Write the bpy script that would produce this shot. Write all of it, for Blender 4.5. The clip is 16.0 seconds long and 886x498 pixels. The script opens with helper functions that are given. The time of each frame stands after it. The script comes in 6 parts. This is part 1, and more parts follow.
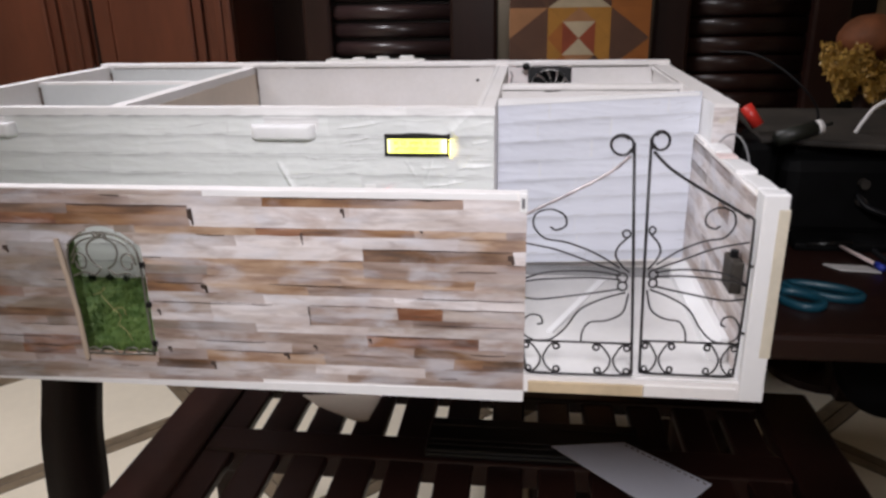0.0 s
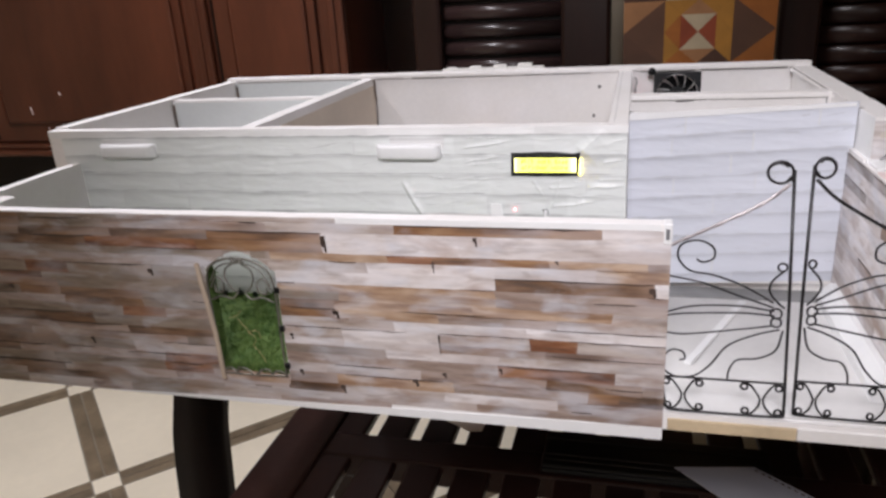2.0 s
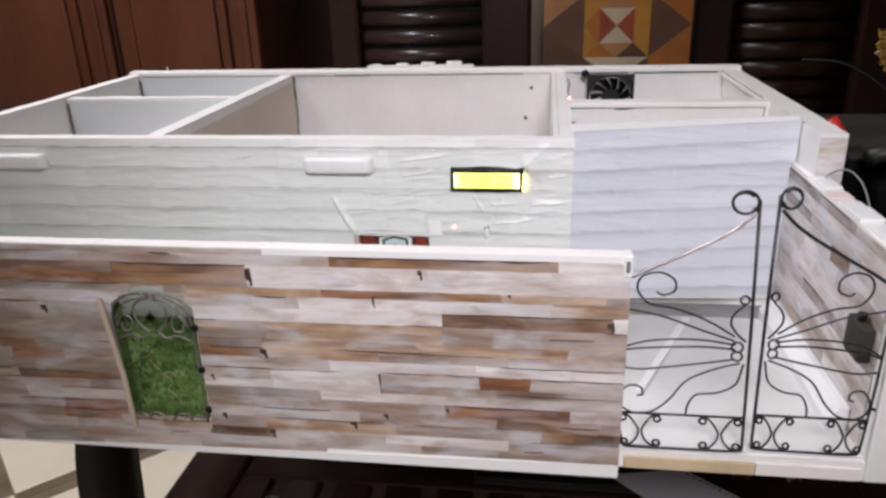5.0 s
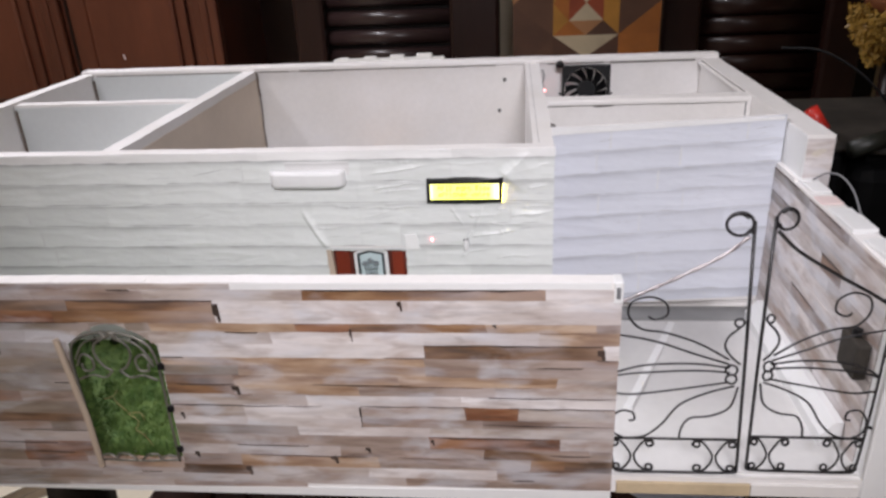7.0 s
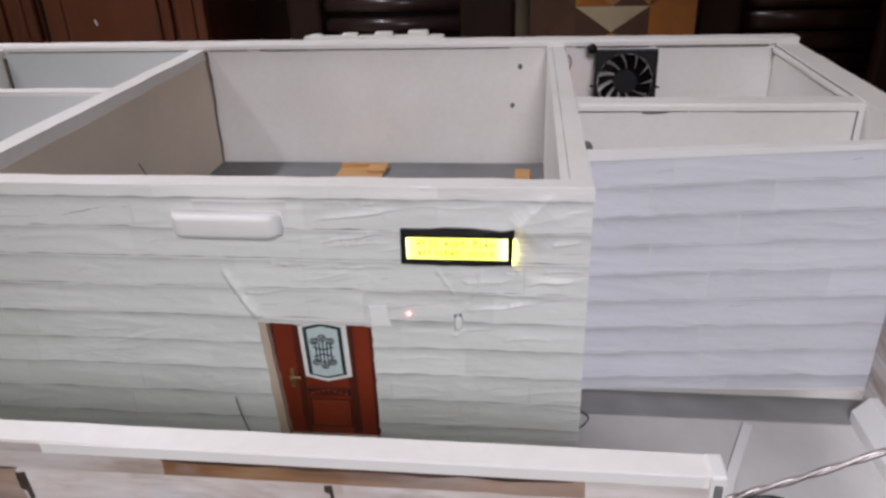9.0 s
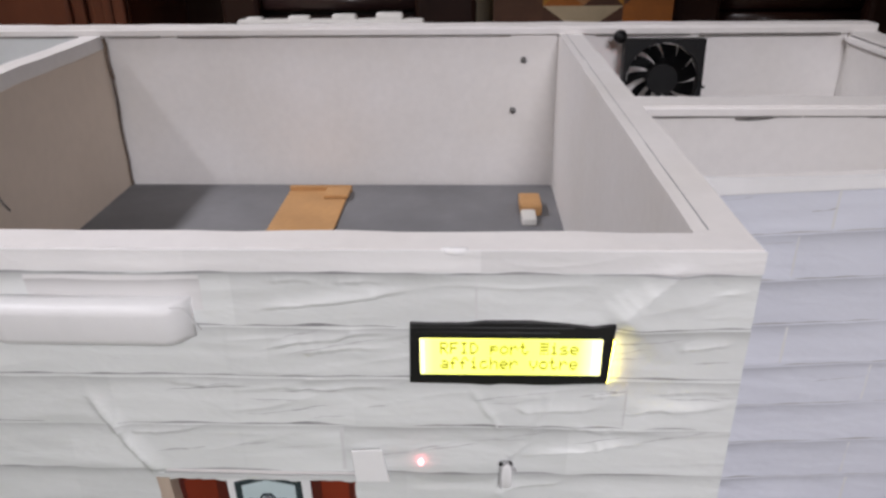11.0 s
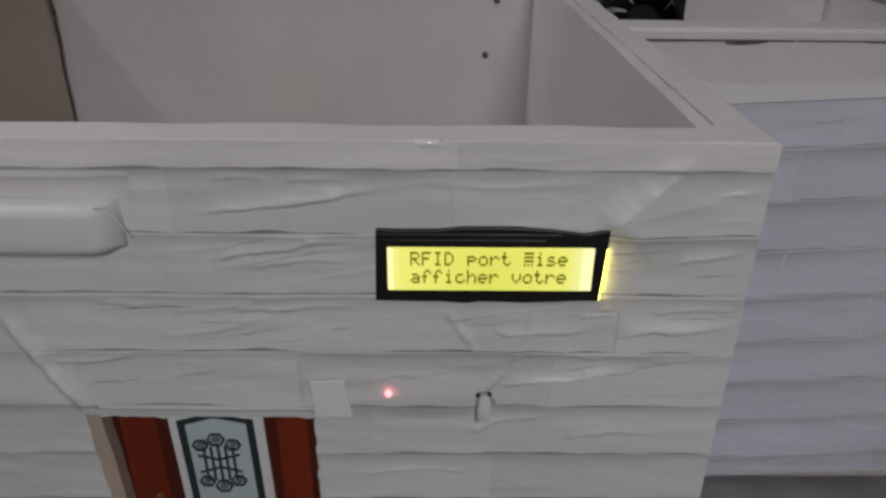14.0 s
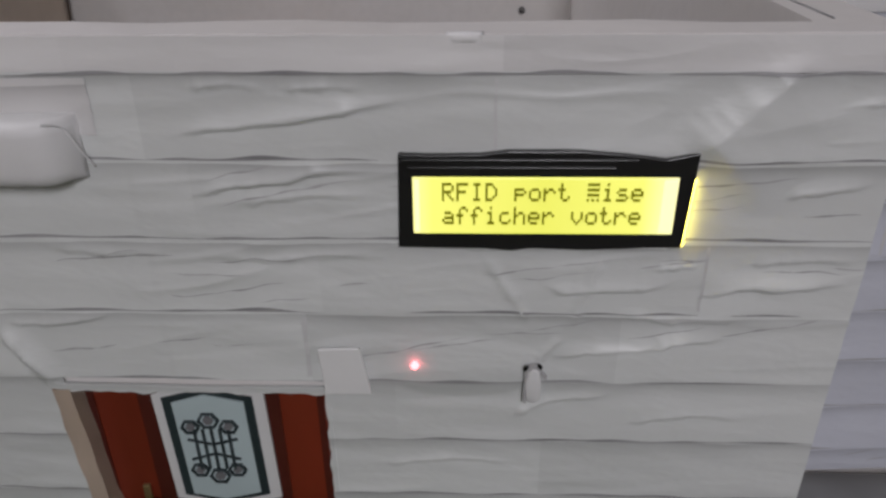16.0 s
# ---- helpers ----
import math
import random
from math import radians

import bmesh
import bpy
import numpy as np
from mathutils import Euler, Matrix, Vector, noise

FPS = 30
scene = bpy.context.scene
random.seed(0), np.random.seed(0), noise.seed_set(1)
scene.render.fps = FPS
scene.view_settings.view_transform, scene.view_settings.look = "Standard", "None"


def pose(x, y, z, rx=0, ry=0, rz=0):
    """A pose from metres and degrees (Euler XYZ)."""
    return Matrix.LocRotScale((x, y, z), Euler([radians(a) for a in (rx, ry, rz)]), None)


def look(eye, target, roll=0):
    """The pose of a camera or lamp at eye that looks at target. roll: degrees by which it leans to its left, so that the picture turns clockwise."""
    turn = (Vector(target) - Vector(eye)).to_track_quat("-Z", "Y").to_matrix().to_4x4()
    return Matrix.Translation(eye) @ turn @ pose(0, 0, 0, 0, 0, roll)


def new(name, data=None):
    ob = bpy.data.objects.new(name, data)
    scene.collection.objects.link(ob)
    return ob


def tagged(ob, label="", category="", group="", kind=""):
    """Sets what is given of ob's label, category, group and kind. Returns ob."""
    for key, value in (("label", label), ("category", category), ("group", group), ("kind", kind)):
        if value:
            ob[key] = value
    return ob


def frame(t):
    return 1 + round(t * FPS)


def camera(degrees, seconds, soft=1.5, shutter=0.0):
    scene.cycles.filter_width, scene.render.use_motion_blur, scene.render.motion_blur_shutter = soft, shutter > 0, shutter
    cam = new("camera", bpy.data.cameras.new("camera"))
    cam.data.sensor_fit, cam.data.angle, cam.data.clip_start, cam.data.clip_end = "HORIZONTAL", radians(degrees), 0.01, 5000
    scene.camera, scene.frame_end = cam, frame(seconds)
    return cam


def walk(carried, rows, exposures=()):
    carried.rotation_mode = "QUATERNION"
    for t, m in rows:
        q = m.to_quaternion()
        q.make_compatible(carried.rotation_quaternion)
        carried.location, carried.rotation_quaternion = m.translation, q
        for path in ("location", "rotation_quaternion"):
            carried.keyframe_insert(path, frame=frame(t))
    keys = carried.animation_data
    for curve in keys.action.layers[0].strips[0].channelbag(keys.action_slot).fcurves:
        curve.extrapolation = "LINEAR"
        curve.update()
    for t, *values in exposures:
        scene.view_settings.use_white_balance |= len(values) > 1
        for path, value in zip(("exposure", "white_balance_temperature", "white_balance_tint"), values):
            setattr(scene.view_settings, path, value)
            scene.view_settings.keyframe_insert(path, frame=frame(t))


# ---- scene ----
cam = camera(62.5, 16.0, soft=2.8)
PATH = [
    (0, (0.038, -0.753, 0.299), (-0.195, 1.116, -0.374), -1.1),
    (0.5, (0.033, -0.75, 0.298), (-0.176, 1.12, -0.382), -1.2),
    (1, (0.029, -0.732, 0.309), (-0.194, 1.135, -0.372), -1.2),
    (1.5, (0.017, -0.73, 0.314), (-0.331, 1.109, -0.391), -2.9),
    (2, (0.007, -0.731, 0.323), (-0.493, 1.081, -0.36), -3.6),
    (2.5, (-0.005, -0.726, 0.327), (-0.595, 1.067, -0.333), -4.2),
    (3, (-0.02, -0.718, 0.328), (-0.646, 1.057, -0.35), -4.4),
    (3.5, (-0.018, -0.711, 0.327), (-0.496, 1.107, -0.356), -3.4),
    (4, (-0.012, -0.705, 0.329), (-0.325, 1.128, -0.409), -2.1),
    (4.5, (-0.018, -0.692, 0.335), (-0.313, 1.141, -0.407), -2.1),
    (5, (-0.027, -0.673, 0.34), (-0.296, 1.167, -0.396), -1.8),
    (7.5, (-0.043, -0.596, 0.367), (-0.217, 1.218, -0.459), -2.9),
    (8, (-0.054, -0.531, 0.364), (-0.212, 1.269, -0.492), -2.9),
    (8.5, (-0.048, -0.459, 0.334), (-0.248, 1.304, -0.59), -2.0),
    (9, (-0.04, -0.402, 0.341), (-0.26, 1.379, -0.543), -2.0),
    (9.5, (-0.054, -0.341, 0.322), (-0.211, 1.453, -0.549), -1.3),
    (10, (-0.082, -0.278, 0.309), (-0.18, 1.524, -0.552), -0.5),
    (12.5, (-0.1, -0.197, 0.253), (-0.141, 1.594, -0.635), -0.5),
    (13, (-0.093, -0.196, 0.249), (-0.105, 1.575, -0.681), 0.3),
    (13.5, (-0.095, -0.202, 0.25), (-0.092, 1.571, -0.675), 0.3),
    (14, (-0.098, -0.198, 0.249), (-0.074, 1.585, -0.657), 0.7),
    (14.5, (-0.1, -0.176, 0.225), (-0.081, 1.604, -0.686), 0.0),
    (15, (-0.099, -0.166, 0.216), (-0.102, 1.632, -0.66), -0.9),
    (15.5, (-0.099, -0.161, 0.215), (-0.117, 1.631, -0.673), -1.1),
    (16, (-0.1, -0.163, 0.215), (-0.156, 1.608, -0.711), -0.5),
]
walk(cam, [(t, look(eye, target, roll)) for t, eye, target, roll in PATH], exposures=[(0.0, 0.08), (5.0, 0.06), (8.0, -0.14), (8.5, -0.30), (9.5, -0.40), (10.0, -0.27), (12.3, -0.58), (12.5, -0.70), (13.0, -1.22), (14.0, -1.48), (15.5, -1.36), (16.0, -1.24)])

# ---- world and light ----
world = bpy.data.worlds.new("World")
scene.world = world
world.use_nodes = True
world.node_tree.nodes["Background"].inputs[0].default_value = (0.9, 0.95, 1.0, 1)
world.node_tree.nodes["Background"].inputs[1].default_value = 0.03

FLOOR_Z, CEIL_Z = -0.80, 1.75
TABLE_Z = -0.036


def area_lamp(name, eye, target, w, h, watts, colour):
    lamp = bpy.data.lights.new(name, "AREA")
    lamp.shape, lamp.size, lamp.size_y, lamp.energy, lamp.color = "RECTANGLE", w, h, watts, colour
    ob = new(name, lamp)
    ob.matrix_world = look(eye, target)
    return ob


area_lamp("tube_lamp_light", (-1.30, 0.35, CEIL_Z - 0.09), (-1.30, 0.35, 0), 0.16, 1.2, 37.0, (0.967, 0.943, 1.012))
# added spot behind the camera, an unseen source for the model's frontal light
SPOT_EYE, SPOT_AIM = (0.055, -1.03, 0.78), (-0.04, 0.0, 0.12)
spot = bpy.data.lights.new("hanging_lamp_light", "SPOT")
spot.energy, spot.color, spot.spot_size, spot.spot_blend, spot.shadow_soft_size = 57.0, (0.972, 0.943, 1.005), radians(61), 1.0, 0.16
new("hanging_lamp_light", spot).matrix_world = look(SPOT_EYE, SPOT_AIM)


# ---- materials ----
def mat(name, colour, rough=0.6, vary=0.12, scale=8.0, fine=60.0, bump=0.15, metal=0.0, stretch=(1, 1, 1),
        random_amount=0.0, second=None, emit=None, power=0.0, coat=0.0, mix=0.5, spec=0.5):
    m = bpy.data.materials.new(name)
    m.use_nodes = True
    nt = m.node_tree
    b = nt.nodes["Principled BSDF"]
    b.inputs["Roughness"].default_value, b.inputs["Metallic"].default_value = rough, metal
    b.inputs["Specular IOR Level"].default_value = spec
    b.inputs["Coat Weight"].default_value = coat
    tc = nt.nodes.new("ShaderNodeTexCoord")
    mp = nt.nodes.new("ShaderNodeMapping")
    mp.inputs["Scale"].default_value = stretch
    nt.links.new(tc.outputs["Object"], mp.inputs["Vector"])
    info = nt.nodes.new("ShaderNodeObjectInfo")
    shift = nt.nodes.new("ShaderNodeVectorMath")
    shift.operation = "ADD"
    spread = nt.nodes.new("ShaderNodeVectorMath")
    spread.operation = "SCALE"
    spread.inputs[0].default_value = (7.1, 3.7, 5.3)
    nt.links.new(info.outputs["Random"], spread.inputs["Scale"])
    nt.links.new(mp.outputs[0], shift.inputs[0])
    nt.links.new(spread.outputs[0], shift.inputs[1])
    big = nt.nodes.new("ShaderNodeTexNoise")
    big.inputs["Scale"].default_value, big.inputs["Detail"].default_value = scale, 4
    small = nt.nodes.new("ShaderNodeTexNoise")
    small.inputs["Scale"].default_value, small.inputs["Detail"].default_value = fine, 6
    for n in (big, small):
        nt.links.new(shift.outputs[0], n.inputs["Vector"])
    ramp = nt.nodes.new("ShaderNodeMapRange")
    ramp.inputs["From Min"].default_value, ramp.inputs["From Max"].default_value = 0.3, 0.7
    nt.links.new(big.outputs[0], ramp.inputs["Value"])
    c2 = second or tuple(max(0.0, v * (1 - 2.2 * vary)) for v in colour)
    mx = nt.nodes.new("ShaderNodeMix")
    mx.data_type = "RGBA"
    mx.inputs[6].default_value, mx.inputs[7].default_value = (*colour, 1), (*c2, 1)
    nt.links.new(ramp.outputs[0], mx.inputs[0])
    hsv = nt.nodes.new("ShaderNodeHueSaturation")
    nt.links.new(mx.outputs[2], hsv.inputs["Color"])
    val = nt.nodes.new("ShaderNodeMath")
    val.operation = "MULTIPLY_ADD"
    nt.links.new(small.outputs[0], val.inputs[0])
    val.inputs[1].default_value, val.inputs[2].default_value = 2 * vary, 1 - vary
    val2 = nt.nodes.new("ShaderNodeMath")
    val2.operation = "MULTIPLY_ADD"
    nt.links.new(info.outputs["Random"], val2.inputs[0])
    val2.inputs[1].default_value = random_amount
    nt.links.new(val.outputs[0], val2.inputs[2])
    nt.links.new(val2.outputs[0], hsv.inputs["Value"])
    nt.links.new(hsv.outputs[0], b.inputs["Base Color"])
    if bump:
        bp = nt.nodes.new("ShaderNodeBump")
        bp.inputs["Strength"].default_value = bump
        bp.inputs["Distance"].default_value = 0.002
        nt.links.new(small.outputs[0], bp.inputs["Height"])
        nt.links.new(bp.outputs[0], b.inputs["Normal"])
    if emit:
        b.inputs["Emission Color"].default_value, b.inputs["Emission Strength"].default_value = (*emit, 1), power
    return m


def paper_mat(name, colour, top, slope, ink=0.62, spread=7.0, pitch=0.0213):
    """Glossy printed paper: a soft grey band under the lap of each printed board, blurred joints, fine creases."""
    m = mat(name, colour, 0.42, 0.03, 25, 90, 0.0, stretch=(0.3, 1, 1.6), random_amount=0.085, second=tuple(v * 0.94 for v in colour))
    nt = m.node_tree
    tc = nt.nodes.new("ShaderNodeTexCoord")
    heights = None
    for stretch, scale, detail, weight in (((0.40, 1, 1.0), 120, 3, 0.55), ((0.45, 1, 1.0), 45, 2, 0.8), ((0.15, 1, 1.0), 95, 2, 0.9)):
        mp = nt.nodes.new("ShaderNodeMapping")
        mp.inputs["Scale"].default_value = stretch
        mp.inputs["Rotation"].default_value = (0, radians(-4), 0)
        n = nt.nodes.new("ShaderNodeTexNoise")
        n.inputs["Scale"].default_value, n.inputs["Detail"].default_value = scale, detail
        n.inputs["Distortion"].default_value = 0.25
        if weight == 0.9:
            n.noise_type = "RIDGED_MULTIFRACTAL"
        nt.links.new(tc.outputs["Object"], mp.inputs["Vector"])
        nt.links.new(mp.outputs[0], n.inputs["Vector"])
        w = nt.nodes.new("ShaderNodeMath")
        w.operation = "MULTIPLY_ADD"
        w.inputs[1].default_value = weight
        nt.links.new(n.outputs[0], w.inputs[0])
        if heights:
            nt.links.new(heights.outputs[0], w.inputs[2])
        else:
            w.inputs[2].default_value = 0.0
        heights = w
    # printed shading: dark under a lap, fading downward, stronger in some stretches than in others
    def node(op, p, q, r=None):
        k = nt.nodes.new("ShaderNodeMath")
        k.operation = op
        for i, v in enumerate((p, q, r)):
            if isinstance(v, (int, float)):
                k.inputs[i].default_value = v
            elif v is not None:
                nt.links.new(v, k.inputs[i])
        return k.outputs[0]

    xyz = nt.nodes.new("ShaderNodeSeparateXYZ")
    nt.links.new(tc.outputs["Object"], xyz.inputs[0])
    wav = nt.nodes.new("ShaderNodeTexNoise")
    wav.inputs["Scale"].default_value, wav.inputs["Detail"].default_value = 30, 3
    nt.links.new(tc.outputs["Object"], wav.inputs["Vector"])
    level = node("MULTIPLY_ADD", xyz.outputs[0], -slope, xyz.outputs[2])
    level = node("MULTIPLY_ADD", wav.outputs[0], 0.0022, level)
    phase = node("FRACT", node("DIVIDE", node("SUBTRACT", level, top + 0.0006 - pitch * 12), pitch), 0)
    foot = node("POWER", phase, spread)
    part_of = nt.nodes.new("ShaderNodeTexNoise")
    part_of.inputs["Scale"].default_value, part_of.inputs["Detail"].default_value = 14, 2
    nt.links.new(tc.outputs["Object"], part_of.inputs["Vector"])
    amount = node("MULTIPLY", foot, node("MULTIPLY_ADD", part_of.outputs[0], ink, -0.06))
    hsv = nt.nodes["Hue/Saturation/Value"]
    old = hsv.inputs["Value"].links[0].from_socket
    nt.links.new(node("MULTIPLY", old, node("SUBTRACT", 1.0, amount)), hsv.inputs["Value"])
    bp = nt.nodes.new("ShaderNodeBump")
    bp.inputs["Strength"].default_value, bp.inputs["Distance"].default_value = 0.65, 0.0020
    nt.links.new(heights.outputs[0], bp.inputs["Height"])
    nt.links.new(bp.outputs[0], nt.nodes["Principled BSDF"].inputs["Normal"])
    return m


FOAM = mat("white_foam_board", (0.81, 0.79, 0.785), 0.6, 0.05, 9, 160, 0.12, second=(0.74, 0.715, 0.69))
COOL = mat("cool_white_card", (0.66, 0.69, 0.69), 0.6, 0.05, 9, 140, 0.08)
CREAM = mat("cream_card", (0.70, 0.60, 0.50), 0.7, 0.05, 10, 120, 0.08)
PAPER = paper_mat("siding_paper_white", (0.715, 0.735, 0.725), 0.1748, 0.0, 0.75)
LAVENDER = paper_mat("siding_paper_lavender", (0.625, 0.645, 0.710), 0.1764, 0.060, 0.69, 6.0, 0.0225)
FOLD = paper_mat("folded_white_paper", (0.76, 0.755, 0.75), 0.300, 0.0)
GRAIN = mat("printed_grain_line", (0.55, 0.55, 0.555), 0.6, 0.2, 60, 120, 0.0)
STAIN = mat("grey_brown_stain", (0.27, 0.25, 0.235), 0.7, 0.3, 60, 200, 0.05)
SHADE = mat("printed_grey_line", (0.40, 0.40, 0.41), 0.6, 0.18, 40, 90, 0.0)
JOINT = mat("printed_pale_grey_line", (0.685, 0.69, 0.69), 0.5, 0.05, 40, 90, 0.0)
PLAIN = mat("plain_white_paper", (0.78, 0.78, 0.78), 0.5, 0.03, 20, 140, 0.1)
BRIGHT = mat("bright_white_paper", (0.87, 0.87, 0.865), 0.45, 0.03, 20, 140, 0.08)
YFOAM = mat("raw_foam_edge", (0.62, 0.49, 0.32), 0.75, 0.12, 18, 200, 0.3)
SMUDGE = mat("tan_smudge", (0.69, 0.625, 0.55), 0.6, 0.1, 60, 200, 0.1)
SEAM = mat("brown_glue_seam", (0.17, 0.125, 0.095), 0.6, 0.3, 60, 200, 0.2)
GREY = mat("dark_grey_card", (0.20, 0.20, 0.21), 0.75, 0.12, 15, 120, 0.1)
THRESH = mat("grey_card_strip", (0.30, 0.30, 0.30), 0.55, 0.15, 30, 120, 0.1)
GARAGE = mat("grey_white_floor_card", (0.645, 0.635, 0.625), 0.6, 0.06, 14, 120, 0.08)
def stone_mat(name, a, b, c, blend, stain=1.0):
    """Printed stone: long streaks of three tones, fine grain lines, a little gloss."""
    m = mat(name, a, 0.42, 0.10, 9, 160, 0.03, stretch=(1, 1, 3), random_amount=0.07, second=b)
    nt = m.node_tree
    tc = nt.nodes.new("ShaderNodeTexCoord")
    info = nt.nodes.new("ShaderNodeObjectInfo")
    add = nt.nodes.new("ShaderNodeVectorMath")
    add.operation = "MULTIPLY_ADD"
    add.inputs[1].default_value = (1, 1, 1)
    scale = nt.nodes.new("ShaderNodeVectorMath")
    scale.operation = "SCALE"
    scale.inputs[0].default_value = (0.12, 0, 0.05)
    nt.links.new(info.outputs["Random"], scale.inputs["Scale"])
    nt.links.new(tc.outputs["Object"], add.inputs[0])
    nt.links.new(scale.outputs[0], add.inputs[2])
    mp = nt.nodes.new("ShaderNodeMapping")
    mp.inputs["Scale"].default_value = (16, 16, 105)
    mp.inputs["Rotation"].default_value = (0, radians(-1.5), 0)
    n = nt.nodes.new("ShaderNodeTexNoise")
    n.inputs["Scale"].default_value, n.inputs["Detail"].default_value, n.inputs["Distortion"].default_value = 1.0, 4, 0.25
    nt.links.new(add.outputs[0], mp.inputs["Vector"])
    nt.links.new(mp.outputs[0], n.inputs["Vector"])
    ramp = nt.nodes.new("ShaderNodeValToRGB")
    ramp.color_ramp.elements[0].position, ramp.color_ramp.elements[1].position = 0.37, 0.63
    ramp.color_ramp.elements[0].color, ramp.color_ramp.elements[1].color = (*b, 1), (*a, 1)
    e = ramp.color_ramp.elements.new(0.50)
    e.color = (*c, 1)
    nt.links.new(n.outputs[0], ramp.inputs[0])
    # streaks of the whole photograph, running on over the joints
    mp2 = nt.nodes.new("ShaderNodeMapping")
    mp2.inputs["Scale"].default_value = (13, 13, 80)
    n2 = nt.nodes.new("ShaderNodeTexNoise")
    n2.inputs["Scale"].default_value, n2.inputs["Detail"].default_value, n2.inputs["Distortion"].default_value = 1.0, 5, 0.3
    nt.links.new(tc.outputs["Object"], mp2.inputs["Vector"])
    nt.links.new(mp2.outputs[0], n2.inputs["Vector"])
    streak = nt.nodes.new("ShaderNodeValToRGB")
    cr = streak.color_ramp
    cr.elements[0].position, cr.elements[1].position = 0.36, 0.64
    cr.elements[0].color, cr.elements[1].color = (0.15, 0.095, 0.07, 1), (0.64, 0.585, 0.58, 1)
    for pos, col in ((0.42, (0.38, 0.28, 0.21, 1)), (0.50, (0.48, 0.39, 0.33, 1)), (0.57, (0.45, 0.41, 0.42, 1))):
        cr.elements.new(pos).color = col
    nt.links.new(n2.outputs[0], streak.inputs[0])
    both = nt.nodes.new("ShaderNodeMix")
    both.data_type = "RGBA"
    both.inputs[0].default_value = blend
    nt.links.new(ramp.outputs[0], both.inputs[6])
    nt.links.new(streak.outputs[0], both.inputs[7])
    # warm stains and cool smears lying over the whole photograph
    out = both.outputs[2]
    for stretch, lo, hi, amount, tone in (((24, 24, 70), 0.52, 0.72, 0.62, (0.25, 0.135, 0.08)), ((17, 17, 48), 0.50, 0.64, 0.62, (0.54, 0.555, 0.61)), ((34, 34, 150), 0.55, 0.72, 0.50, (0.17, 0.105, 0.075))):
        mp3 = nt.nodes.new("ShaderNodeMapping")
        mp3.inputs["Scale"].default_value = stretch
        mp3.inputs["Location"].default_value = (stretch[0], 0, stretch[2] * 0.7)
        n3 = nt.nodes.new("ShaderNodeTexNoise")
        n3.inputs["Scale"].default_value, n3.inputs["Detail"].default_value, n3.inputs["Distortion"].default_value = 1.0, 5, 0.5
        fade = nt.nodes.new("ShaderNodeMapRange")
        fade.inputs["From Min"].default_value, fade.inputs["From Max"].default_value, fade.inputs["To Max"].default_value = lo, hi, amount * stain
        over = nt.nodes.new("ShaderNodeMix")
        over.data_type = "RGBA"
        over.inputs[7].default_value = (*tone, 1)
        nt.links.new(tc.outputs["Object"], mp3.inputs["Vector"])
        nt.links.new(mp3.outputs[0], n3.inputs["Vector"])
        nt.links.new(n3.outputs[0], fade.inputs["Value"])
        nt.links.new(fade.outputs[0], over.inputs[0])
        nt.links.new(out, over.inputs[6])
        out = over.outputs[2]
    # one end of many strips runs out into the pale ground of the photograph
    xyz = nt.nodes.new("ShaderNodeSeparateXYZ")
    nt.links.new(tc.outputs["Generated"], xyz.inputs[0])
    begin = nt.nodes.new("ShaderNodeMath")
    begin.operation = "MULTIPLY_ADD"
    begin.inputs[1].default_value, begin.inputs[2].default_value = 0.80, 0.42
    nt.links.new(info.outputs["Random"], begin.inputs[0])
    past = nt.nodes.new("ShaderNodeMath")
    past.operation = "SUBTRACT"
    nt.links.new(xyz.outputs[0], past.inputs[0])
    nt.links.new(begin.outputs[0], past.inputs[1])
    run = nt.nodes.new("ShaderNodeMapRange")
    run.inputs["From Min"].default_value, run.inputs["From Max"].default_value, run.inputs["To Max"].default_value = 0.0, 0.30, 0.55 * min(1.0, stain * 1.5)
    nt.links.new(past.outputs[0], run.inputs["Value"])
    end = nt.nodes.new("ShaderNodeMix")
    end.data_type = "RGBA"
    end.inputs[7].default_value = (0.47, 0.40, 0.38, 1)
    nt.links.new(run.outputs[0], end.inputs[0])
    nt.links.new(out, end.inputs[6])
    nt.links.new(end.outputs[2], nt.nodes["Hue/Saturation/Value"].inputs["Color"])
    return m


STONES = [stone_mat("stone_print_" + n, a, b, c, f, w) for n, a, b, c, f, w in (
    ("white", (0.75, 0.715, 0.72), (0.52, 0.475, 0.465), (0.66, 0.625, 0.625), 0.22, 0.80),
    ("grey", (0.54, 0.50, 0.495), (0.29, 0.245, 0.225), (0.43, 0.39, 0.375), 0.38, 0.90),
    ("mauve", (0.345, 0.275, 0.255), (0.145, 0.098, 0.082), (0.25, 0.195, 0.175), 0.30, 0.80),
    ("tan", (0.47, 0.345, 0.25), (0.21, 0.115, 0.065), (0.36, 0.235, 0.15), 0.20, 0.75),
    ("orange", (0.29, 0.165, 0.085), (0.09, 0.042, 0.020), (0.20, 0.095, 0.042), 0.10, 0.45),
    ("rust", (0.28, 0.135, 0.07), (0.08, 0.03, 0.015), (0.19, 0.07, 0.03), 0.08, 0.40),
    ("brown", (0.22, 0.125, 0.07), (0.045, 0.022, 0.013), (0.13, 0.066, 0.034), 0.10, 0.40),
    ("dark", (0.07, 0.046, 0.038), (0.03, 0.02, 0.016), (0.048, 0.032, 0.027), 0.00, 0.00),
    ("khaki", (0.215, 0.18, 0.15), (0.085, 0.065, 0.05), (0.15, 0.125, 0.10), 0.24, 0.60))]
IRON = mat("black_wire", (0.025, 0.023, 0.025), 0.35, 0.2, 60, 400, 0.05, metal=0.3)
SILVER = mat("aged_silver_wire", (0.27, 0.26, 0.23), 0.5, 0.2, 60, 300, 0.05, metal=0.7)
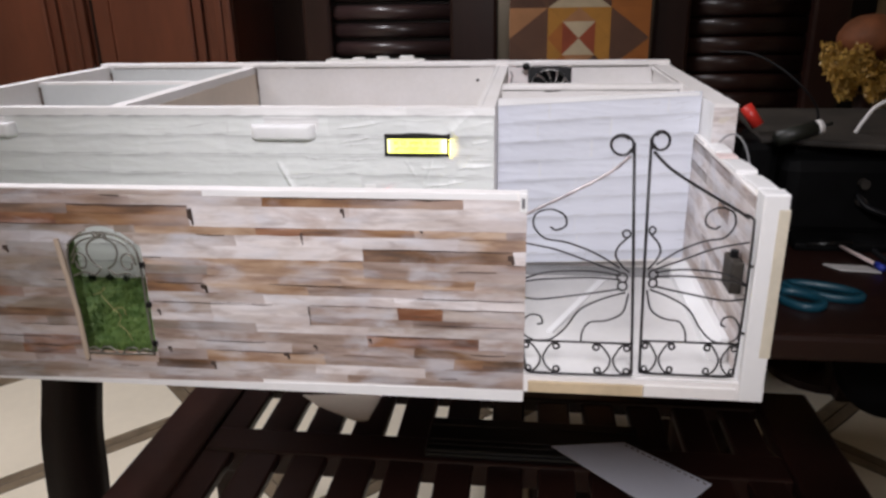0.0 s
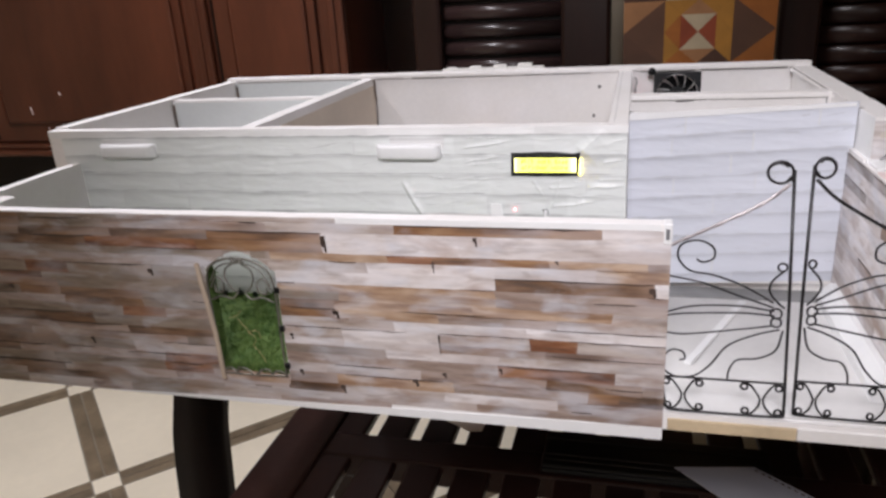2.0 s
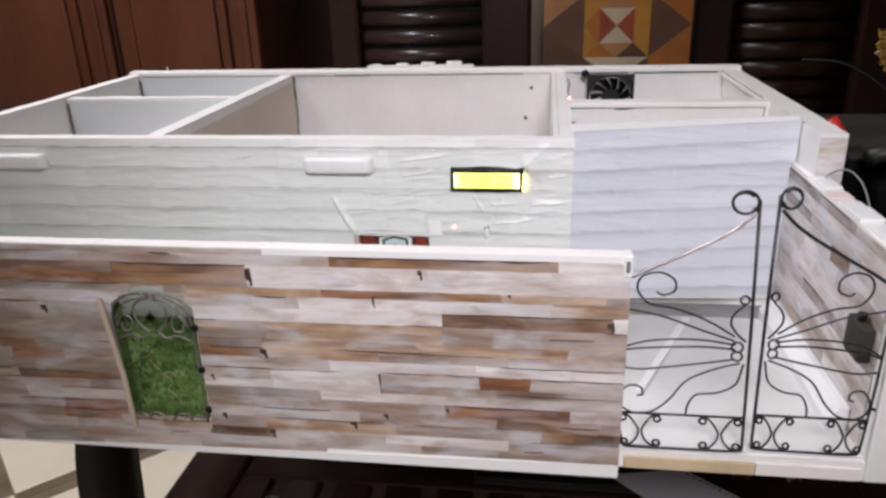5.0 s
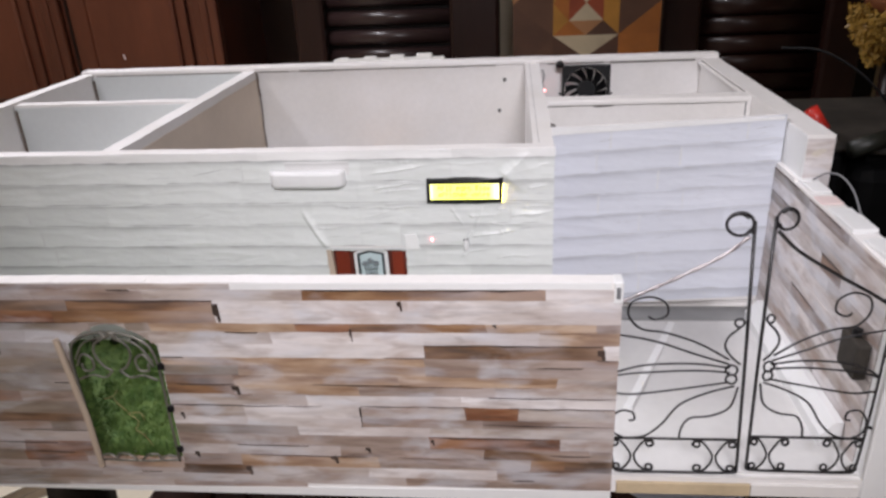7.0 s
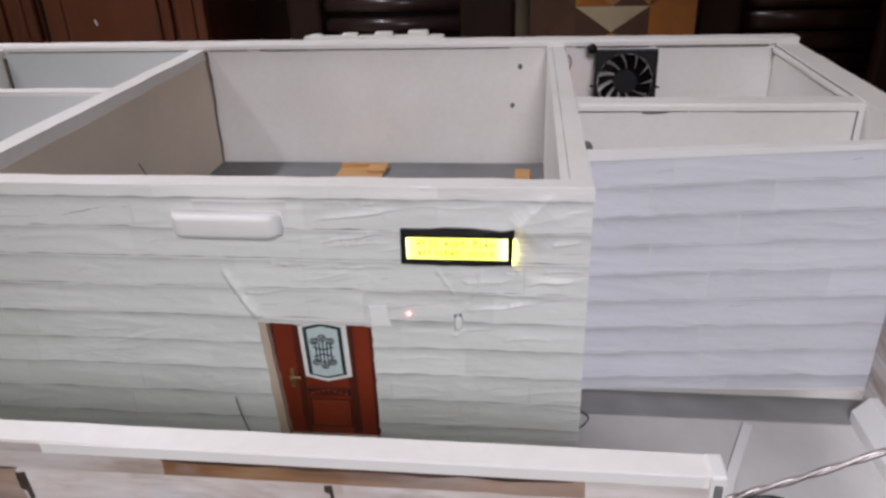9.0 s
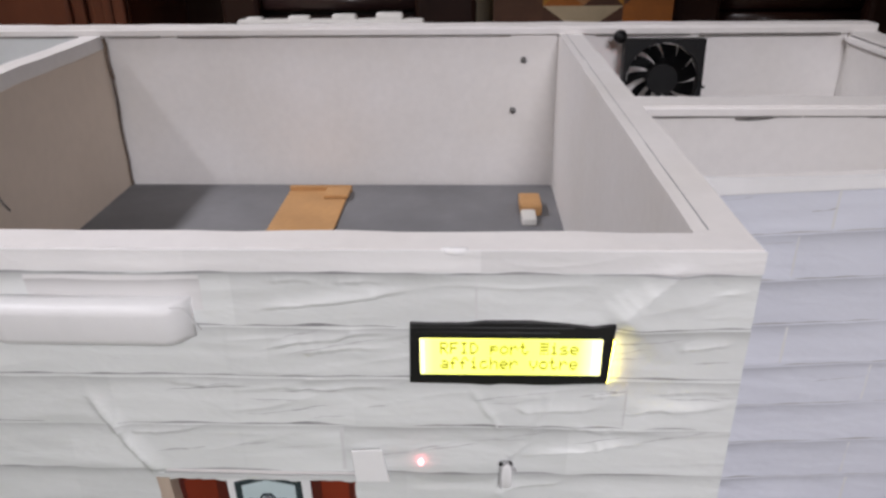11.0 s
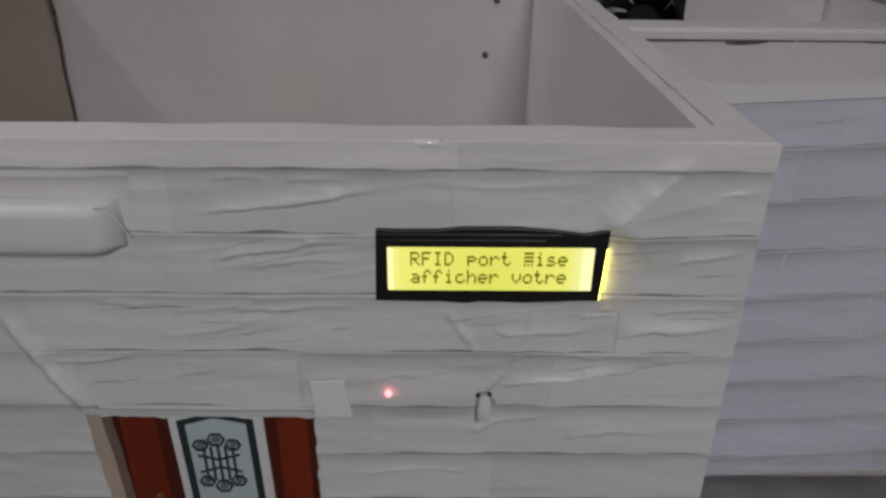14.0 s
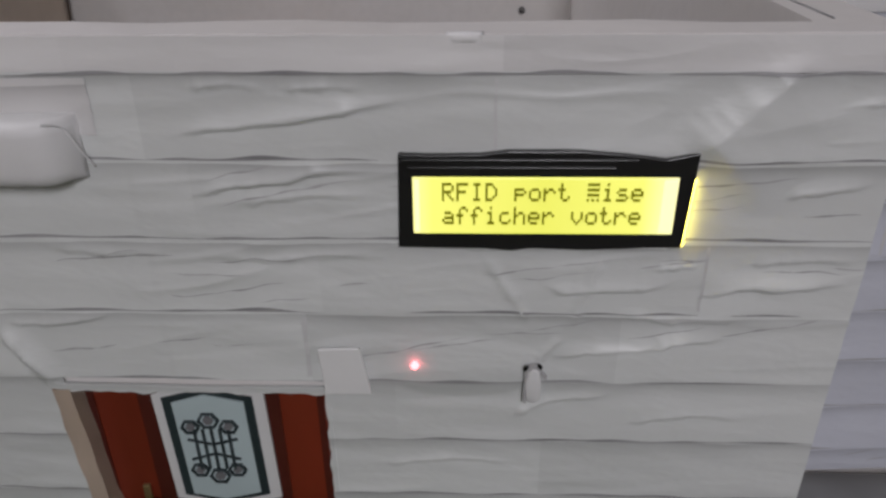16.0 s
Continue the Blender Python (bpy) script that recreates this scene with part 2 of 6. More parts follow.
TURF = mat("artificial_turf", (0.045, 0.105, 0.016), 0.75, 0.4, 95, 300, 0.2, second=(0.125, 0.190, 0.042))
WEED = mat("dark_green_weed", (0.018, 0.030, 0.018), 0.7, 0.3, 60, 300, 0.1)
STICK = mat("pale_wood_stick", (0.55, 0.44, 0.34), 0.6, 0.15, 20, 200, 0.2, stretch=(1, 1, 0.1))
BEZEL = mat("black_bezel_metal", (0.006, 0.006, 0.006), 0.28, 0.1, 30, 200, 0.03)
LCD = mat("yellow_green_backlight", (0.35, 0.34, 0.02), 0.25, 0.02, 30, 100, 0.0, emit=(1.0, 0.97, 0.34), power=2.4)
LCDHOT = mat("backlight_hot_edge", (0.8, 0.8, 0.4), 0.3, 0.02, 30, 100, 0.0, emit=(1.0, 0.97, 0.42), power=2.6)
GLOWP = mat("backlight_leak", (0.8, 0.75, 0.3), 0.4, 0.02, 30, 100, 0.0, emit=(1.0, 0.80, 0.10), power=28.0)
RAW = mat("pale_raw_foam", (0.64, 0.585, 0.47), 0.75, 0.10, 22, 200, 0.25)
SILVW = mat("silvery_worn_wire", (0.50, 0.45, 0.455), 0.42, 0.25, 60, 300, 0.1, metal=0.75)
_nt = LCD.node_tree
_xyz = _nt.nodes.new("ShaderNodeSeparateXYZ")
_tc = _nt.nodes.new("ShaderNodeTexCoord")
_ramp = _nt.nodes.new("ShaderNodeValToRGB")
_map = _nt.nodes.new("ShaderNodeMapRange")
_map.inputs["From Min"].default_value, _map.inputs["From Max"].default_value = -0.1126, -0.0491
_nt.links.new(_tc.outputs["Object"], _xyz.inputs[0])
_nt.links.new(_xyz.outputs[0], _map.inputs["Value"])
_nt.links.new(_map.outputs[0], _ramp.inputs[0])
_ramp.color_ramp.elements[0].color, _ramp.color_ramp.elements[1].color = (1.0, 0.95, 0.40, 1), (1.0, 0.97, 0.60, 1)
for _pos, _col in ((0.08, (0.88, 0.87, 0.20, 1)), (0.5, (0.75, 0.76, 0.135, 1)), (0.86, (0.86, 0.86, 0.19, 1))):
    _ramp.color_ramp.elements.new(_pos).color = _col
_nt.links.new(_ramp.outputs[0], _nt.nodes["Principled BSDF"].inputs["Emission Color"])
GLYPH = mat("lcd_glyph_olive", (0.05, 0.05, 0.0), 0.4, 0.05, 30, 100, 0.0, emit=(0.36, 0.35, 0.010), power=1.15)
LEDM = mat("red_led", (0.9, 0.2, 0.2), 0.3, 0.02, 30, 100, 0.0, emit=(1.0, 0.22, 0.24), power=9.0)
JAMB = mat("bare_pale_wood", (0.60, 0.48, 0.38), 0.7, 0.18, 25, 150, 0.15, stretch=(1, 1, 0.3))
DOORM = mat("red_brown_door_print", (0.25, 0.035, 0.015), 0.35, 0.15, 20, 150, 0.08, stretch=(1, 1, 0.2))
DOORD = mat("dark_red_door_groove", (0.09, 0.015, 0.010), 0.4, 0.15, 20, 150, 0.05)
GLASSP = mat("pale_blue_glass_print", (0.55, 0.66, 0.68), 0.25, 0.05, 25, 120, 0.02)
INK = mat("dark_ink_print", (0.03, 0.045, 0.05), 0.4, 0.1, 25, 120, 0.0)
BRASS = mat("brass", (0.55, 0.42, 0.22), 0.35, 0.1, 60, 300, 0.05, metal=0.8)
PLASTIC = mat("black_plastic", (0.005, 0.005, 0.006), 0.5, 0.15, 30, 250, 0.06, spec=0.25)
MATTEB = mat("matte_black_casing", (0.003, 0.003, 0.0033), 0.7, 0.3, 30, 200, 0.1, spec=0.1)
CLOTH = mat("black_cloth", (0.004, 0.004, 0.0045), 0.9, 0.2, 20, 200, 0.1, spec=0.1)
POST = mat("dark_worn_post_wood", (0.013, 0.006, 0.005), 0.55, 0.3, 6, 60, 0.12, stretch=(1, 1, 0.15), spec=0.12)
EBONY = mat("near_black_wood", (0.007, 0.0032, 0.0028), 0.38, 0.3, 6, 60, 0.1, stretch=(1, 1, 0.15), spec=0.3)
CARD = mat("orange_cardboard", (0.55, 0.30, 0.12), 0.7, 0.1, 20, 200, 0.1)
WOOD = mat("dark_polished_wood", (0.016, 0.0065, 0.005), 0.33, 0.3, 6, 60, 0.12, stretch=(1, 1, 0.15), coat=0.12, spec=0.35, second=(0.026, 0.010, 0.0075))
WOODX = mat("dark_polished_wood_across", (0.016, 0.0065, 0.005), 0.33, 0.3, 6, 60, 0.12, stretch=(0.15, 1, 1), coat=0.12, spec=0.35, second=(0.026, 0.010, 0.0075))
GLOSSW = mat("polished_dark_slat", (0.050, 0.028, 0.027), 0.30, 0.3, 6, 60, 0.1, stretch=(0.15, 1, 1), coat=0.12)
REDWOOD = mat("red_brown_veneer", (0.130, 0.039, 0.019), 0.33, 0.20, 3.5, 50, 0.1, stretch=(1, 1, 0.25), coat=0.2, second=(0.056, 0.016, 0.008))
TILE = mat("cream_floor_tile", (0.88, 0.80, 0.64), 0.25, 0.05, 3, 40, 0.03, random_amount=0.05)
STRIP = mat("brown_stone_strip", (0.26, 0.20, 0.13), 0.4, 0.22, 12, 60, 0.1, random_amount=0.05)
GROUT = mat("grout", (0.33, 0.29, 0.23), 0.8, 0.1, 10, 90, 0.1)
WALLP = mat("beige_wall_paint", (0.50, 0.42, 0.31), 0.8, 0.05, 2, 60, 0.1)
CEILP = mat("white_ceiling_paint", (0.75, 0.74, 0.71), 0.85, 0.03, 2, 60, 0.1)
WHITEP = mat("white_plastic_box", (0.66, 0.65, 0.62), 0.45, 0.04, 6, 100, 0.05)
SHEET = mat("white_sheet", (0.68, 0.68, 0.76), 0.55, 0.03, 6, 100, 0.05)
TEAL = mat("turquoise_handle", (0.006, 0.055, 0.085), 0.4, 0.08, 20, 200, 0.03)
RED = mat("red_plastic", (0.55, 0.03, 0.02), 0.4, 0.08, 20, 200, 0.03)
OLIVE = mat("olive_grey_metal", (0.012, 0.013, 0.009), 0.5, 0.3, 20, 200, 0.06)
DUST = mat("dusty_black_top", (0.046, 0.039, 0.032), 0.75, 0.35, 12, 160, 0.15, spec=0.3)
GOLD = mat("gold_dried_leaf", (0.66, 0.42, 0.10), 0.4, 0.3, 30, 200, 0.1, second=(0.40, 0.22, 0.04))
AMBER = mat("amber_brown_felt", (0.28, 0.095, 0.035), 0.7, 0.2, 20, 200, 0.1)
CABLEW = mat("white_cable", (0.7, 0.68, 0.66), 0.4, 0.05, 20, 200, 0.0)
PATCH = [mat("patch_" + n, c, 0.75, 0.12, 12, 200, 0.25) for n, c in (
    ("cream", (0.58, 0.47, 0.31)), ("rust", (0.32, 0.065, 0.024)), ("ochre", (0.46, 0.21, 0.032)), ("orange", (0.38, 0.125, 0.022)),
    ("brown", (0.10, 0.045, 0.025)), ("taupe", (0.12, 0.055, 0.03)), ("peach", (0.42, 0.20, 0.085)))]
SCREW = mat("grey_screw", (0.16, 0.155, 0.15), 0.5, 0.2, 60, 300, 0.05)
GLINT = mat("clear_tape", (0.85, 0.85, 0.85), 0.07, 0.02, 20, 200, 0.02, coat=0.6)
PINK = mat("pink_card", (0.76, 0.62, 0.60), 0.7, 0.05, 20, 200, 0.05)
BLUE = mat("blue_pen_cap", (0.02, 0.04, 0.35), 0.35, 0.05, 20, 200, 0.0)
LAMPM = mat("lamp_diffuser", (0.9, 0.9, 0.9), 0.5, 0.01, 10, 50, 0.0, emit=(1, 0.97, 0.93), power=3.0)


# ---- shape helpers ----
def box_bm(x0, x1, y0, y1, z0, z1, bevel=0.0, bm=None):
    out = bm or bmesh.new()
    made = bmesh.new()
    bmesh.ops.create_cube(made, size=1, matrix=Matrix.Translation(((x0 + x1) / 2, (y0 + y1) / 2, (z0 + z1) / 2)) @ Matrix.Diagonal((x1 - x0, y1 - y0, z1 - z0, 1)))
    if bevel:
        bmesh.ops.bevel(made, geom=made.edges[:], offset=bevel, segments=2, affect="EDGES", profile=0.5)
    if bm is None:
        out.free()
        return made
    join(out, made)
    return out


def rough_bm(x0, x1, y0, y1, z0, z1, amp=0.0007):
    """A hand-cut board: a box whose upper edges wander a little along its length."""
    bm = bmesh.new()
    along_x = x1 - x0 >= y1 - y0
    length = x1 - x0 if along_x else y1 - y0
    n = max(2, int(length / 0.018))
    rings = []
    for k in range(n + 1):
        t = k / n
        if along_x:
            x = x0 + (x1 - x0) * t
            cs = ((x, y0), (x, y1))
        else:
            y = y0 + (y1 - y0) * t
            cs = ((x0, y), (x1, y))
        top = [z1 + amp * noise.noise((px * 30, py * 30, z1 * 9)) + 0.5 * amp * noise.noise((px * 95, py * 95, 1)) for px, py in cs]
        rings.append([bm.verts.new(v) for v in ((*cs[0], z0), (*cs[1], z0), (*cs[1], top[1]), (*cs[0], top[0]))])
    for p, q in zip(rings, rings[1:]):
        for k in range(4):
            bm.faces.new((p[k], p[(k + 1) % 4], q[(k + 1) % 4], q[k]))
    bm.faces.new(rings[0][::-1]), bm.faces.new(rings[-1])
    bmesh.ops.recalc_face_normals(bm, faces=bm.faces[:])
    return bm


def join(bm, other):
    me = bpy.data.meshes.new("tmp")
    other.to_mesh(me)
    other.free()
    bm.from_mesh(me)
    bpy.data.meshes.remove(me)


def prism_bm(outline, y0, y1, bevel=0.0):
    """An outline in x and z, pushed from y0 to y1."""
    bm = bmesh.new()
    f = bm.faces.new([bm.verts.new((x, y0, z)) for x, z in outline])
    res = bmesh.ops.extrude_face_region(bm, geom=[f])
    bmesh.ops.translate(bm, vec=(0, y1 - y0, 0), verts=[v for v in res["geom"] if isinstance(v, bmesh.types.BMVert)])
    bmesh.ops.recalc_face_normals(bm, faces=bm.faces[:])
    if bevel:
        bmesh.ops.bevel(bm, geom=bm.edges[:], offset=bevel, segments=2, affect="EDGES", profile=0.5)
    return bm


def slab_bm(outline, z0, z1, bevel=0.0):
    """An outline in x and y, pushed from z0 to z1."""
    bm = bmesh.new()
    f = bm.faces.new([bm.verts.new((x, y, z0)) for x, y in outline])
    res = bmesh.ops.extrude_face_region(bm, geom=[f])
    bmesh.ops.translate(bm, vec=(0, 0, z1 - z0), verts=[v for v in res["geom"] if isinstance(v, bmesh.types.BMVert)])
    bmesh.ops.recalc_face_normals(bm, faces=bm.faces[:])
    if bevel:
        bmesh.ops.bevel(bm, geom=bm.edges[:], offset=bevel, segments=2, affect="EDGES", profile=0.5)
    return bm


def smooth_line(pts, steps=6):
    pts = [Vector(p) for p in pts]
    ext = [2 * pts[0] - pts[1]] + pts + [2 * pts[-1] - pts[-2]]
    out = []
    for i in range(1, len(ext) - 2):
        a, b, c, d = ext[i - 1:i + 3]
        for k in range(steps):
            t = k / steps
            out.append(0.5 * (2 * b + (c - a) * t + (2 * a - 5 * b + 4 * c - d) * t * t + (3 * b - a - 3 * c + d) * t ** 3))
    return out + [pts[-1]]


def tube_bm(pts, r, sides=6, bm=None, closed=False, taper=None):
    bm = bm or bmesh.new()
    pts = [Vector(p) for p in pts]
    rings = []
    n = len(pts)
    for i, p in enumerate(pts):
        d = (pts[(i + 1) % n] - pts[i - 1]) if closed else pts[min(i + 1, n - 1)] - pts[max(i - 1, 0)]
        d = d.normalized() if d.length > 1e-9 else Vector((0, 0, 1))
        up = Vector((0, 1, 0)) if abs(d.y) < 0.9 else Vector((1, 0, 0))
        u = d.cross(up).normalized()
        v = d.cross(u)
        rr = r * (1 if taper is None else taper(i / max(1, n - 1)))
        rings.append([bm.verts.new(p + rr * (math.cos(a) * u + math.sin(a) * v)) for a in [2 * math.pi * k / sides for k in range(sides)]])
    for i in range(n if closed else n - 1):
        a, b = rings[i], rings[(i + 1) % n]
        for k in range(sides):
            bm.faces.new((a[k], a[(k + 1) % sides], b[(k + 1) % sides], b[k]))
    if not closed:
        bm.faces.new(rings[0][::-1])
        bm.faces.new(rings[-1])
    bmesh.ops.recalc_face_normals(bm, faces=bm.faces[:])
    return bm


def circle(cx, cz, r, y=0.0, n=14, a0=0, a1=360):
    return [(cx + r * math.cos(radians(a0 + (a1 - a0) * k / n)), y, cz + r * math.sin(radians(a0 + (a1 - a0) * k / n))) for k in range(n + 1)]


def mesh_of(name, bm, material, smooth=False):
    me = bpy.data.meshes.new(name)
    bm.to_mesh(me)
    bm.free()
    me.materials.append(material)
    if smooth:
        for p in me.polygons:
            p.use_smooth = True
    return me


def part(name, bm, material, parent, label="", smooth=False):
    ob = new(name, mesh_of(name, bm, material, smooth))
    ob.parent = parent
    if label:
        tagged(ob, label)
    return ob


def thing(name, label, category, m=None, group="", kind=""):
    ob = new(name)
    ob.empty_display_size = 0.02
    if m is not None:
        ob.matrix_world = m
    return tagged(ob, label, category, group, kind)


def solid(name, bm, material, label, category, kind="", group="", smooth=False):
    return tagged(new(name, mesh_of(name, bm, material, smooth)), label, category, group, kind)


# ---- the room ----
RX0, RX1, RY0, RY1 = -3.4, 2.6, -1.30, 2.0
floor = solid("floor", box_bm(RX0, RX1, RY0, RY1, FLOOR_Z - 0.1, FLOOR_Z - 0.006), GROUT, "cream tiled floor with brown stone strips laid diagonally", "floor", "structure")
solid("wall_north", box_bm(RX0, RX1, RY1, RY1 + 0.1, FLOOR_Z, CEIL_Z), WALLP, "beige painted plaster wall behind the furniture", "wall", "structure")
solid("wall_south", box_bm(RX0, RX1, RY0 - 0.1, RY0, FLOOR_Z, CEIL_Z), WALLP, "beige painted plaster wall of the room", "wall", "structure")
solid("wall_west", box_bm(RX0 - 0.1, RX0, RY0 - 0.1, RY1 + 0.1, FLOOR_Z, CEIL_Z), WALLP, "beige painted plaster wall of the room", "wall", "structure")
solid("wall_east", box_bm(RX1, RX1 + 0.1, RY0 - 0.1, RY1 + 0.1, FLOOR_Z, CEIL_Z), WALLP, "beige painted plaster wall of the room", "wall", "structure")
# two dark panels added to keep the wall either side of the settee black
solid("door_1", box_bm(-0.99, -0.55, RY1 - 0.05, RY1 - 0.002, FLOOR_Z, 1.20, 0.004), WOOD, "added dark wooden panel filling the black gap between cabinet and settee", "door", "structure")
solid("door_2", box_bm(0.99, 1.17, RY1 - 0.05, RY1 - 0.002, FLOOR_Z, 1.20, 0.004), EBONY, "added dark wooden panel covering the pale wall beside the settee", "door", "structure")
solid("ceiling", box_bm(RX0, RX1, RY0, RY1, CEIL_Z, CEIL_Z + 0.1), CEILP, "white painted ceiling of the room", "ceiling", "structure")
lamp = thing("ceiling_light", "white fluorescent tube light fixed under the ceiling", "lamp", pose(-1.30, 0.35, CEIL_Z, 0, 0, 90))
part("housing", box_bm(-0.62, 0.62, -0.04, 0.04, -0.04, 0, 0.005), WHITEP, lamp)
part("tube", tube_bm([(-0.59, 0, -0.055), (0.59, 0, -0.055)], 0.014, 10), LAMPM, lamp, "glowing white tube", True)
# unseen fixture added to go with the extra spot
lamp = thing("hanging_light", "added unseen white metal spot lamp hanging on a cord behind the camera", "lamp", look(SPOT_EYE, SPOT_AIM))
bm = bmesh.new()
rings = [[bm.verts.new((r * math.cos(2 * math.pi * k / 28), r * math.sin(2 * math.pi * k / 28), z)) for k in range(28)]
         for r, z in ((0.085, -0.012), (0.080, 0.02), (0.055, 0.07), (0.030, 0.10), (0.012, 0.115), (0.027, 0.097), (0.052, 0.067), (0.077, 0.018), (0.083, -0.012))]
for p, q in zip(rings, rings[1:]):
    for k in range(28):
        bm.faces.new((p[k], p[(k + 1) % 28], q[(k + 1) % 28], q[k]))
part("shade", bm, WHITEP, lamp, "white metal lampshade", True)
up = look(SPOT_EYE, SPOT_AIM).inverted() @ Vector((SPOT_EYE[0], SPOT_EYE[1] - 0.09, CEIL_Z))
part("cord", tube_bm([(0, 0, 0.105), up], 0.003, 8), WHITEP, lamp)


# ---- furniture round the model ----
def dining_table():
    t = thing("dining_table", "dark polished wooden dining table standing behind a slatted bench", "table")
    part("tabletop", box_bm(-0.42, 1.25, -0.055, 0.95, TABLE_Z - 0.03, TABLE_Z, 0.006), WOODX, t)
    part("pedestal", tube_bm([(0.42, 0.66, FLOOR_Z + 0.03), (0.42, 0.66, -0.55), (0.42, 0.66, -0.35), (0.42, 0.66, TABLE_Z - 0.03)], 0.07, 14), WOOD, t, smooth=True)
    part("foot", box_bm(0.05, 0.79, 0.62, 0.70, FLOOR_Z, FLOOR_Z + 0.05, 0.01), WOOD, t)
    part("foot", box_bm(0.38, 0.46, 0.40, 0.92, FLOOR_Z, FLOOR_Z + 0.052, 0.01), WOOD, t)


dining_table()
SEAT_Z = -0.42
MR0, MR1 = 0.238, 0.304
B0, B1, BY0, BY1 = -0.60, 0.553, -0.10, 0.50


def slatted_bench():
    b = thing("slatted_bench", "dark polished wooden bench with an open slatted seat", "bench")
    zt, zb = SEAT_Z, SEAT_Z - 0.03
    part("side_rail", box_bm(B0, B0 + 0.10, BY0, BY1, zb, zt, 0.006), WOOD, b)
    part("side_rail", box_bm(B1 - 0.10, B1, BY0, BY1, zb, zt, 0.006), WOOD, b)
    part("front_rail", box_bm(B0 + 0.10, B1 - 0.10, BY0, BY0 + 0.06, zb, zt - 0.003, 0.005), WOODX, b)
    part("back_rail", box_bm(B0 + 0.10, B1 - 0.10, BY1 - 0.06, BY1, zb, zt - 0.003, 0.005), WOODX, b)
    part("middle_rail", box_bm(B0 + 0.10, B1 - 0.10, MR0, MR1, zb - 0.02, zt - 0.004, 0.005), WOODX, b)
    w = 0.0808
    for i in range(12):
        x = -0.517 + i * w
        part("slat", box_bm(x + 0.0115, x + w - 0.0115, BY0 + 0.055, BY1 - 0.055, zb + 0.004, zt - 0.008, 0.004), WOOD, b)
    for x in (B0 + 0.04, B1 - 0.04):
        for y in (BY0 + 0.04, BY1 - 0.04):
            part("leg", box_bm(x - 0.03, x + 0.03, y - 0.03, y + 0.03, FLOOR_Z, zb, 0.006), WOOD, b)
    # curved arm post at the end of the bench
    prof = [(-0.045, FLOOR_Z), (-0.040, -0.62), (-0.030, -0.48), (-0.020, -0.38), (0.0, -0.28), (0.013, -0.18), (0.017, -0.10)]
    pts = smooth_line([(x, 0, z) for x, z in prof], 5)
    half = lambda z: 0.045 if z < -0.45 else 0.036 + 0.009 * (-0.10 - z) / 0.35
    bm = bmesh.new()
    rows = [[bm.verts.new((B0 - 0.088 + p.x + sx * half(p.z), 0.20 + sy, p.z)) for sx, sy in ((-1, -0.02), (1, -0.02), (1, 0.035), (-1, 0.035))] for p in pts]
    for a, c in zip(rows, rows[1:]):
        for k in range(4):
            bm.faces.new((a[k], a[(k + 1) % 4], c[(k + 1) % 4], c[k]))
    bm.faces.new(rows[0][::-1]), bm.faces.new(rows[-1])
    bmesh.ops.recalc_face_normals(bm, faces=bm.faces[:])
    bmesh.ops.bevel(bm, geom=[e for e in bm.edges if abs(e.verts[0].co.z - e.verts[1].co.z) > 0.001], offset=0.008, segments=2, affect="EDGES")
    part("arm_post", bm, POST, b, "curved dark wooden post", True)


slatted_bench()


def settee():
    s = thing("slatted_settee", "dark polished wooden settee with a slatted back", "settee")
    y = 1.66
    part("seat", box_bm(-0.70, 1.05, 1.10, 1.70, -0.42, -0.37, 0.01), WOODX, s)
    part("top_rail", box_bm(-0.66, 0.97, y - 0.02, y + 0.04, 0.40, 0.50, 0.012), WOODX, s)
    part("bottom_rail", box_bm(-0.66, 0.97, y - 0.02, y + 0.04, -0.37, -0.29, 0.01), WOODX, s)
    for x0, x1 in ((-0.70, -0.605), (-0.225, -0.075), (0.40, 0.51), (0.86, 0.97)):
        part("stile", box_bm(x0, x1, y - 0.03, y + 0.05, FLOOR_Z if x0 in (-0.70, 0.86) else -0.37, 0.46, 0.012), WOOD, s)
    for x0, x1 in ((-0.605, -0.225), (0.51, 0.86)):
        # backing added to darken the gaps between the slats
        part("back_panel", box_bm(x0, x1, y + 0.034, y + 0.044, -0.29, 0.40), EBONY, s)
        for k in range(12):
            z = -0.275 + k * 0.056
            bm = tube_bm([(x0, y + 0.01, z), (x1, y + 0.01, z)], 0.023 if x0 < 0 else 0.026, 10)
            bmesh.ops.scale(bm, vec=(1, 0.7 if x0 < 0 else 0.35, 1), verts=bm.verts[:], space=Matrix.Translation((0, -y - 0.01, 0)))
            # left slats lighter, right ones darker: uneven light put into the wood colour
            part("back_slat", bm, GLOSSW if x0 < 0 else WOODX, s, smooth=True)
    for x in (-0.66, 0.92):
        part("leg", box_bm(x - 0.03, x + 0.03, 1.12, 1.18, FLOOR_Z, -0.42, 0.006), WOOD, s)


settee()


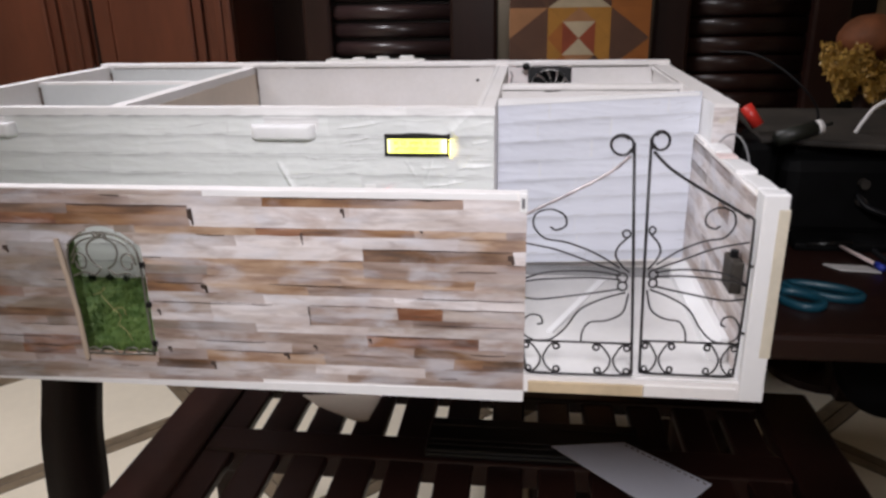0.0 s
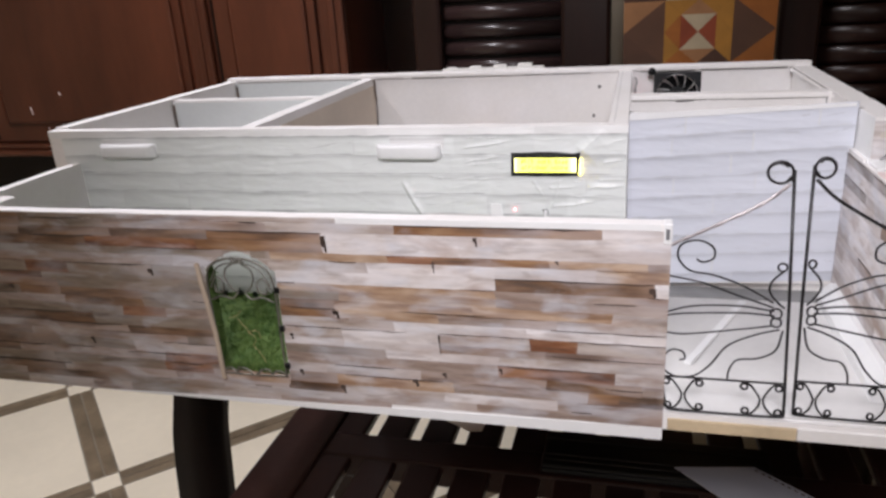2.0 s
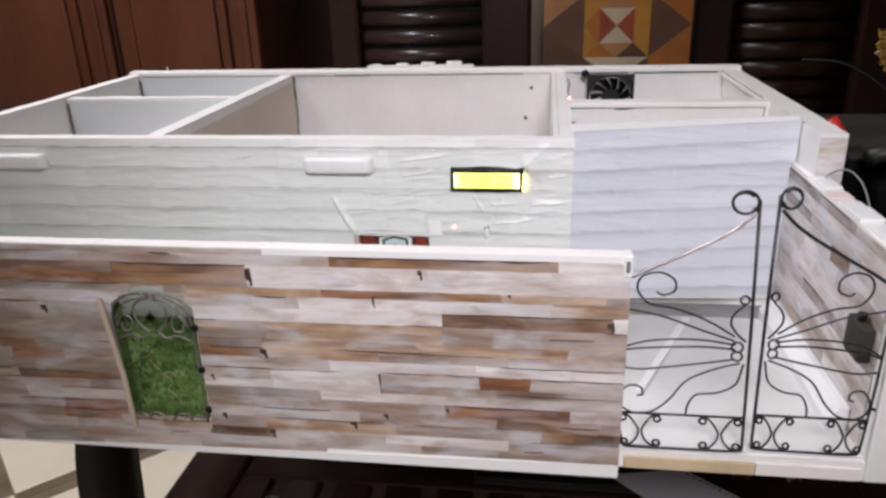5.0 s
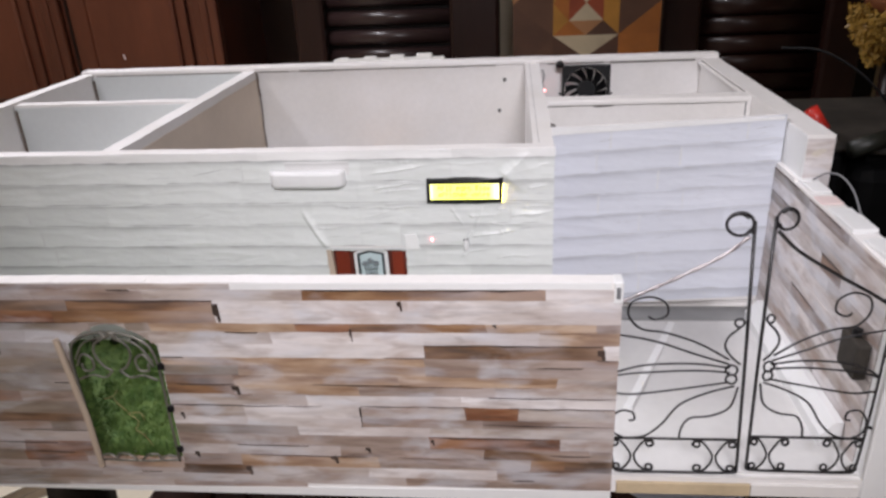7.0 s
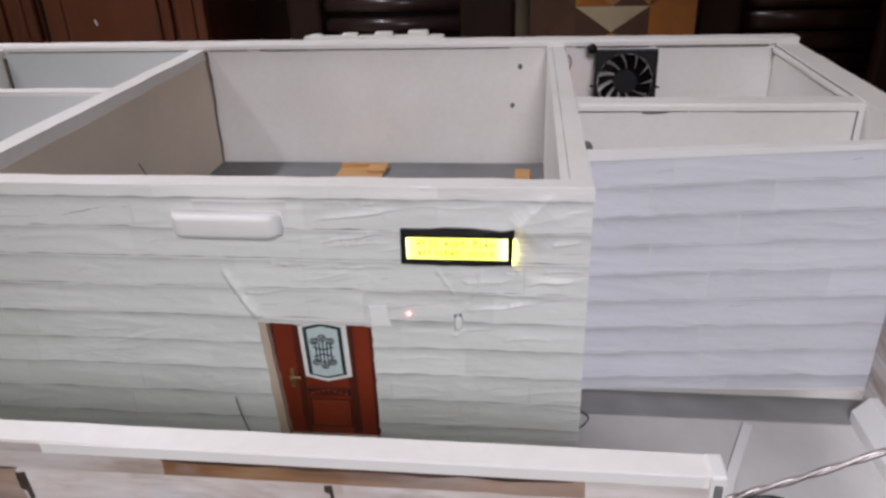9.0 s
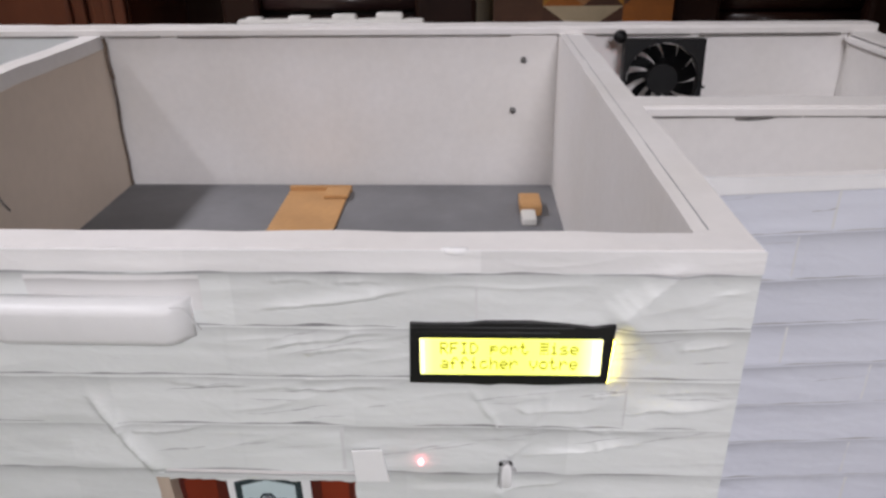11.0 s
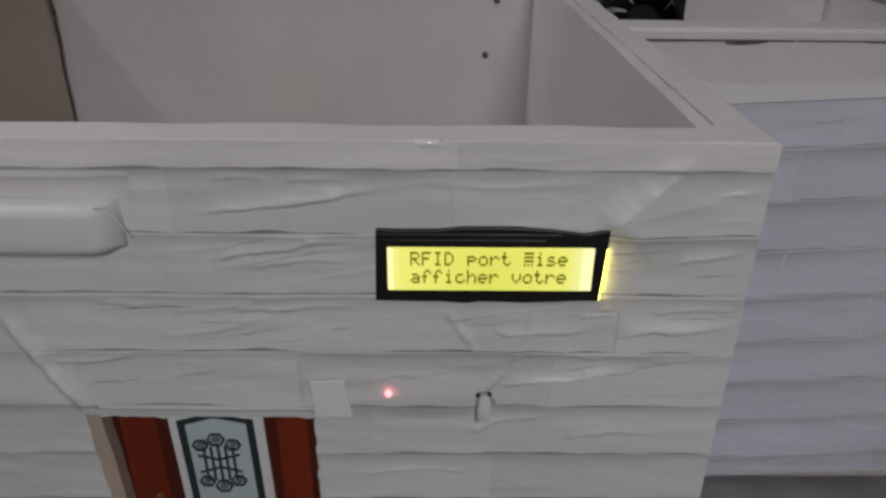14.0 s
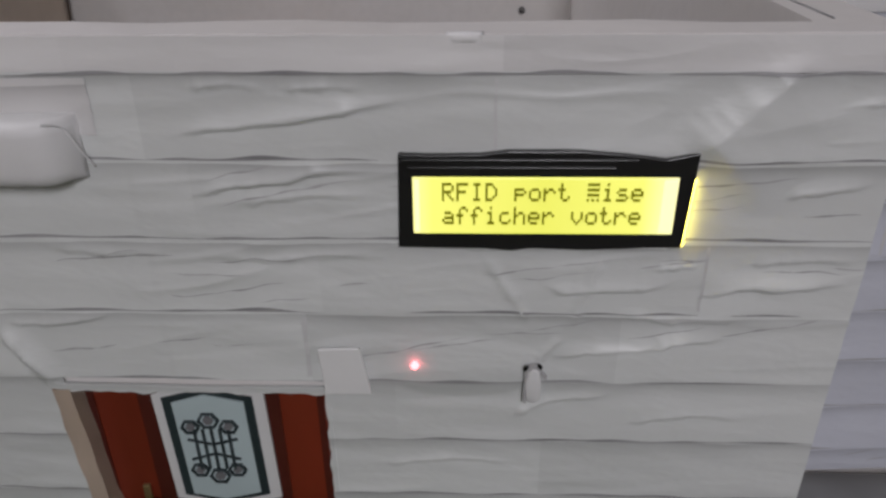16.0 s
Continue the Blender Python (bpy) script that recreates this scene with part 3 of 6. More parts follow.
def cushion():
    """Square patchwork of right-angled triangles and a centre square."""
    cx, cz, s, y = 0.174, 0.148, 0.42, 1.585
    c = thing("patchwork_cushion", "flat patchwork cushion in orange, brown and cream triangles", "cushion")
    part("backing", box_bm(cx - s / 2, cx + s / 2, y + 0.004, y + 0.026, cz - s / 2, cz + s / 2, 0.010), PATCH[5], c)
    q = s / 3

    def tri(a, b, d, k):
        pts = [(cx + px * q, cz + pz * q) for px, pz in (a, b, d)]
        part("patch", prism_bm(pts, y, y + 0.005), PATCH[k], c)
    h = 0.35
    tri((-h, h), (h, h), (0, 0), 0), tri((-h, -h), (h, -h), (0, 0), 0)
    tri((-h, -h), (-h, h), (0, 0), 1), tri((h, -h), (h, h), (0, 0), 1)
    for sz in (-1, 1):
        tri((-h, sz * h), (h, sz * h), (0, sz * 0.64), 6)
        tri((-0.67, sz * 0.64), (0.67, sz * 0.64), (0, sz * 1.10), 0)
        for sx, k in ((-1, 3), (1, 4)):
            tri((sx * h, sz * h), (0, sz * 0.64), (sx * 0.67, sz * 0.64), k if sz < 0 else 2)
            tri((sx * h, sz * h), (sx * 0.67, sz * 0.64), (sx * 0.67, 0), 2)
            tri((sx * h, sz * h), (sx * h, 0), (sx * 0.67, 0), 3 if sx < 0 else 2)
            tri((sx * 0.67, 0), (sx * 0.67, sz * 0.64), (sx * 1.5, 0), 5)
            tri((sx * 0.67, sz * 0.64), (sx * 1.5, sz * 0.64), (sx * 1.5, 0), 3 if sx > 0 else 6 if sz > 0 else 4)
            tri((sx * 0.67, sz * 0.64), (sx * 1.5, sz * 0.64), (sx * 1.5, sz * 1.5), 3 if sx > 0 else 4)
            tri((sx * 0.67, sz * 0.64), (0, sz * 1.10), (sx * 0.67, sz * 1.5), 4)
            tri((sx * 0.67, sz * 0.64), (sx * 0.67, sz * 1.5), (sx * 1.5, sz * 1.5), 3 if sx > 0 else 5)
            tri((0, sz * 1.10), (sx * 0.67, sz * 1.5), (0, sz * 1.5), 2)


cushion()


def cabinet():
    c = thing("panelled_cabinet", "tall red-brown veneered cabinet with panelled doors", "cabinet")
    y, zb = 1.56, -0.205
    x0, x1 = -2.60, -0.905
    part("body", box_bm(x0, x1, y + 0.02, 1.98, zb, 1.1, 0.006), REDWOOD, c)
    for a, e in ((x0, -2.40), (-1.475, -1.395), (-0.985, x1)):
        part("stile", box_bm(a, e, y - 0.004, y + 0.021, zb + 0.03, 1.08, 0.008), REDWOOD, c)
        part("stile_bead", box_bm((a + e) / 2 - 0.012, (a + e) / 2 + 0.012, y - 0.010, y - 0.002, zb + 0.04, 1.07, 0.005), REDWOOD, c)
    for a, e in ((-2.385, -1.495), (-1.380, -1.005)):
        d = part("door", box_bm(a, e, y + 0.004, y + 0.021, zb + 0.05, 1.05, 0.004), REDWOOD, c)
        part("raised_panel", box_bm(a + 0.07, e - 0.03, y - 0.006, y + 0.006, zb + 0.12, 0.95, 0.011), REDWOOD, d)
        part("groove", box_bm(a + 0.003, a + 0.012, y + 0.001, y + 0.006, zb + 0.06, 1.04), EBONY, d)
    part("ledge", box_bm(x0 - 0.02, x1 + 0.02, y - 0.035, y + 0.03, zb, zb + 0.022, 0.008), REDWOOD, c)
    part("moulding", box_bm(x0 - 0.01, x1 + 0.01, y - 0.018, y + 0.025, zb + 0.022, zb + 0.045, 0.008), REDWOOD, c)
    part("plinth", box_bm(x0 + 0.02, x1 - 0.02, y + 0.05, 1.97, FLOOR_Z, zb, 0.005), EBONY, c)
    for sx, sz, l in ((-2.19, -0.02, 0.03), (-2.05, 0.03, 0.012), (-2.13, -0.10, 0.016), (-1.22, 0.05, 0.015)):
        part("scratch", tube_bm([(sx, y - 0.0062, sz), (sx + 0.004, y - 0.0062, sz - l)], 0.0025, 5), PINK, c)


cabinet()
cb = thing("dark_cupboard", "near-black wooden cupboard standing beside the panelled cabinet", "cupboard")
part("body", box_bm(-3.30, -2.64, 1.56, 1.98, FLOOR_Z, 1.0, 0.006), EBONY, cb)
part("door", box_bm(-3.28, -2.66, 1.54, 1.561, FLOOR_Z + 0.10, 0.04, 0.005), EBONY, cb)
part("rail", box_bm(-3.30, -2.64, 1.52, 1.565, 0.055, 0.085, 0.008), WOODX, cb)
bx = thing("white_box", "white plastic storage box standing on the tiled floor", "box")
part("body", box_bm(-2.75, -2.27, 0.72, 1.18, FLOOR_Z, FLOOR_Z + 0.24, 0.02), WHITEP, bx)
part("lid", box_bm(-2.76, -2.26, 0.71, 1.19, FLOOR_Z + 0.24, FLOOR_Z + 0.29, 0.02), WHITEP, bx)


# ---- the model house ----
BASE_T, TOP, BACK_TOP = -0.02, 0.183, 0.189
house = thing("model_house", "white foam-board scale model house without a roof, overhanging a dark table", "model house")
part("base_board", slab_bm([(-0.68, 0.0), (-0.655, 0.0), (-0.655, -0.176), (0.036, -0.176), (0.036, -0.187), (0.237, -0.187), (0.237, 0.022), (0.246, 0.022), (0.246, 0.445), (-0.68, 0.445)], TABLE_Z, BASE_T), FOAM, house)
part("raw_edge", box_bm(0.040, 0.138, -0.1895, -0.1868, TABLE_Z + 0.001, TABLE_Z + 0.0115, 0.0006), YFOAM, house, "yellowed raw foam edge")
part("paper_edge", box_bm(0.1385, 0.214, -0.1893, -0.1868, TABLE_Z + 0.001, TABLE_Z + 0.0120, 0.0006), FOAM, house)
part("porch_floor", box_bm(0.0, 0.222, -0.182, 0.050, BASE_T, BASE_T + 0.002), GARAGE, house)
part("threshold_strip", box_bm(0.001, 0.222, 0.046, 0.074, BASE_T, BASE_T + 0.004), THRESH, house, "dark grey strip at the foot of the panel")

# small dark dot near the porch floor's front corner
part("dark_spot", tube_bm([(0.2120, -0.1770, BASE_T + 0.001), (0.2120, -0.1770, BASE_T + 0.0032)], 0.0030, 9), STAIN, house, "small dark dot on the porch floor")

DX0, DX1, DZ1 = -0.212, -0.138, 0.085
front = part("front_wall", rough_bm(-0.68, DX0, 0.0, 0.014, BASE_T, TOP), FOAM, house)
part("wall_piece", rough_bm(DX1, 0.0, 0.0, 0.014, BASE_T, TOP), FOAM, front)
part("wall_piece", rough_bm(DX0, DX1, 0.0, 0.014, DZ1, TOP), FOAM, front)
part("back_wall", rough_bm(-0.68, 0.246, 0.425, 0.445, BASE_T, BACK_TOP), FOAM, house)
part("back_lip", box_bm(-0.662, 0.222, 0.4205, 0.4255, 0.1825, BACK_TOP - 0.001, 0.0008), FOAM, house)
part("left_wall", rough_bm(-0.68, -0.662, 0.014, 0.425, BASE_T, TOP + 0.002), FOAM, house)
part("partition_wall", rough_bm(-0.428, -0.411, 0.014, 0.4195, BASE_T, TOP), FOAM, house)
# the lining's cream tone also holds this face's warm shade
part("cream_lining", rough_bm(-0.411, -0.4098, 0.0145, 0.419, 0.03, 0.1722), CREAM, house, "cream card lining tinted for warm shade")
part("scratch", tube_bm(smooth_line([(-0.4096, 0.2285, 0.1140), (-0.4096, 0.2310, 0.1085), (-0.4096, 0.2345, 0.1020), (-0.4096, 0.2385, 0.0965)], 4), 0.0008, 5), STAIN, house)
part("cross_wall", rough_bm(-0.662, -0.428, 0.232, 0.247, BASE_T, TOP - 0.001), FOAM, house)
part("room_wall", rough_bm(-0.019, 0.0, 0.014, 0.425, BASE_T, TOP), FOAM, house)
part("wing_wall", rough_bm(0.0, 0.222, 0.187, 0.208, BASE_T, TOP - 0.001), FOAM, house)
part("wing_lip", box_bm(0.001, 0.218, 0.1845, 0.1875, 0.1762, TOP - 0.002, 0.0008), FOAM, house)
part("right_wall", rough_bm(0.222, 0.246, 0.022, 0.425, BASE_T, TOP), FOAM, house)
part("room_floor", box_bm(-0.4098, -0.019, 0.014, 0.4195, 0.034, 0.048), GREY, house, "dark grey card floor")
part("room_floor", box_bm(-0.662, -0.428, 0.014, 0.232, 0.034, 0.044), GARAGE, house)
part("room_floor", box_bm(-0.662, -0.428, 0.247, 0.4195, 0.034, 0.044), GARAGE, house)
part("wing_floor", box_bm(0.0, 0.222, 0.208, 0.4195, 0.034, 0.044), GARAGE, house)
part("room_lining", box_bm(-0.6615, -0.4285, 0.4185, 0.4203, 0.046, 0.181), COOL, house, "cool white card lining")
part("room_lining", box_bm(-0.6615, -0.4285, 0.2306, 0.2318, 0.046, 0.179), COOL, house)
part("side_yard_wall", rough_bm(-0.655, -0.643, -0.177, 0.0, BASE_T, 0.144), FOAM, house)
rnd = random.Random(4)
for x, y in ((-0.4085, 0.418), (-0.4085, 0.0195)):
    part("corner_seam", tube_bm(smooth_line([(x + rnd.uniform(-0.0008, 0.0012), y, 0.045 + k * 0.0135) for k in range(10)], 3), 0.0009, 5), SEAM, house, "dark uneven glue seam")
part("corner_seam", tube_bm([(-0.660, 0.2305, 0.05), (-0.660, 0.2305, 0.176)], 0.0022, 5), SEAM, house)
part("corner_seam", tube_bm([(-0.660, 0.4185, 0.05), (-0.660, 0.4185, 0.176)], 0.0022, 5), SEAM, house)
part("pencil_line", tube_bm([(0.2165, 0.1862, 0.176), (0.2165, 0.1862, 0.10)], 0.0006, 5), GREY, house)
for x0, x1, rr in ((0.002, 0.030, 0.0009), (0.030, 0.088, 0.0006), (0.09, 0.125, 0.0004), (0.125, 0.175, 0.0007), (0.175, 0.2175, 0.0005)):
    part("lip_seam", tube_bm([(x0, 0.1862, 0.1758), (x1, 0.1862, 0.1760)], rr, 5), STAIN, house)
part("corner_seam", tube_bm(smooth_line([(-0.4088, 0.4180, 0.1815), (-0.4080, 0.4175, 0.1740), (-0.4090, 0.4180, 0.1640), (-0.4082, 0.4182, 0.1540), (-0.4075, 0.4185, 0.1470)], 4), 0.0016, 6), SEAM, house, "dark blot of glue")
for x0, x1, rr in ((-0.655, -0.432, 0.0008), (-0.405, -0.360, 0.0005), (-0.345, -0.290, 0.0009), (-0.290, -0.060, 0.0005)):
    part("lip_seam", tube_bm([(x0, 0.4207, 0.1821), (x1, 0.4207, 0.1821)], rr, 5), STAIN, house)
part("lip_seam", tube_bm([(0.012, 0.4208, 0.1819), (0.090, 0.4206, 0.1821)], 0.0006, 5), STAIN, house)
part("lip_seam", tube_bm([(0.098, 0.4207, 0.1820), (0.214, 0.4207, 0.1820)], 0.0011, 5), STAIN, house)
part("right_lip", box_bm(0.2180, 0.2224, 0.2085, 0.4195, 0.1755, 0.1800, 0.0008), FOAM, house)
part("lip_seam", tube_bm([(0.2222, 0.2095, 0.1808), (0.2222, 0.3100, 0.1805), (0.2222, 0.4200, 0.1808)], 0.0008, 5), STAIN, house)
for x, z in ((-0.056, 0.117), (-0.048, 0.161)):
    part("screw", tube_bm([(x, 0.4252, z), (x, 0.4215, z)], 0.0025, 10), SCREW, house, "small dark screw head", True)


CREASES = []


def fold(top, soft, steep, *way):
    """A fold of the glued paper: height, width of the gentle side and of the steep side (on the right hand of the way), then the way it takes."""
    wide = max(soft, steep)
    xs, zs = [p[0] for p in way], [p[1] for p in way]
    CREASES.append(((top, soft, steep, way), (min(xs) - wide, max(xs) + wide, min(zs) - wide, max(zs) + wide)))


fold(0.0016, 0.0050, 0.0010, (-0.166, 0.160), (-0.160, 0.162), (-0.154, 0.162), (-0.147, 0.163), (-0.133, 0.165), (-0.126, 0.166), (-0.116, 0.168))
fold(0.0014, 0.0040, 0.0010, (-0.167, 0.144), (-0.159, 0.147), (-0.150, 0.148), (-0.142, 0.149), (-0.136, 0.151), (-0.119, 0.151))
fold(0.0009, 0.0045, 0.0014, (-0.155, 0.1425), (-0.147, 0.144), (-0.137, 0.145), (-0.123, 0.145))
fold(0.0008, 0.0025, 0.0009, (-0.163, 0.171), (-0.155, 0.172), (-0.146, 0.171))
fold(0.0007, 0.0025, 0.0009, (-0.142, 0.171), (-0.132, 0.1712), (-0.124, 0.171))
fold(0.0020, 0.0050, 0.0009, (-0.075, 0.0975), (-0.064, 0.100), (-0.049, 0.101), (-0.044, 0.103), (-0.033, 0.1035))
fold(0.0010, 0.0040, 0.0015, (-0.080, 0.096), (-0.074, 0.104))
fold(0.0034, 0.0120, 0.0240, (-0.047, 0.155), (-0.038, 0.164), (-0.022, 0.179))
fold(0.0010, 0.0040, 0.0012, (-0.042, 0.156), (-0.033, 0.1585), (-0.024, 0.158), (-0.004, 0.159))
fold(0.0016, 0.0060, 0.0012, (-0.040, 0.117), (-0.030, 0.120), (-0.019, 0.120), (-0.003, 0.121))
fold(0.0012, 0.0045, 0.0010, (-0.079, 0.120), (-0.073, 0.118), (-0.066, 0.119), (-0.056, 0.119), (-0.048, 0.1205))
fold(0.0009, 0.0035, 0.0010, (-0.052, 0.125), (-0.041, 0.126))
fold(0.0009, 0.0035, 0.0010, (-0.030, 0.1265), (-0.016, 0.128), (-0.003, 0.1275))
fold(0.0008, 0.0030, 0.0016, (-0.095, 0.129), (-0.087, 0.116), (-0.083, 0.109))
fold(0.0008, 0.0016, 0.0030, (-0.065, 0.129), (-0.068, 0.117), (-0.072, 0.105))
fold(0.0009, 0.0035, 0.0012, (-0.086, 0.077), (-0.077, 0.083), (-0.060, 0.085))
fold(0.0011, 0.0045, 0.0011, (-0.024, 0.145), (-0.016, 0.146), (-0.004, 0.148))
fold(0.0009, 0.0035, 0.0011, (-0.030, 0.168), (-0.018, 0.1665), (-0.003, 0.168))
fold(0.0011, 0.0040, 0.0010, (-0.226, 0.1075), (-0.213, 0.107), (-0.204, 0.108), (-0.195, 0.110))
fold(0.0007, 0.0030, 0.0010, (-0.165, 0.128), (-0.150, 0.127), (-0.135, 0.1285), (-0.120, 0.128))
fold(0.0007, 0.0030, 0.0010, (-0.205, 0.130), (-0.190, 0.1285), (-0.176, 0.129))
fold(0.0030, 0.0065, 0.0030, (-0.2345, 0.125), (-0.225, 0.106), (-0.2145, 0.087))
fold(0.0007, 0.0030, 0.0010, (-0.060, 0.112), (-0.045, 0.109), (-0.030, 0.110))
fold(0.0007, 0.0030, 0.0010, (-0.055, 0.075), (-0.038, 0.078), (-0.020, 0.077))
fold(0.0007, 0.0030, 0.0010, (-0.125, 0.058), (-0.105, 0.061), (-0.085, 0.060))


def crease(x, z):
    h = 0.0
    for (top, soft, steep, way), (bx0, bx1, bz0, bz1) in CREASES:
        if not (bx0 < x < bx1 and bz0 < z < bz1):
            continue
        last = len(way) - 2
        best = None
        for i, ((ax, az), (cx, cz)) in enumerate(zip(way, way[1:])):
            dx, dz = cx - ax, cz - az
            t = min(1.0, max(0.0, ((x - ax) * dx + (z - az) * dz) / (dx * dx + dz * dz)))
            ex, ez = x - ax - t * dx, z - az - t * dz
            off = math.hypot(ex, ez)
            if best is None or off < best[0]:
                best = (off, dx * ez - dz * ex, (i + t) / (last + 1))
        off, side, along = best
        off += 0.0010 * noise.noise((along * 9, top * 900, 0))
        fall = max(0.0, 1 - max(0.0, off) / (soft if side > 0 else steep))
        fade = min(1.0, 0.12 + along * 4, 0.12 + (1 - along) * 4)
        h = max(h, 0.95 * top * fade * (fall * fall if side > 0 else fall))
    return h


def crumple(x, z):
    """How far the glued paper stands off the wall: soft waves, sharper and nearly level creases, and a loose bulge beside the sensor."""
    soft = 0.5 + 0.5 * noise.noise((x * 26, 3.1, z * 42))
    tilt = z - 0.10 * x + 0.003 * noise.noise((x * 34, 2.2, z * 30))
    ridge = max(0.0, 1 - 4.5 * abs(noise.noise((x * 17, 9.7, tilt * 105))))
    where = max(0.0, min(1.0, 0.42 + 1.7 * noise.noise((x * 17, 5.3, z * 21)) + (0.10 if x > -0.18 else -0.22)))
    mid = noise.noise((x * 34, 6.1, tilt * 105))
    fine = noise.noise((x * 70, 1.7, tilt * 190))
    bulge = max(0.0, 1 - ((x + 0.100) / 0.024) ** 2 - ((z - 0.094) / 0.010) ** 2)
    return 0.0006 * soft + 0.00040 * ridge * where + 0.00018 * (1 + mid) * (0.4 + where) + 0.00013 * fine + crease(x, z) + 0.0012 * bulge + 0.0003


def siding(parent, x0, x1, y, rows, material, holes=(), seed=1, slope=0.0, calm=1.0, printed=True):
    """Rows of printed boards on one crumpled sheet that looks towards -y, with an uneven line under each row."""
    r = random.Random(seed)
    for k, (za, zb) in enumerate(zip(rows[1:], rows)):
        cuts, x = [x0], x0 + r.uniform(0.04, 0.12)
        while x < x1 - 0.03:
            cuts.append(x)
            x += r.uniform(0.08, 0.13)
        cuts.append(x1)
        spans = []
        for a, b in zip(cuts, cuts[1:]):
            piece = [(a, b)]
            for hx0, hx1, hz0, hz1 in holes:
                if zb > hz0 + 0.002 and za < hz1 - 0.002:
                    piece = [s for p, q in piece for s in ((p, min(q, hx0)), (max(p, hx1), q)) if s[1] - s[0] > 0.002]
            spans += piece
        for a, b in spans:
            fine = 0.0010 if b > -0.27 else 0.0016 if b > -0.36 else 0.005
            nx, nz = max(2, int((b - a) / fine)), 40 if b > -0.27 else 20 if b > -0.36 else 5
            bm = bmesh.new()
            grid = []
            for kz in range(nz + 1):
                grid.append([])
                for kx in range(nx + 1):
                    x = a + (b - a) * kx / nx
                    z = za + (zb - za) * kz / nz + slope * (x - x0)
                    grid[-1].append(bm.verts.new((x, y - 0.0004 - calm * crumple(x, z), z)))
            for lo, hi in zip(grid, grid[1:]):
                for kx in range(nx):
                    bm.faces.new((lo[kx], lo[kx + 1], hi[kx + 1], hi[kx]))
            part("board", bm, material, parent, smooth=True)
            if printed and b > -0.36:
                cracks(parent, a, b, y, za, zb, slope, x0, r, calm)
            if printed and b < x1 - 0.002 and r.random() < 0.5:
                w = r.uniform(0.0006, 0.0014)
                jb = bmesh.new()
                col = [[jb.verts.new((b - w * e + 0.0004 * noise.noise((kz * 0.4, b * 50, e)), y - 0.0005 - calm * crumple(b, zz), zz)) for e in (1, 0)] for kz, zz in ((kz, za + 0.0015 + (zb - za - 0.003) * kz / 10 + slope * (b - x0)) for kz in range(11))]
                for lo, hi in zip(col, col[1:]):
                    jb.faces.new((lo[0], lo[1], hi[1], hi[0]))
                part("printed_joint", jb, JOINT, parent)
            if printed and za > rows[-1] + 0.001:
                p = a + (b - a) * (r.uniform(0.05, 0.4) if r.random() < 0.4 else 0)
                q = b if r.random() > 0.4 else a + (b - a) * r.uniform(0.6, 0.95)
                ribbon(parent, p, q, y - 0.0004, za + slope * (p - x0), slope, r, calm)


def cracks(parent, a, b, y, za, zb, slope, x0, r, calm):
    """Thin dark grain lines wandering along a printed board."""
    for _ in range(int((b - a) / 0.011)):
        x, z = r.uniform(a, b - 0.006), r.uniform(za + 0.003, zb - 0.003)
        here = 0.50 + 1.6 * noise.noise((x * 15, 5.3, z * 24)) + (0.12 if x > -0.20 else -0.15)
        if r.random() > here * (0.75 if calm == 1.0 else 0.3):
            continue
        length, thick = min(b - x, r.uniform(0.006, 0.038)), r.uniform(0.00014, 0.00036)
        n = max(5, int(length / 0.0012))
        ph, rise = r.uniform(0, 90), r.uniform(-0.03, 0.24)
        bm = bmesh.new()
        rowl, rowh = [], []
        for k in range(n + 1):
            s = k / n
            px = x + length * s
            pz = z + rise * length * s + 0.0011 * noise.noise((ph + px * 120, 0, 1)) + slope * (px - x0)
            h = thick * max(0.12, 0.55 + 0.9 * noise.noise((ph + px * 260, 3, 1))) * min(1.0, 4 * s + 0.1, 4 * (1 - s) + 0.1)
            if not za + 0.001 < pz - slope * (px - x0) < zb - 0.001:
                break
            yy = y - 0.00055 - calm * crumple(px, pz)
            rowl.append(bm.verts.new((px, yy, pz - h)))
            rowh.append(bm.verts.new((px, yy, pz + h)))
        for k in range(len(rowl) - 1):
            bm.faces.new((rowl[k], rowl[k + 1], rowh[k + 1], rowh[k]))
        if len(bm.faces) > 3:
            part("printed_grain", bm, GRAIN, parent)


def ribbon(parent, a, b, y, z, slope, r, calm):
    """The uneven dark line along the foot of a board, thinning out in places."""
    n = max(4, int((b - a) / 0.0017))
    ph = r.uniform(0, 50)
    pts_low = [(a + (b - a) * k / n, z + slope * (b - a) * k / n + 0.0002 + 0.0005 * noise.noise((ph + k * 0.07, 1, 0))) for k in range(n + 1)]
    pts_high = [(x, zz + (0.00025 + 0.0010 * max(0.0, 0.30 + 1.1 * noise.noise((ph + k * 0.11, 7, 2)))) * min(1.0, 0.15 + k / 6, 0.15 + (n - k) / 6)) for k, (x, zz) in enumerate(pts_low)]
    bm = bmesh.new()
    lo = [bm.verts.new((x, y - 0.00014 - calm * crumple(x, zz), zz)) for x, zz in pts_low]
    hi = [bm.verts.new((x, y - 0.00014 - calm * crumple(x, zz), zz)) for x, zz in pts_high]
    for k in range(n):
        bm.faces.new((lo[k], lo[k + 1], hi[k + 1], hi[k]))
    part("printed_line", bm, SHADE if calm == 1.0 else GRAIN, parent)


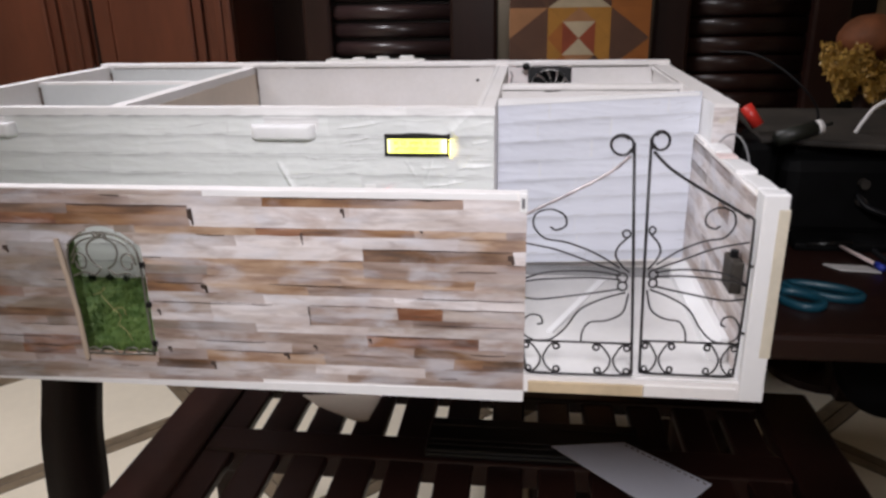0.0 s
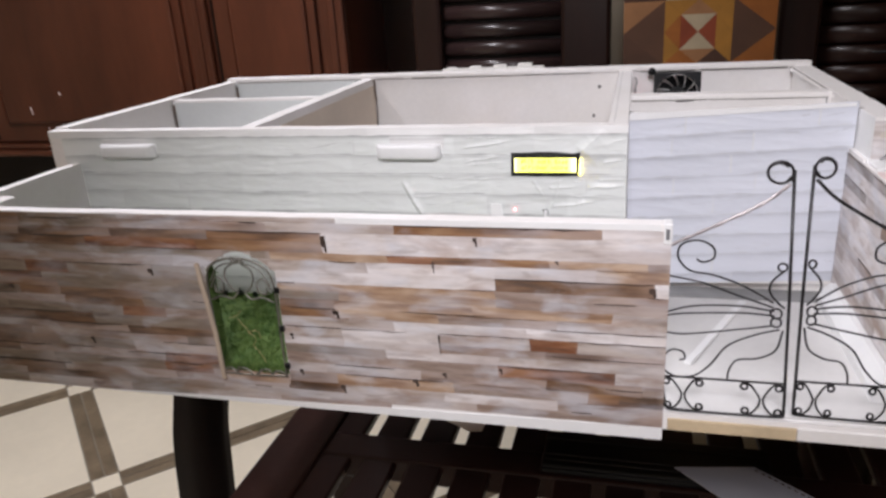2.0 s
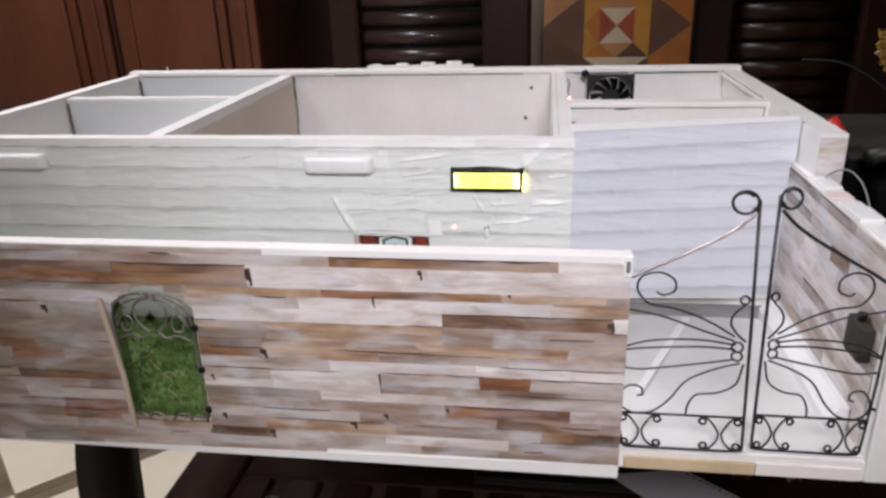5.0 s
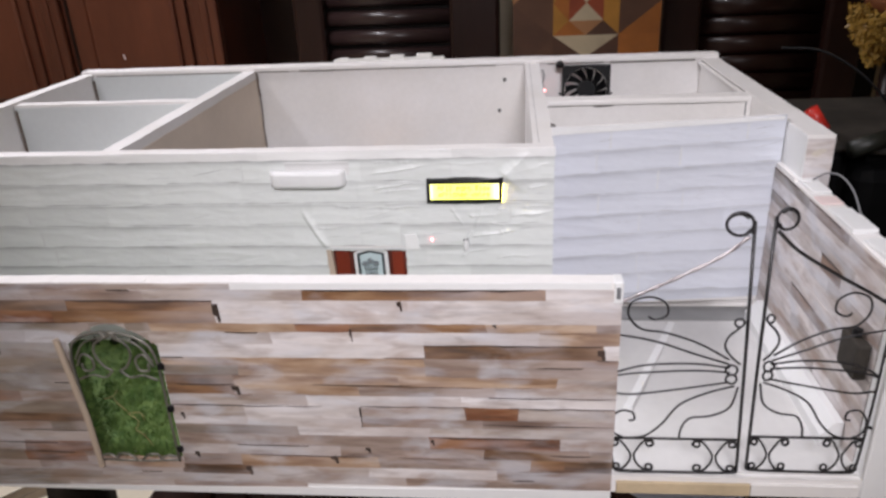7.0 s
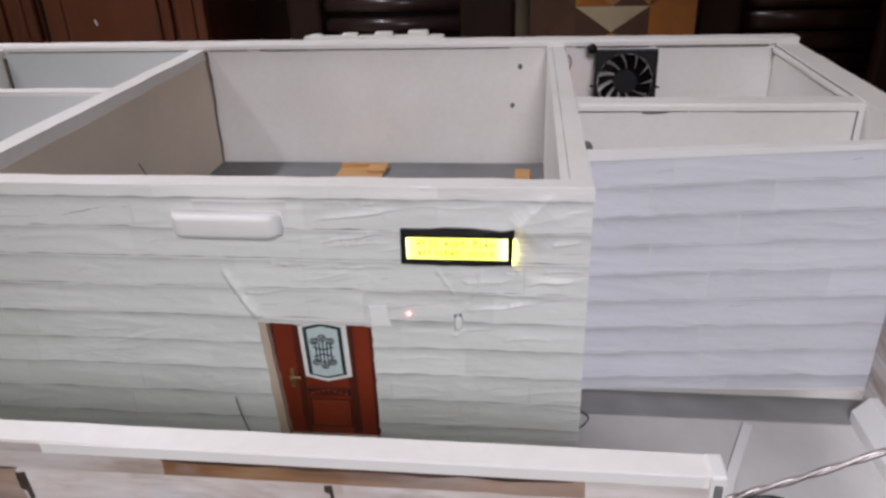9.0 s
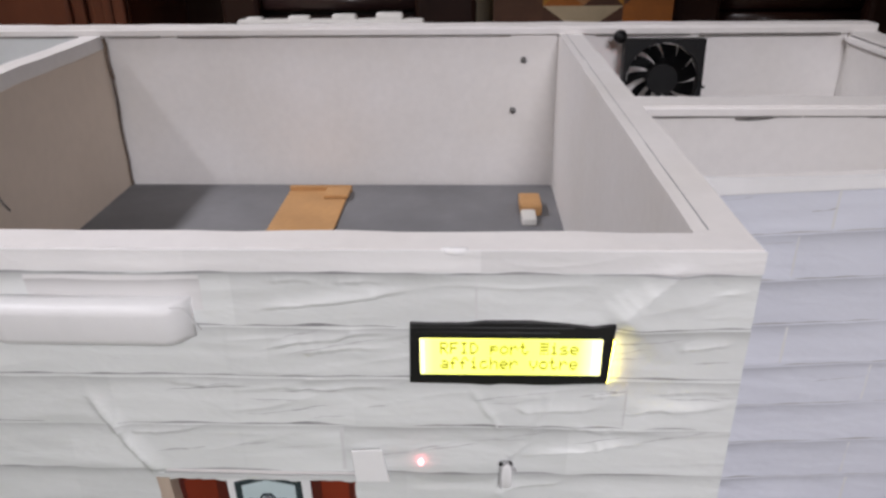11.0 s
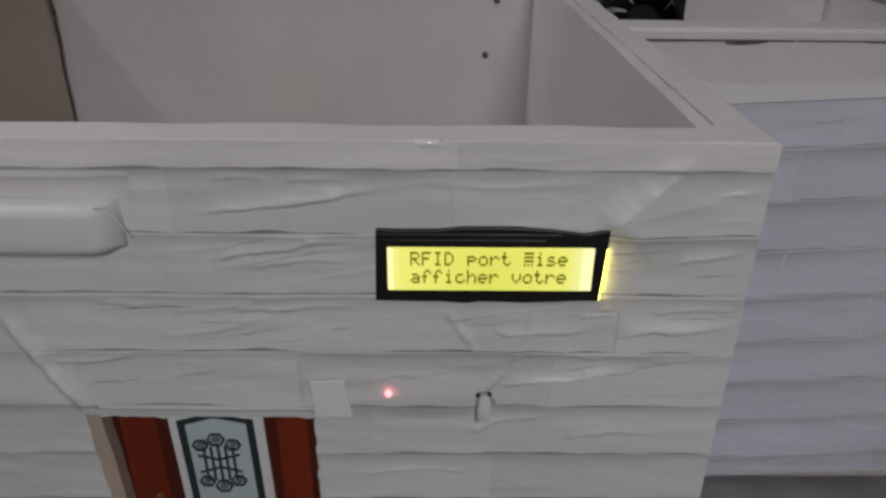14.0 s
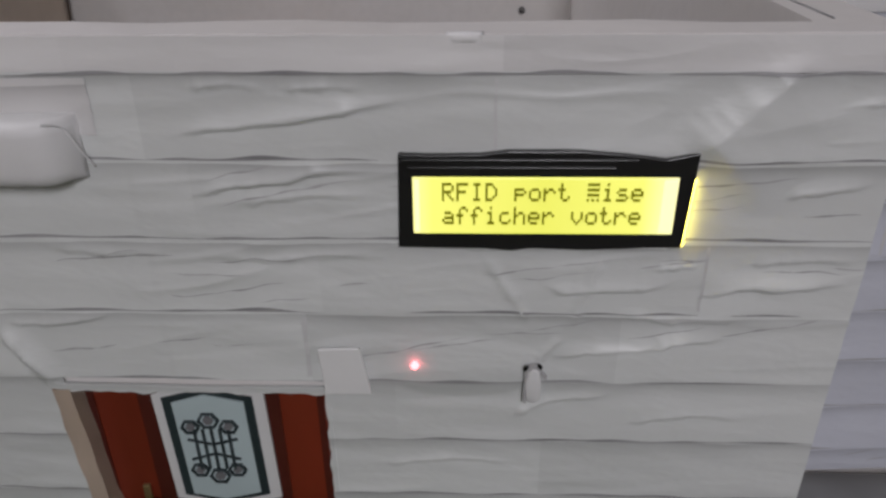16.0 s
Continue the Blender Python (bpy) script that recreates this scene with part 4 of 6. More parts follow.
stain = part("glue_stain", prism_bm([(0.0, 0.0), (0.012, 0.0), (0.008, 0.006), (0.003, 0.010)], 0, 0.0008), SEAM, house, "brown glue stain")
stain.matrix_basis = pose(-0.4095, 0.190, 0.0482, 0, 0, 90)
FROWS = [0.1748, 0.1537, 0.1328, 0.1112, 0.0890, 0.0678, 0.0465, 0.0252, 0.0039, BASE_T]
siding(front, -0.662, 0.0, 0.0, FROWS, PAPER, holes=((DX0, DX1, -0.03, DZ1),), seed=3)
part("folded_paper_edge", box_bm(-0.68, 0.0008, -0.0006, 0.0, 0.1746, TOP - 0.0004, 0.0003), PLAIN, front)
siding(front, -0.662, 0.0006, -0.0002, [TOP - 0.0003, 0.1747], FOLD, seed=12, calm=0.5, printed=False)
panel = part("recessed_panel", prism_bm([(0.0004, -0.014), (0.2204, -0.006), (0.2204, 0.1885), (0.1, 0.1835), (0.0004, 0.1790)], 0.0725, 0.080), FOAM, house, "papered panel set back beside the gate")
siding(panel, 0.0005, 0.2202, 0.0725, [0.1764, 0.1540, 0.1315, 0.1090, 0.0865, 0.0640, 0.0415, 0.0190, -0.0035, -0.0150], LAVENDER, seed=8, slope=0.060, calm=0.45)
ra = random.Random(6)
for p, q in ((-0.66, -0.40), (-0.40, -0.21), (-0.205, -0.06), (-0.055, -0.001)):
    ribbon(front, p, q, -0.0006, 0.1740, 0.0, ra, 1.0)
part("right_wall_paper", box_bm(0.2208, 0.2221, 0.0207, 0.0722, 0.140, 0.1828), PLAIN, house)
part("paper_end", box_bm(0.2225, 0.2458, 0.0208, 0.022, 0.0, 0.1796), STONES[0], house, "stone-printed paper on the wall's end")

# paper flap over the door, and torn edges
part("paper_flap", prism_bm([(-0.2170, 0.0885), (-0.2130, 0.0872), (-0.1700, 0.0866), (-0.1385, 0.0868), (-0.1385, 0.0845), (-0.1720, 0.0848), (-0.2145, 0.0850), (-0.2170, 0.0860)], -0.0017, -0.0004, 0.0003), PAPER, front, "folded white paper flap")
jamb = [(DX0 - 0.0040 + 0.0038 * k / 14 + 0.0013 * noise.noise((k * 0.7, 3, 0)), DZ1 - 0.0970 * k / 14) for k in range(15)]
jamb += [(DX0 + 0.0010 + 0.0052 * k / 14 + 0.0008 * noise.noise((k * 0.8, 9, 0)), DZ1 - 0.0970 * k / 14) for k in range(14, -1, -1)]
part("door_jamb", prism_bm(jamb, -0.0017, 0.0050), JAMB, front, "rough bare wooden jamb")


def torn_edge(x0, z0, x1, z1, wide, y0, y1, seed):
    """A narrow strip of paper along a cut edge, ragged on the side of the hole."""
    n = max(6, int(math.hypot(x1 - x0, z1 - z0) / 0.0018))
    ux, uz = (x1 - x0) / n, (z1 - z0) / n
    lx, lz = -uz / math.hypot(ux, uz), ux / math.hypot(ux, uz)
    inner = [(x0 + ux * k + lx * wide * (0.5 + 0.9 * noise.noise((k * 0.33, seed, 0))), z0 + uz * k + lz * wide * (0.5 + 0.9 * noise.noise((k * 0.33, seed, 0)))) for k in range(n + 1)]
    outer = [(x0 + ux * k - lx * 0.0008, z0 + uz * k - lz * 0.0008) for k in range(n + 1)]
    part("torn_paper_edge", prism_bm(outer + inner[::-1], y0, y1), PAPER, front)


torn_edge(DX1, -0.012, DX1, DZ1, 0.0016, -0.0012, 0.0030, 1)
torn_edge(DX1, DZ1, DX0, DZ1, 0.0014, -0.0014, 0.0030, 5)
torn_edge(-0.0500, 0.1316, -0.0980, 0.1314, 0.0007, -0.0027, -0.0008, 9)


# stone-printed garden wall
GW0, GW1, GY0, GY1, GZ0, GZ1 = -0.655, 0.036, -0.189, -0.177, -0.045, 0.144
OX0, OX1, OZ0, OZ1, OARC = -0.368, -0.298, -0.013, 0.092, 0.018
gardenwall = part("garden_wall", rough_bm(GW0, OX0, GY0, GY1, GZ0, GZ1), FOAM, house, "garden wall covered with stacked-stone printed paper")
part("wall_piece", rough_bm(OX1, GW1, GY0, GY1, GZ0, GZ1), FOAM, gardenwall)
part("wall_piece", box_bm(OX0, OX1, GY0, GY1, GZ0, OZ0), FOAM, gardenwall)
arc = [(OX0 + (OX1 - OX0) * k / 12, OZ1 + OARC * math.sin(math.pi * k / 12)) for k in range(13)]
part("wall_piece", prism_bm([(OX0, GZ1), *arc, (OX1, GZ1)], GY0, GY1), FOAM, gardenwall)
part("sill_strip", box_bm(OX0, OX1, GY0 - 0.0010, GY0 + 0.003, OZ0 - 0.008, OZ0 + 0.0012, 0.0006), STONES[3], gardenwall, "tan strip under the arched gate")
part("reveal_lining", box_bm(OX0 - 0.0002, OX0 + 0.0008, GY0 + 0.001, GY1, OZ0, OZ1), TURF, gardenwall)
part("cap_end", box_bm(0.030, 0.0365, -0.1902, -0.1768, 0.128, 0.1445, 0.001), PLAIN, gardenwall)
part("peg", box_bm(0.0318, 0.0345, -0.1915, -0.1898, 0.1325, 0.1405), GREY, gardenwall)
part("end_border", box_bm(GW0 - 0.0004, GW0 + 0.0045, GY0 - 0.0013, GY0, GZ0 + 0.0006, GZ1 - 0.0005), RAW, gardenwall, "bare pale margin at the wall's end")
part("bottom_border", prism_bm([(-0.50, GZ0 + 0.0004), (GW1 - 0.001, GZ0 + 0.0004), (GW1 - 0.001, -0.0335), (-0.20, -0.0372), (-0.38, -0.0405), (-0.50, GZ0 + 0.0010)], GY0 - 0.0014, GY0), PLAIN, gardenwall, "bare white margin along the wall's foot")
part("top_border", box_bm(-0.235, GW1 - 0.008, GY0 - 0.0006, GY0, 0.1385, GZ1 - 0.0004), PLAIN, gardenwall)
arch_top = [(x, z + 0.0002) for x, z in arc]
part("arch_surround", prism_bm([(OX0, 0.114), *arch_top, (OX1, 0.114)], GY0 - 0.0003, GY0 + 0.0001), STONES[1], gardenwall)
W, G, M, T, O, R, N, D, K = range(9)
STONE_ROWS = []


def course(low, *strips):
    """A row of printed strips, laid from the top down: the row's lower edge, then (right end, colour) of each strip."""
    STONE_ROWS.append((low, strips))


course(0.1300, (-0.56, N), (-0.465, T), (-0.384, M), (-0.30, M), (-0.184, G), (-0.015, O), (0.036, W))
course(0.1215, (-0.564, T), (-0.46, N), (-0.36, N), (-0.249, O), (-0.11, W), (0.036, W))
course(0.1115, (-0.60, N), (-0.49, N), (-0.372, R), (-0.249, O), (-0.13, W), (0.036, W))
course(0.1045, (-0.62, N), (-0.45, G), (-0.30, G), (-0.191, T), (-0.153, R), (-0.055, O), (0.020, T), (0.036, M))
course(0.0945, (-0.60, M), (-0.40, G), (-0.21, W), (-0.10, W), (-0.02, W), (0.036, T))
course(0.0830, (-0.61, N), (-0.566, M), (-0.518, R), (-0.425, M), (-0.31, G), (-0.10, W), (0.026, N), (0.036, W))
course(0.0760, (-0.60, M), (-0.55, R), (-0.43, G), (-0.30, G), (-0.22, T), (-0.10, T), (0.036, M))
course(0.0675, (-0.62, N), (-0.533, O), (-0.40, G), (-0.24, T), (-0.10, T), (0.036, M))
course(0.0590, (-0.58, M), (-0.533, O), (-0.44, N), (-0.36, G), (-0.245, N), (-0.12, T), (-0.007, T), (0.036, G))
course(0.0505, (-0.62, N), (-0.53, M), (-0.44, N), (-0.36, G), (-0.245, O), (-0.15, T), (-0.05, M), (0.036, G))
course(0.0410, (-0.60, M), (-0.50, G), (-0.466, M), (-0.418, R), (-0.30, G), (-0.19, G), (-0.075, W), (0.036, W))
course(0.0300, (-0.62, M), (-0.50, N), (-0.36, T), (-0.24, G), (-0.151, W), (-0.072, G), (-0.034, R), (0.036, G))
course(0.0225, (-0.618, M), (-0.463, W), (-0.36, N), (-0.24, W), (-0.151, W), (-0.06, M), (0.036, M))
course(0.0140, (-0.58, N), (-0.50, M), (-0.40, G), (-0.20, M), (-0.10, W), (0.036, G))
course(0.0035, (-0.55, N), (-0.46, M), (-0.36, W), (-0.26, M), (-0.10, M), (-0.003, R), (0.036, G))
course(-0.0060, (-0.60, N), (-0.50, M), (-0.429, G), (-0.36, R), (-0.26, G), (-0.17, G), (-0.06, M), (0.020, N), (0.036, M))
course(-0.0165, (-0.56, M), (-0.43, M), (-0.378, R), (-0.25, G), (-0.14, T), (-0.025, M), (0.0, O), (0.036, N))
course(-0.0255, (-0.55, N), (-0.42, G), (-0.30, M), (-0.245, N), (-0.15, G), (-0.05, W), (0.036, M))
course(-0.0335, (-0.60, M), (-0.50, N), (-0.37, M), (-0.26, G), (-0.12, G), (0.036, M))
# dark gaps between printed stones: x, upper z, lower z, width
GAPS = ((-0.2480, 0.1275, 0.1120, 0.0050), (-0.1155, 0.1295, 0.1215, 0.0038), (-0.1520, 0.1075, 0.0965, 0.0020), (0.0240, 0.0915, 0.0835, 0.0060),
        (-0.4255, 0.0905, 0.0835, 0.0055), (-0.2440, 0.0580, 0.0500, 0.0065), (-0.1510, 0.0405, 0.0215, 0.0016), (-0.2450, -0.0175, -0.0260, 0.0052),
        (-0.1750, -0.0055, -0.0125, 0.0060), (-0.1480, 0.0030, -0.0020, 0.0042), (-0.5900, 0.0680, 0.0630, 0.0060), (-0.5080, 0.0150, 0.0075, 0.0040),
        (-0.0980, 0.0115, 0.0060, 0.0030), (-0.0500, 0.1115, 0.1085, 0.0030), (-0.2900, 0.0330, 0.0270, 0.0030), (-0.2850, -0.0040, -0.0100, 0.0038))
# dark lines over or under some stones: from x, to x, z, thickness at its thickest
LINES = ((-0.184, -0.020, 0.1382, 0.0013), (-0.100, 0.024, 0.0943, 0.0010), (-0.290, -0.245, 0.0588, 0.0011), (-0.185, -0.110, 0.0600, 0.0010),
         (-0.100, -0.010, 0.0138, 0.0010), (-0.300, -0.180, 0.0405, 0.0008), (-0.130, -0.100, 0.0835, 0.0010), (-0.055, 0.036, 0.0505, 0.0009),
         (-0.040, 0.036, 0.0412, 0.0010), (-0.060, 0.036, 0.0260, 0.0008), (-0.010, 0.020, -0.0010, 0.0015), (-0.150, -0.070, 0.0415, 0.0008),
         (-0.555, -0.470, 0.0300, 0.0014), (-0.470, -0.400, 0.0015, 0.0010), (-0.600, -0.520, 0.0410, 0.0013), (-0.560, -0.480, 0.1212, 0.0013),
         (-0.429, -0.372, -0.0072, 0.0011), (-0.360, -0.249, 0.1297, 0.0012), (-0.640, -0.570, 0.0830, 0.0014), (-0.640, -0.560, 0.0025, 0.0014),
         (-0.160, -0.060, 0.0590, 0.0007), (0.020, 0.036, 0.0830, 0.0010), (-0.520, -0.430, 0.0940, 0.0009), (-0.640, -0.540, -0.0175, 0.0010))


def stone_strips():
    r = random.Random(11)
    top = 0.1385
    for low, strips in STONE_ROWS:
        x = GW0
        lean = 0.0
        for end, k in strips:
            spans = [(x, end)]
            lean, before = (r.uniform(-0.0018, 0.0018) if end < GW1 - 0.001 else 0.0), lean
            half = 1.0 if low < OZ1 else 0.85 if low < OZ1 + 0.006 else 0.38
            cx, hw = (OX0 + OX1) / 2, (OX1 - OX0) / 2 * half + 0.0005
            if top > OZ0 and low < OZ1 + OARC * 0.75:
                spans = [s for s in ((x, min(end, cx - hw)), (max(x, cx + hw), end)) if s[1] - s[0] > 0.001]
            for p, q in spans:
                # uneven lower and upper edges, so that no joint runs dead straight
                n = max(2, int((q - p) / 0.008))
                xs = [p + (q - p) * i / n for i in range(n + 1)]
                ends = (before if p == x else 0.0, lean if q == end else 0.0)
                over = [v + ends[0] * (1 - i / n) + ends[1] * i / n for i, v in enumerate(xs)]
                lower = [(v, low + 0.0007 * noise.noise((v * 45, low * 300, 4))) for v in xs]
                upper = [(v, top + 0.0007 * noise.noise((v * 45, top * 300, 4))) for v in reversed(over)]
                # darker tones at the left end: partly browner print, partly light falloff as colour
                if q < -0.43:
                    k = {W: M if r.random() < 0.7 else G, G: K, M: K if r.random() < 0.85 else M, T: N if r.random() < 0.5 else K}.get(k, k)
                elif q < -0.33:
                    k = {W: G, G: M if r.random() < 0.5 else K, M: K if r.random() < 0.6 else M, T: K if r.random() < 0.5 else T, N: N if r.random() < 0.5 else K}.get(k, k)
                proud = 0.0004 + r.uniform(0, 0.0003)
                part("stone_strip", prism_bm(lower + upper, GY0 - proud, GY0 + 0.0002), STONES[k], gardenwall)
                if k != W and r.random() < 0.55:
                    i0, i1 = sorted((r.randint(0, n), r.randint(0, n)))
                    if i1 - i0 > 1:
                        rim = upper[::-1][i0:i1 + 1]
                        t = r.uniform(0.0005, 0.0011)
                        under = [(v, z - t * (0.35 + 0.65 * math.sin(math.pi * (j + 0.3) / len(rim)))) for j, (v, z) in enumerate(rim)]
                        part("shadow_print", prism_bm(under + rim[::-1], GY0 - 0.0009, GY0 - 0.0002), STONES[N if r.random() < 0.4 else D], gardenwall)
            x = end
        top = low
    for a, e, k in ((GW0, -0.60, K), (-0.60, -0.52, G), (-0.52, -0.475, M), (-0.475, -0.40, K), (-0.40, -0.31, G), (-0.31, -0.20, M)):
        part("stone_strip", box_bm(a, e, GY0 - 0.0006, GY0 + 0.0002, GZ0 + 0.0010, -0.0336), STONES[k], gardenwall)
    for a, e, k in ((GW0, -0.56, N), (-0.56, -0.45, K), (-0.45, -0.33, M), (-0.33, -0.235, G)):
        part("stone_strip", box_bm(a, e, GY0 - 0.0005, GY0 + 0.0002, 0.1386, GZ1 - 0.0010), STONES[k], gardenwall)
    for x, z1, z0, w in GAPS:
        h = z1 - z0
        u = r.uniform(0.40, 0.60)
        pts = [(x + w * 0.15, z0), (x + w * 0.50, z0 + 0.08 * h), (x + w * 0.42, z0 + 0.6 * h), (x + w * 0.35, z1), (x - w * 0.50, z1 - 0.05 * h), (x - w * 0.45, z0 + u * h), (x + w * 0.02, z0 + (u - 0.08) * h)]
        part("dark_gap", prism_bm(pts, GY0 - 0.0011, GY0 - 0.0002), STONES[D], gardenwall)
    for a, b, z, t in LINES:
        n = max(4, int((b - a) / 0.006))
        ph = r.uniform(0, 30)
        lower, upper = [], []
        for i in range(n + 1):
            v = a + (b - a) * i / n
            zz = z + 0.0005 * noise.noise((v * 45, z * 300, 4))
            h = 1.3 * t * max(0.15, 0.55 + 0.9 * noise.noise((ph + i * 0.4, 0, 0))) * min(1.0, 0.2 + i / 3, 0.2 + (n - i) / 3)
            lower.append((v, zz - h))
            upper.append((v, zz))
        part("shadow_print", prism_bm(lower + upper[::-1], GY0 - 0.0010, GY0 - 0.0002), STONES[D if t > 0.00075 else N], gardenwall)


stone_strips()

# low side wall by the gate, with printed stone on its inner face
side = part("side_wall", rough_bm(0.2165, 0.2365, -0.170, 0.0222, BASE_T, 0.140), FOAM, house, "low side wall lined with stone-printed paper")
part("wall_piece", box_bm(0.2165, 0.222, 0.0222, 0.072, BASE_T, 0.143), FOAM, side)
part("end_post", box_bm(0.2165, 0.2365, -0.189, -0.170, TABLE_Z, 0.146, 0.0015), PLAIN, side)
part("raw_edge", box_bm(0.2285, 0.2376, -0.1895, -0.171, 0.006, 0.134, 0.001), RAW, side, "yellowed raw foam edge")
rs = random.Random(21)
SIDE_BANDS = (  # upper z, then (end y, colour) from the panel to the gate
    (0.1385, ((-0.02, K), (-0.10, M), (-0.170, G))), (0.1290, ((0.00, W), (-0.06, W), (-0.170, W))), (0.1165, ((-0.005, K), (-0.05, G), (-0.12, G), (-0.170, W))),
    (0.1065, ((0.01, W), (-0.06, W), (-0.10, N), (-0.170, W))), (0.0930, ((0.02, W), (-0.08, W), (-0.170, G))), (0.0800, ((-0.03, W), (-0.11, W), (-0.170, W))),
    (0.0670, ((0.03, G), (-0.05, W), (-0.170, W))), (0.0550, ((-0.01, G), (-0.09, M), (-0.170, G))), (0.0430, ((0.04, G), (-0.06, W), (-0.170, W))),
    (0.0300, ((-0.02, W), (-0.10, G), (-0.170, G))), (0.0170, ((0.02, G), (-0.08, G), (-0.170, W))), (0.0040, ((-0.04, W), (-0.170, W))))
for i, (z1, spans) in enumerate(SIDE_BANDS):
    z0 = SIDE_BANDS[i + 1][0] if i + 1 < len(SIDE_BANDS) else BASE_T + 0.002
    y = 0.071
    for e, kind in spans:
        part("stone_strip", box_bm(0.2165 - 0.0006 - rs.uniform(0, 0.0004), 0.2167, e, y, z0, z1), STONES[kind], side)
        if kind in (K, N, M):
            part("shadow_print", box_bm(0.2165 - 0.0012, 0.2166, e + (y - e) * rs.uniform(0, 0.4), y, z1 - 0.0010, z1), STONES[D], side)
        y = e
part("tan_smudge", prism_bm([(0.227, 0.1655), (0.2285, 0.1685), (0.2315, 0.1705), (0.236, 0.1708), (0.2395, 0.1695), (0.2385, 0.1675), (0.2355, 0.1662), (0.233, 0.1640), (0.2295, 0.1637)], 0.0204, 0.0209), SMUDGE, house, "tan smudge on the papered wall")
for k in range(7):
    y = -0.165 + k * 0.03 + rs.uniform(-0.006, 0.006)
    part("glue_ridge", box_bm(0.216 + rs.uniform(0, 0.004), 0.236, y, y + rs.uniform(0.018, 0.034), 0.140, 0.1415 + rs.uniform(0, 0.003), 0.001), PINK if k == 4 else PLAIN, side)
part("skirting_strip", prism_bm([(0, 0), (0.016, 0), (0.016, 0.022), (0.010, 0.022), (0, 0.010)], 0, 0.20), PLAIN, side).matrix_basis = pose(0.1990, -0.150, BASE_T + 0.002, 0, 0, 0)
part("floor_strip", box_bm(-0.0035, 0.0035, -0.08, 0.08, 0, 0.003, 0.0008), PLAIN, house, "white strip across the porch floor").matrix_basis = pose(0.092, -0.034, BASE_T + 0.002, 0, 0, -24)


# ---- lawn behind the garden wall ----
def lawn():
    r = random.Random(5)
    bm = bmesh.new()
    box_bm(-0.642, -0.004, -0.176, -0.001, BASE_T, BASE_T + 0.003, 0, bm)
    for i in range(24000):
        x, y = r.uniform(-0.64, -0.006), r.uniform(-0.175, -0.003)
        if i % 2 == 0:
            x = r.uniform(-0.42, -0.24)
        a, l, w = r.uniform(0, 6.28), r.uniform(0.0028, 0.0062) * (0.55 + 1.0 * max(0.0, 0.5 + noise.noise((x * 75, y * 75, 2)))), r.uniform(0.0005, 0.0010)
        dx, dy = math.cos(a), math.sin(a)
        z = BASE_T + 0.002
        lean = r.uniform(0.1, 0.9) * l
        bm.faces.new([bm.verts.new(p) for p in ((x - w * dy, y + w * dx, z), (x + w * dy, y - w * dx, z), (min(-0.003, x + lean * dx), max(-0.1755, min(-0.0025, y + lean * dy)), z + l))])
    for i in range(900):
        x, y = r.uniform(OX0 + 0.001, OX1 - 0.001), r.uniform(GY0 + 0.001, GY1)
        a, l, w = r.uniform(0, 6.28), r.uniform(0.004, 0.008), r.uniform(0.0006, 0.0011)
        dx, dy = math.cos(a), math.sin(a)
        bm.faces.new([bm.verts.new(p) for p in ((x - w * dy, y + w * dx, OZ0), (x + w * dy, y - w * dx, OZ0), (max(OX0 + 0.001, min(OX1 - 0.001, x + 0.4 * l * dx)), max(GY0, y + 0.4 * l * dy), OZ0 + l))])
    for i in range(1100):
        y, z = r.uniform(GY0 + 0.001, GY1), r.uniform(OZ0, OZ1 - 0.004)
        l, w, up = r.uniform(0.002, 0.006), r.uniform(0.0005, 0.0009), r.uniform(-0.003, 0.005)
        bm.faces.new([bm.verts.new(p) for p in ((OX0 + 0.0006, y - w, z), (OX0 + 0.0006, y + w, z), (OX0 + 0.0006 + l, max(GY0, y + r.uniform(-0.003, 0.003)), z + up))])
    ob = solid("lawn", bm, TURF, "green artificial turf strip between garden wall and house", "turf", "stuff")
    return ob


lawn()


# ---- wire gates ----
def scroll(cx, cz, r, turns, a0, sign=1, n=16):
    return [(cx + sign * r * (1 - 0.55 * k / n) * math.cos(radians(a0 + 360 * turns * k / n)), 0, cz + r * (1 - 0.55 * k / n) * math.sin(radians(a0 + 360 * turns * k / n))) for k in range(n + 1)]


GS = 0.000313  # one unit of the gate drawing, about a third of a millimetre


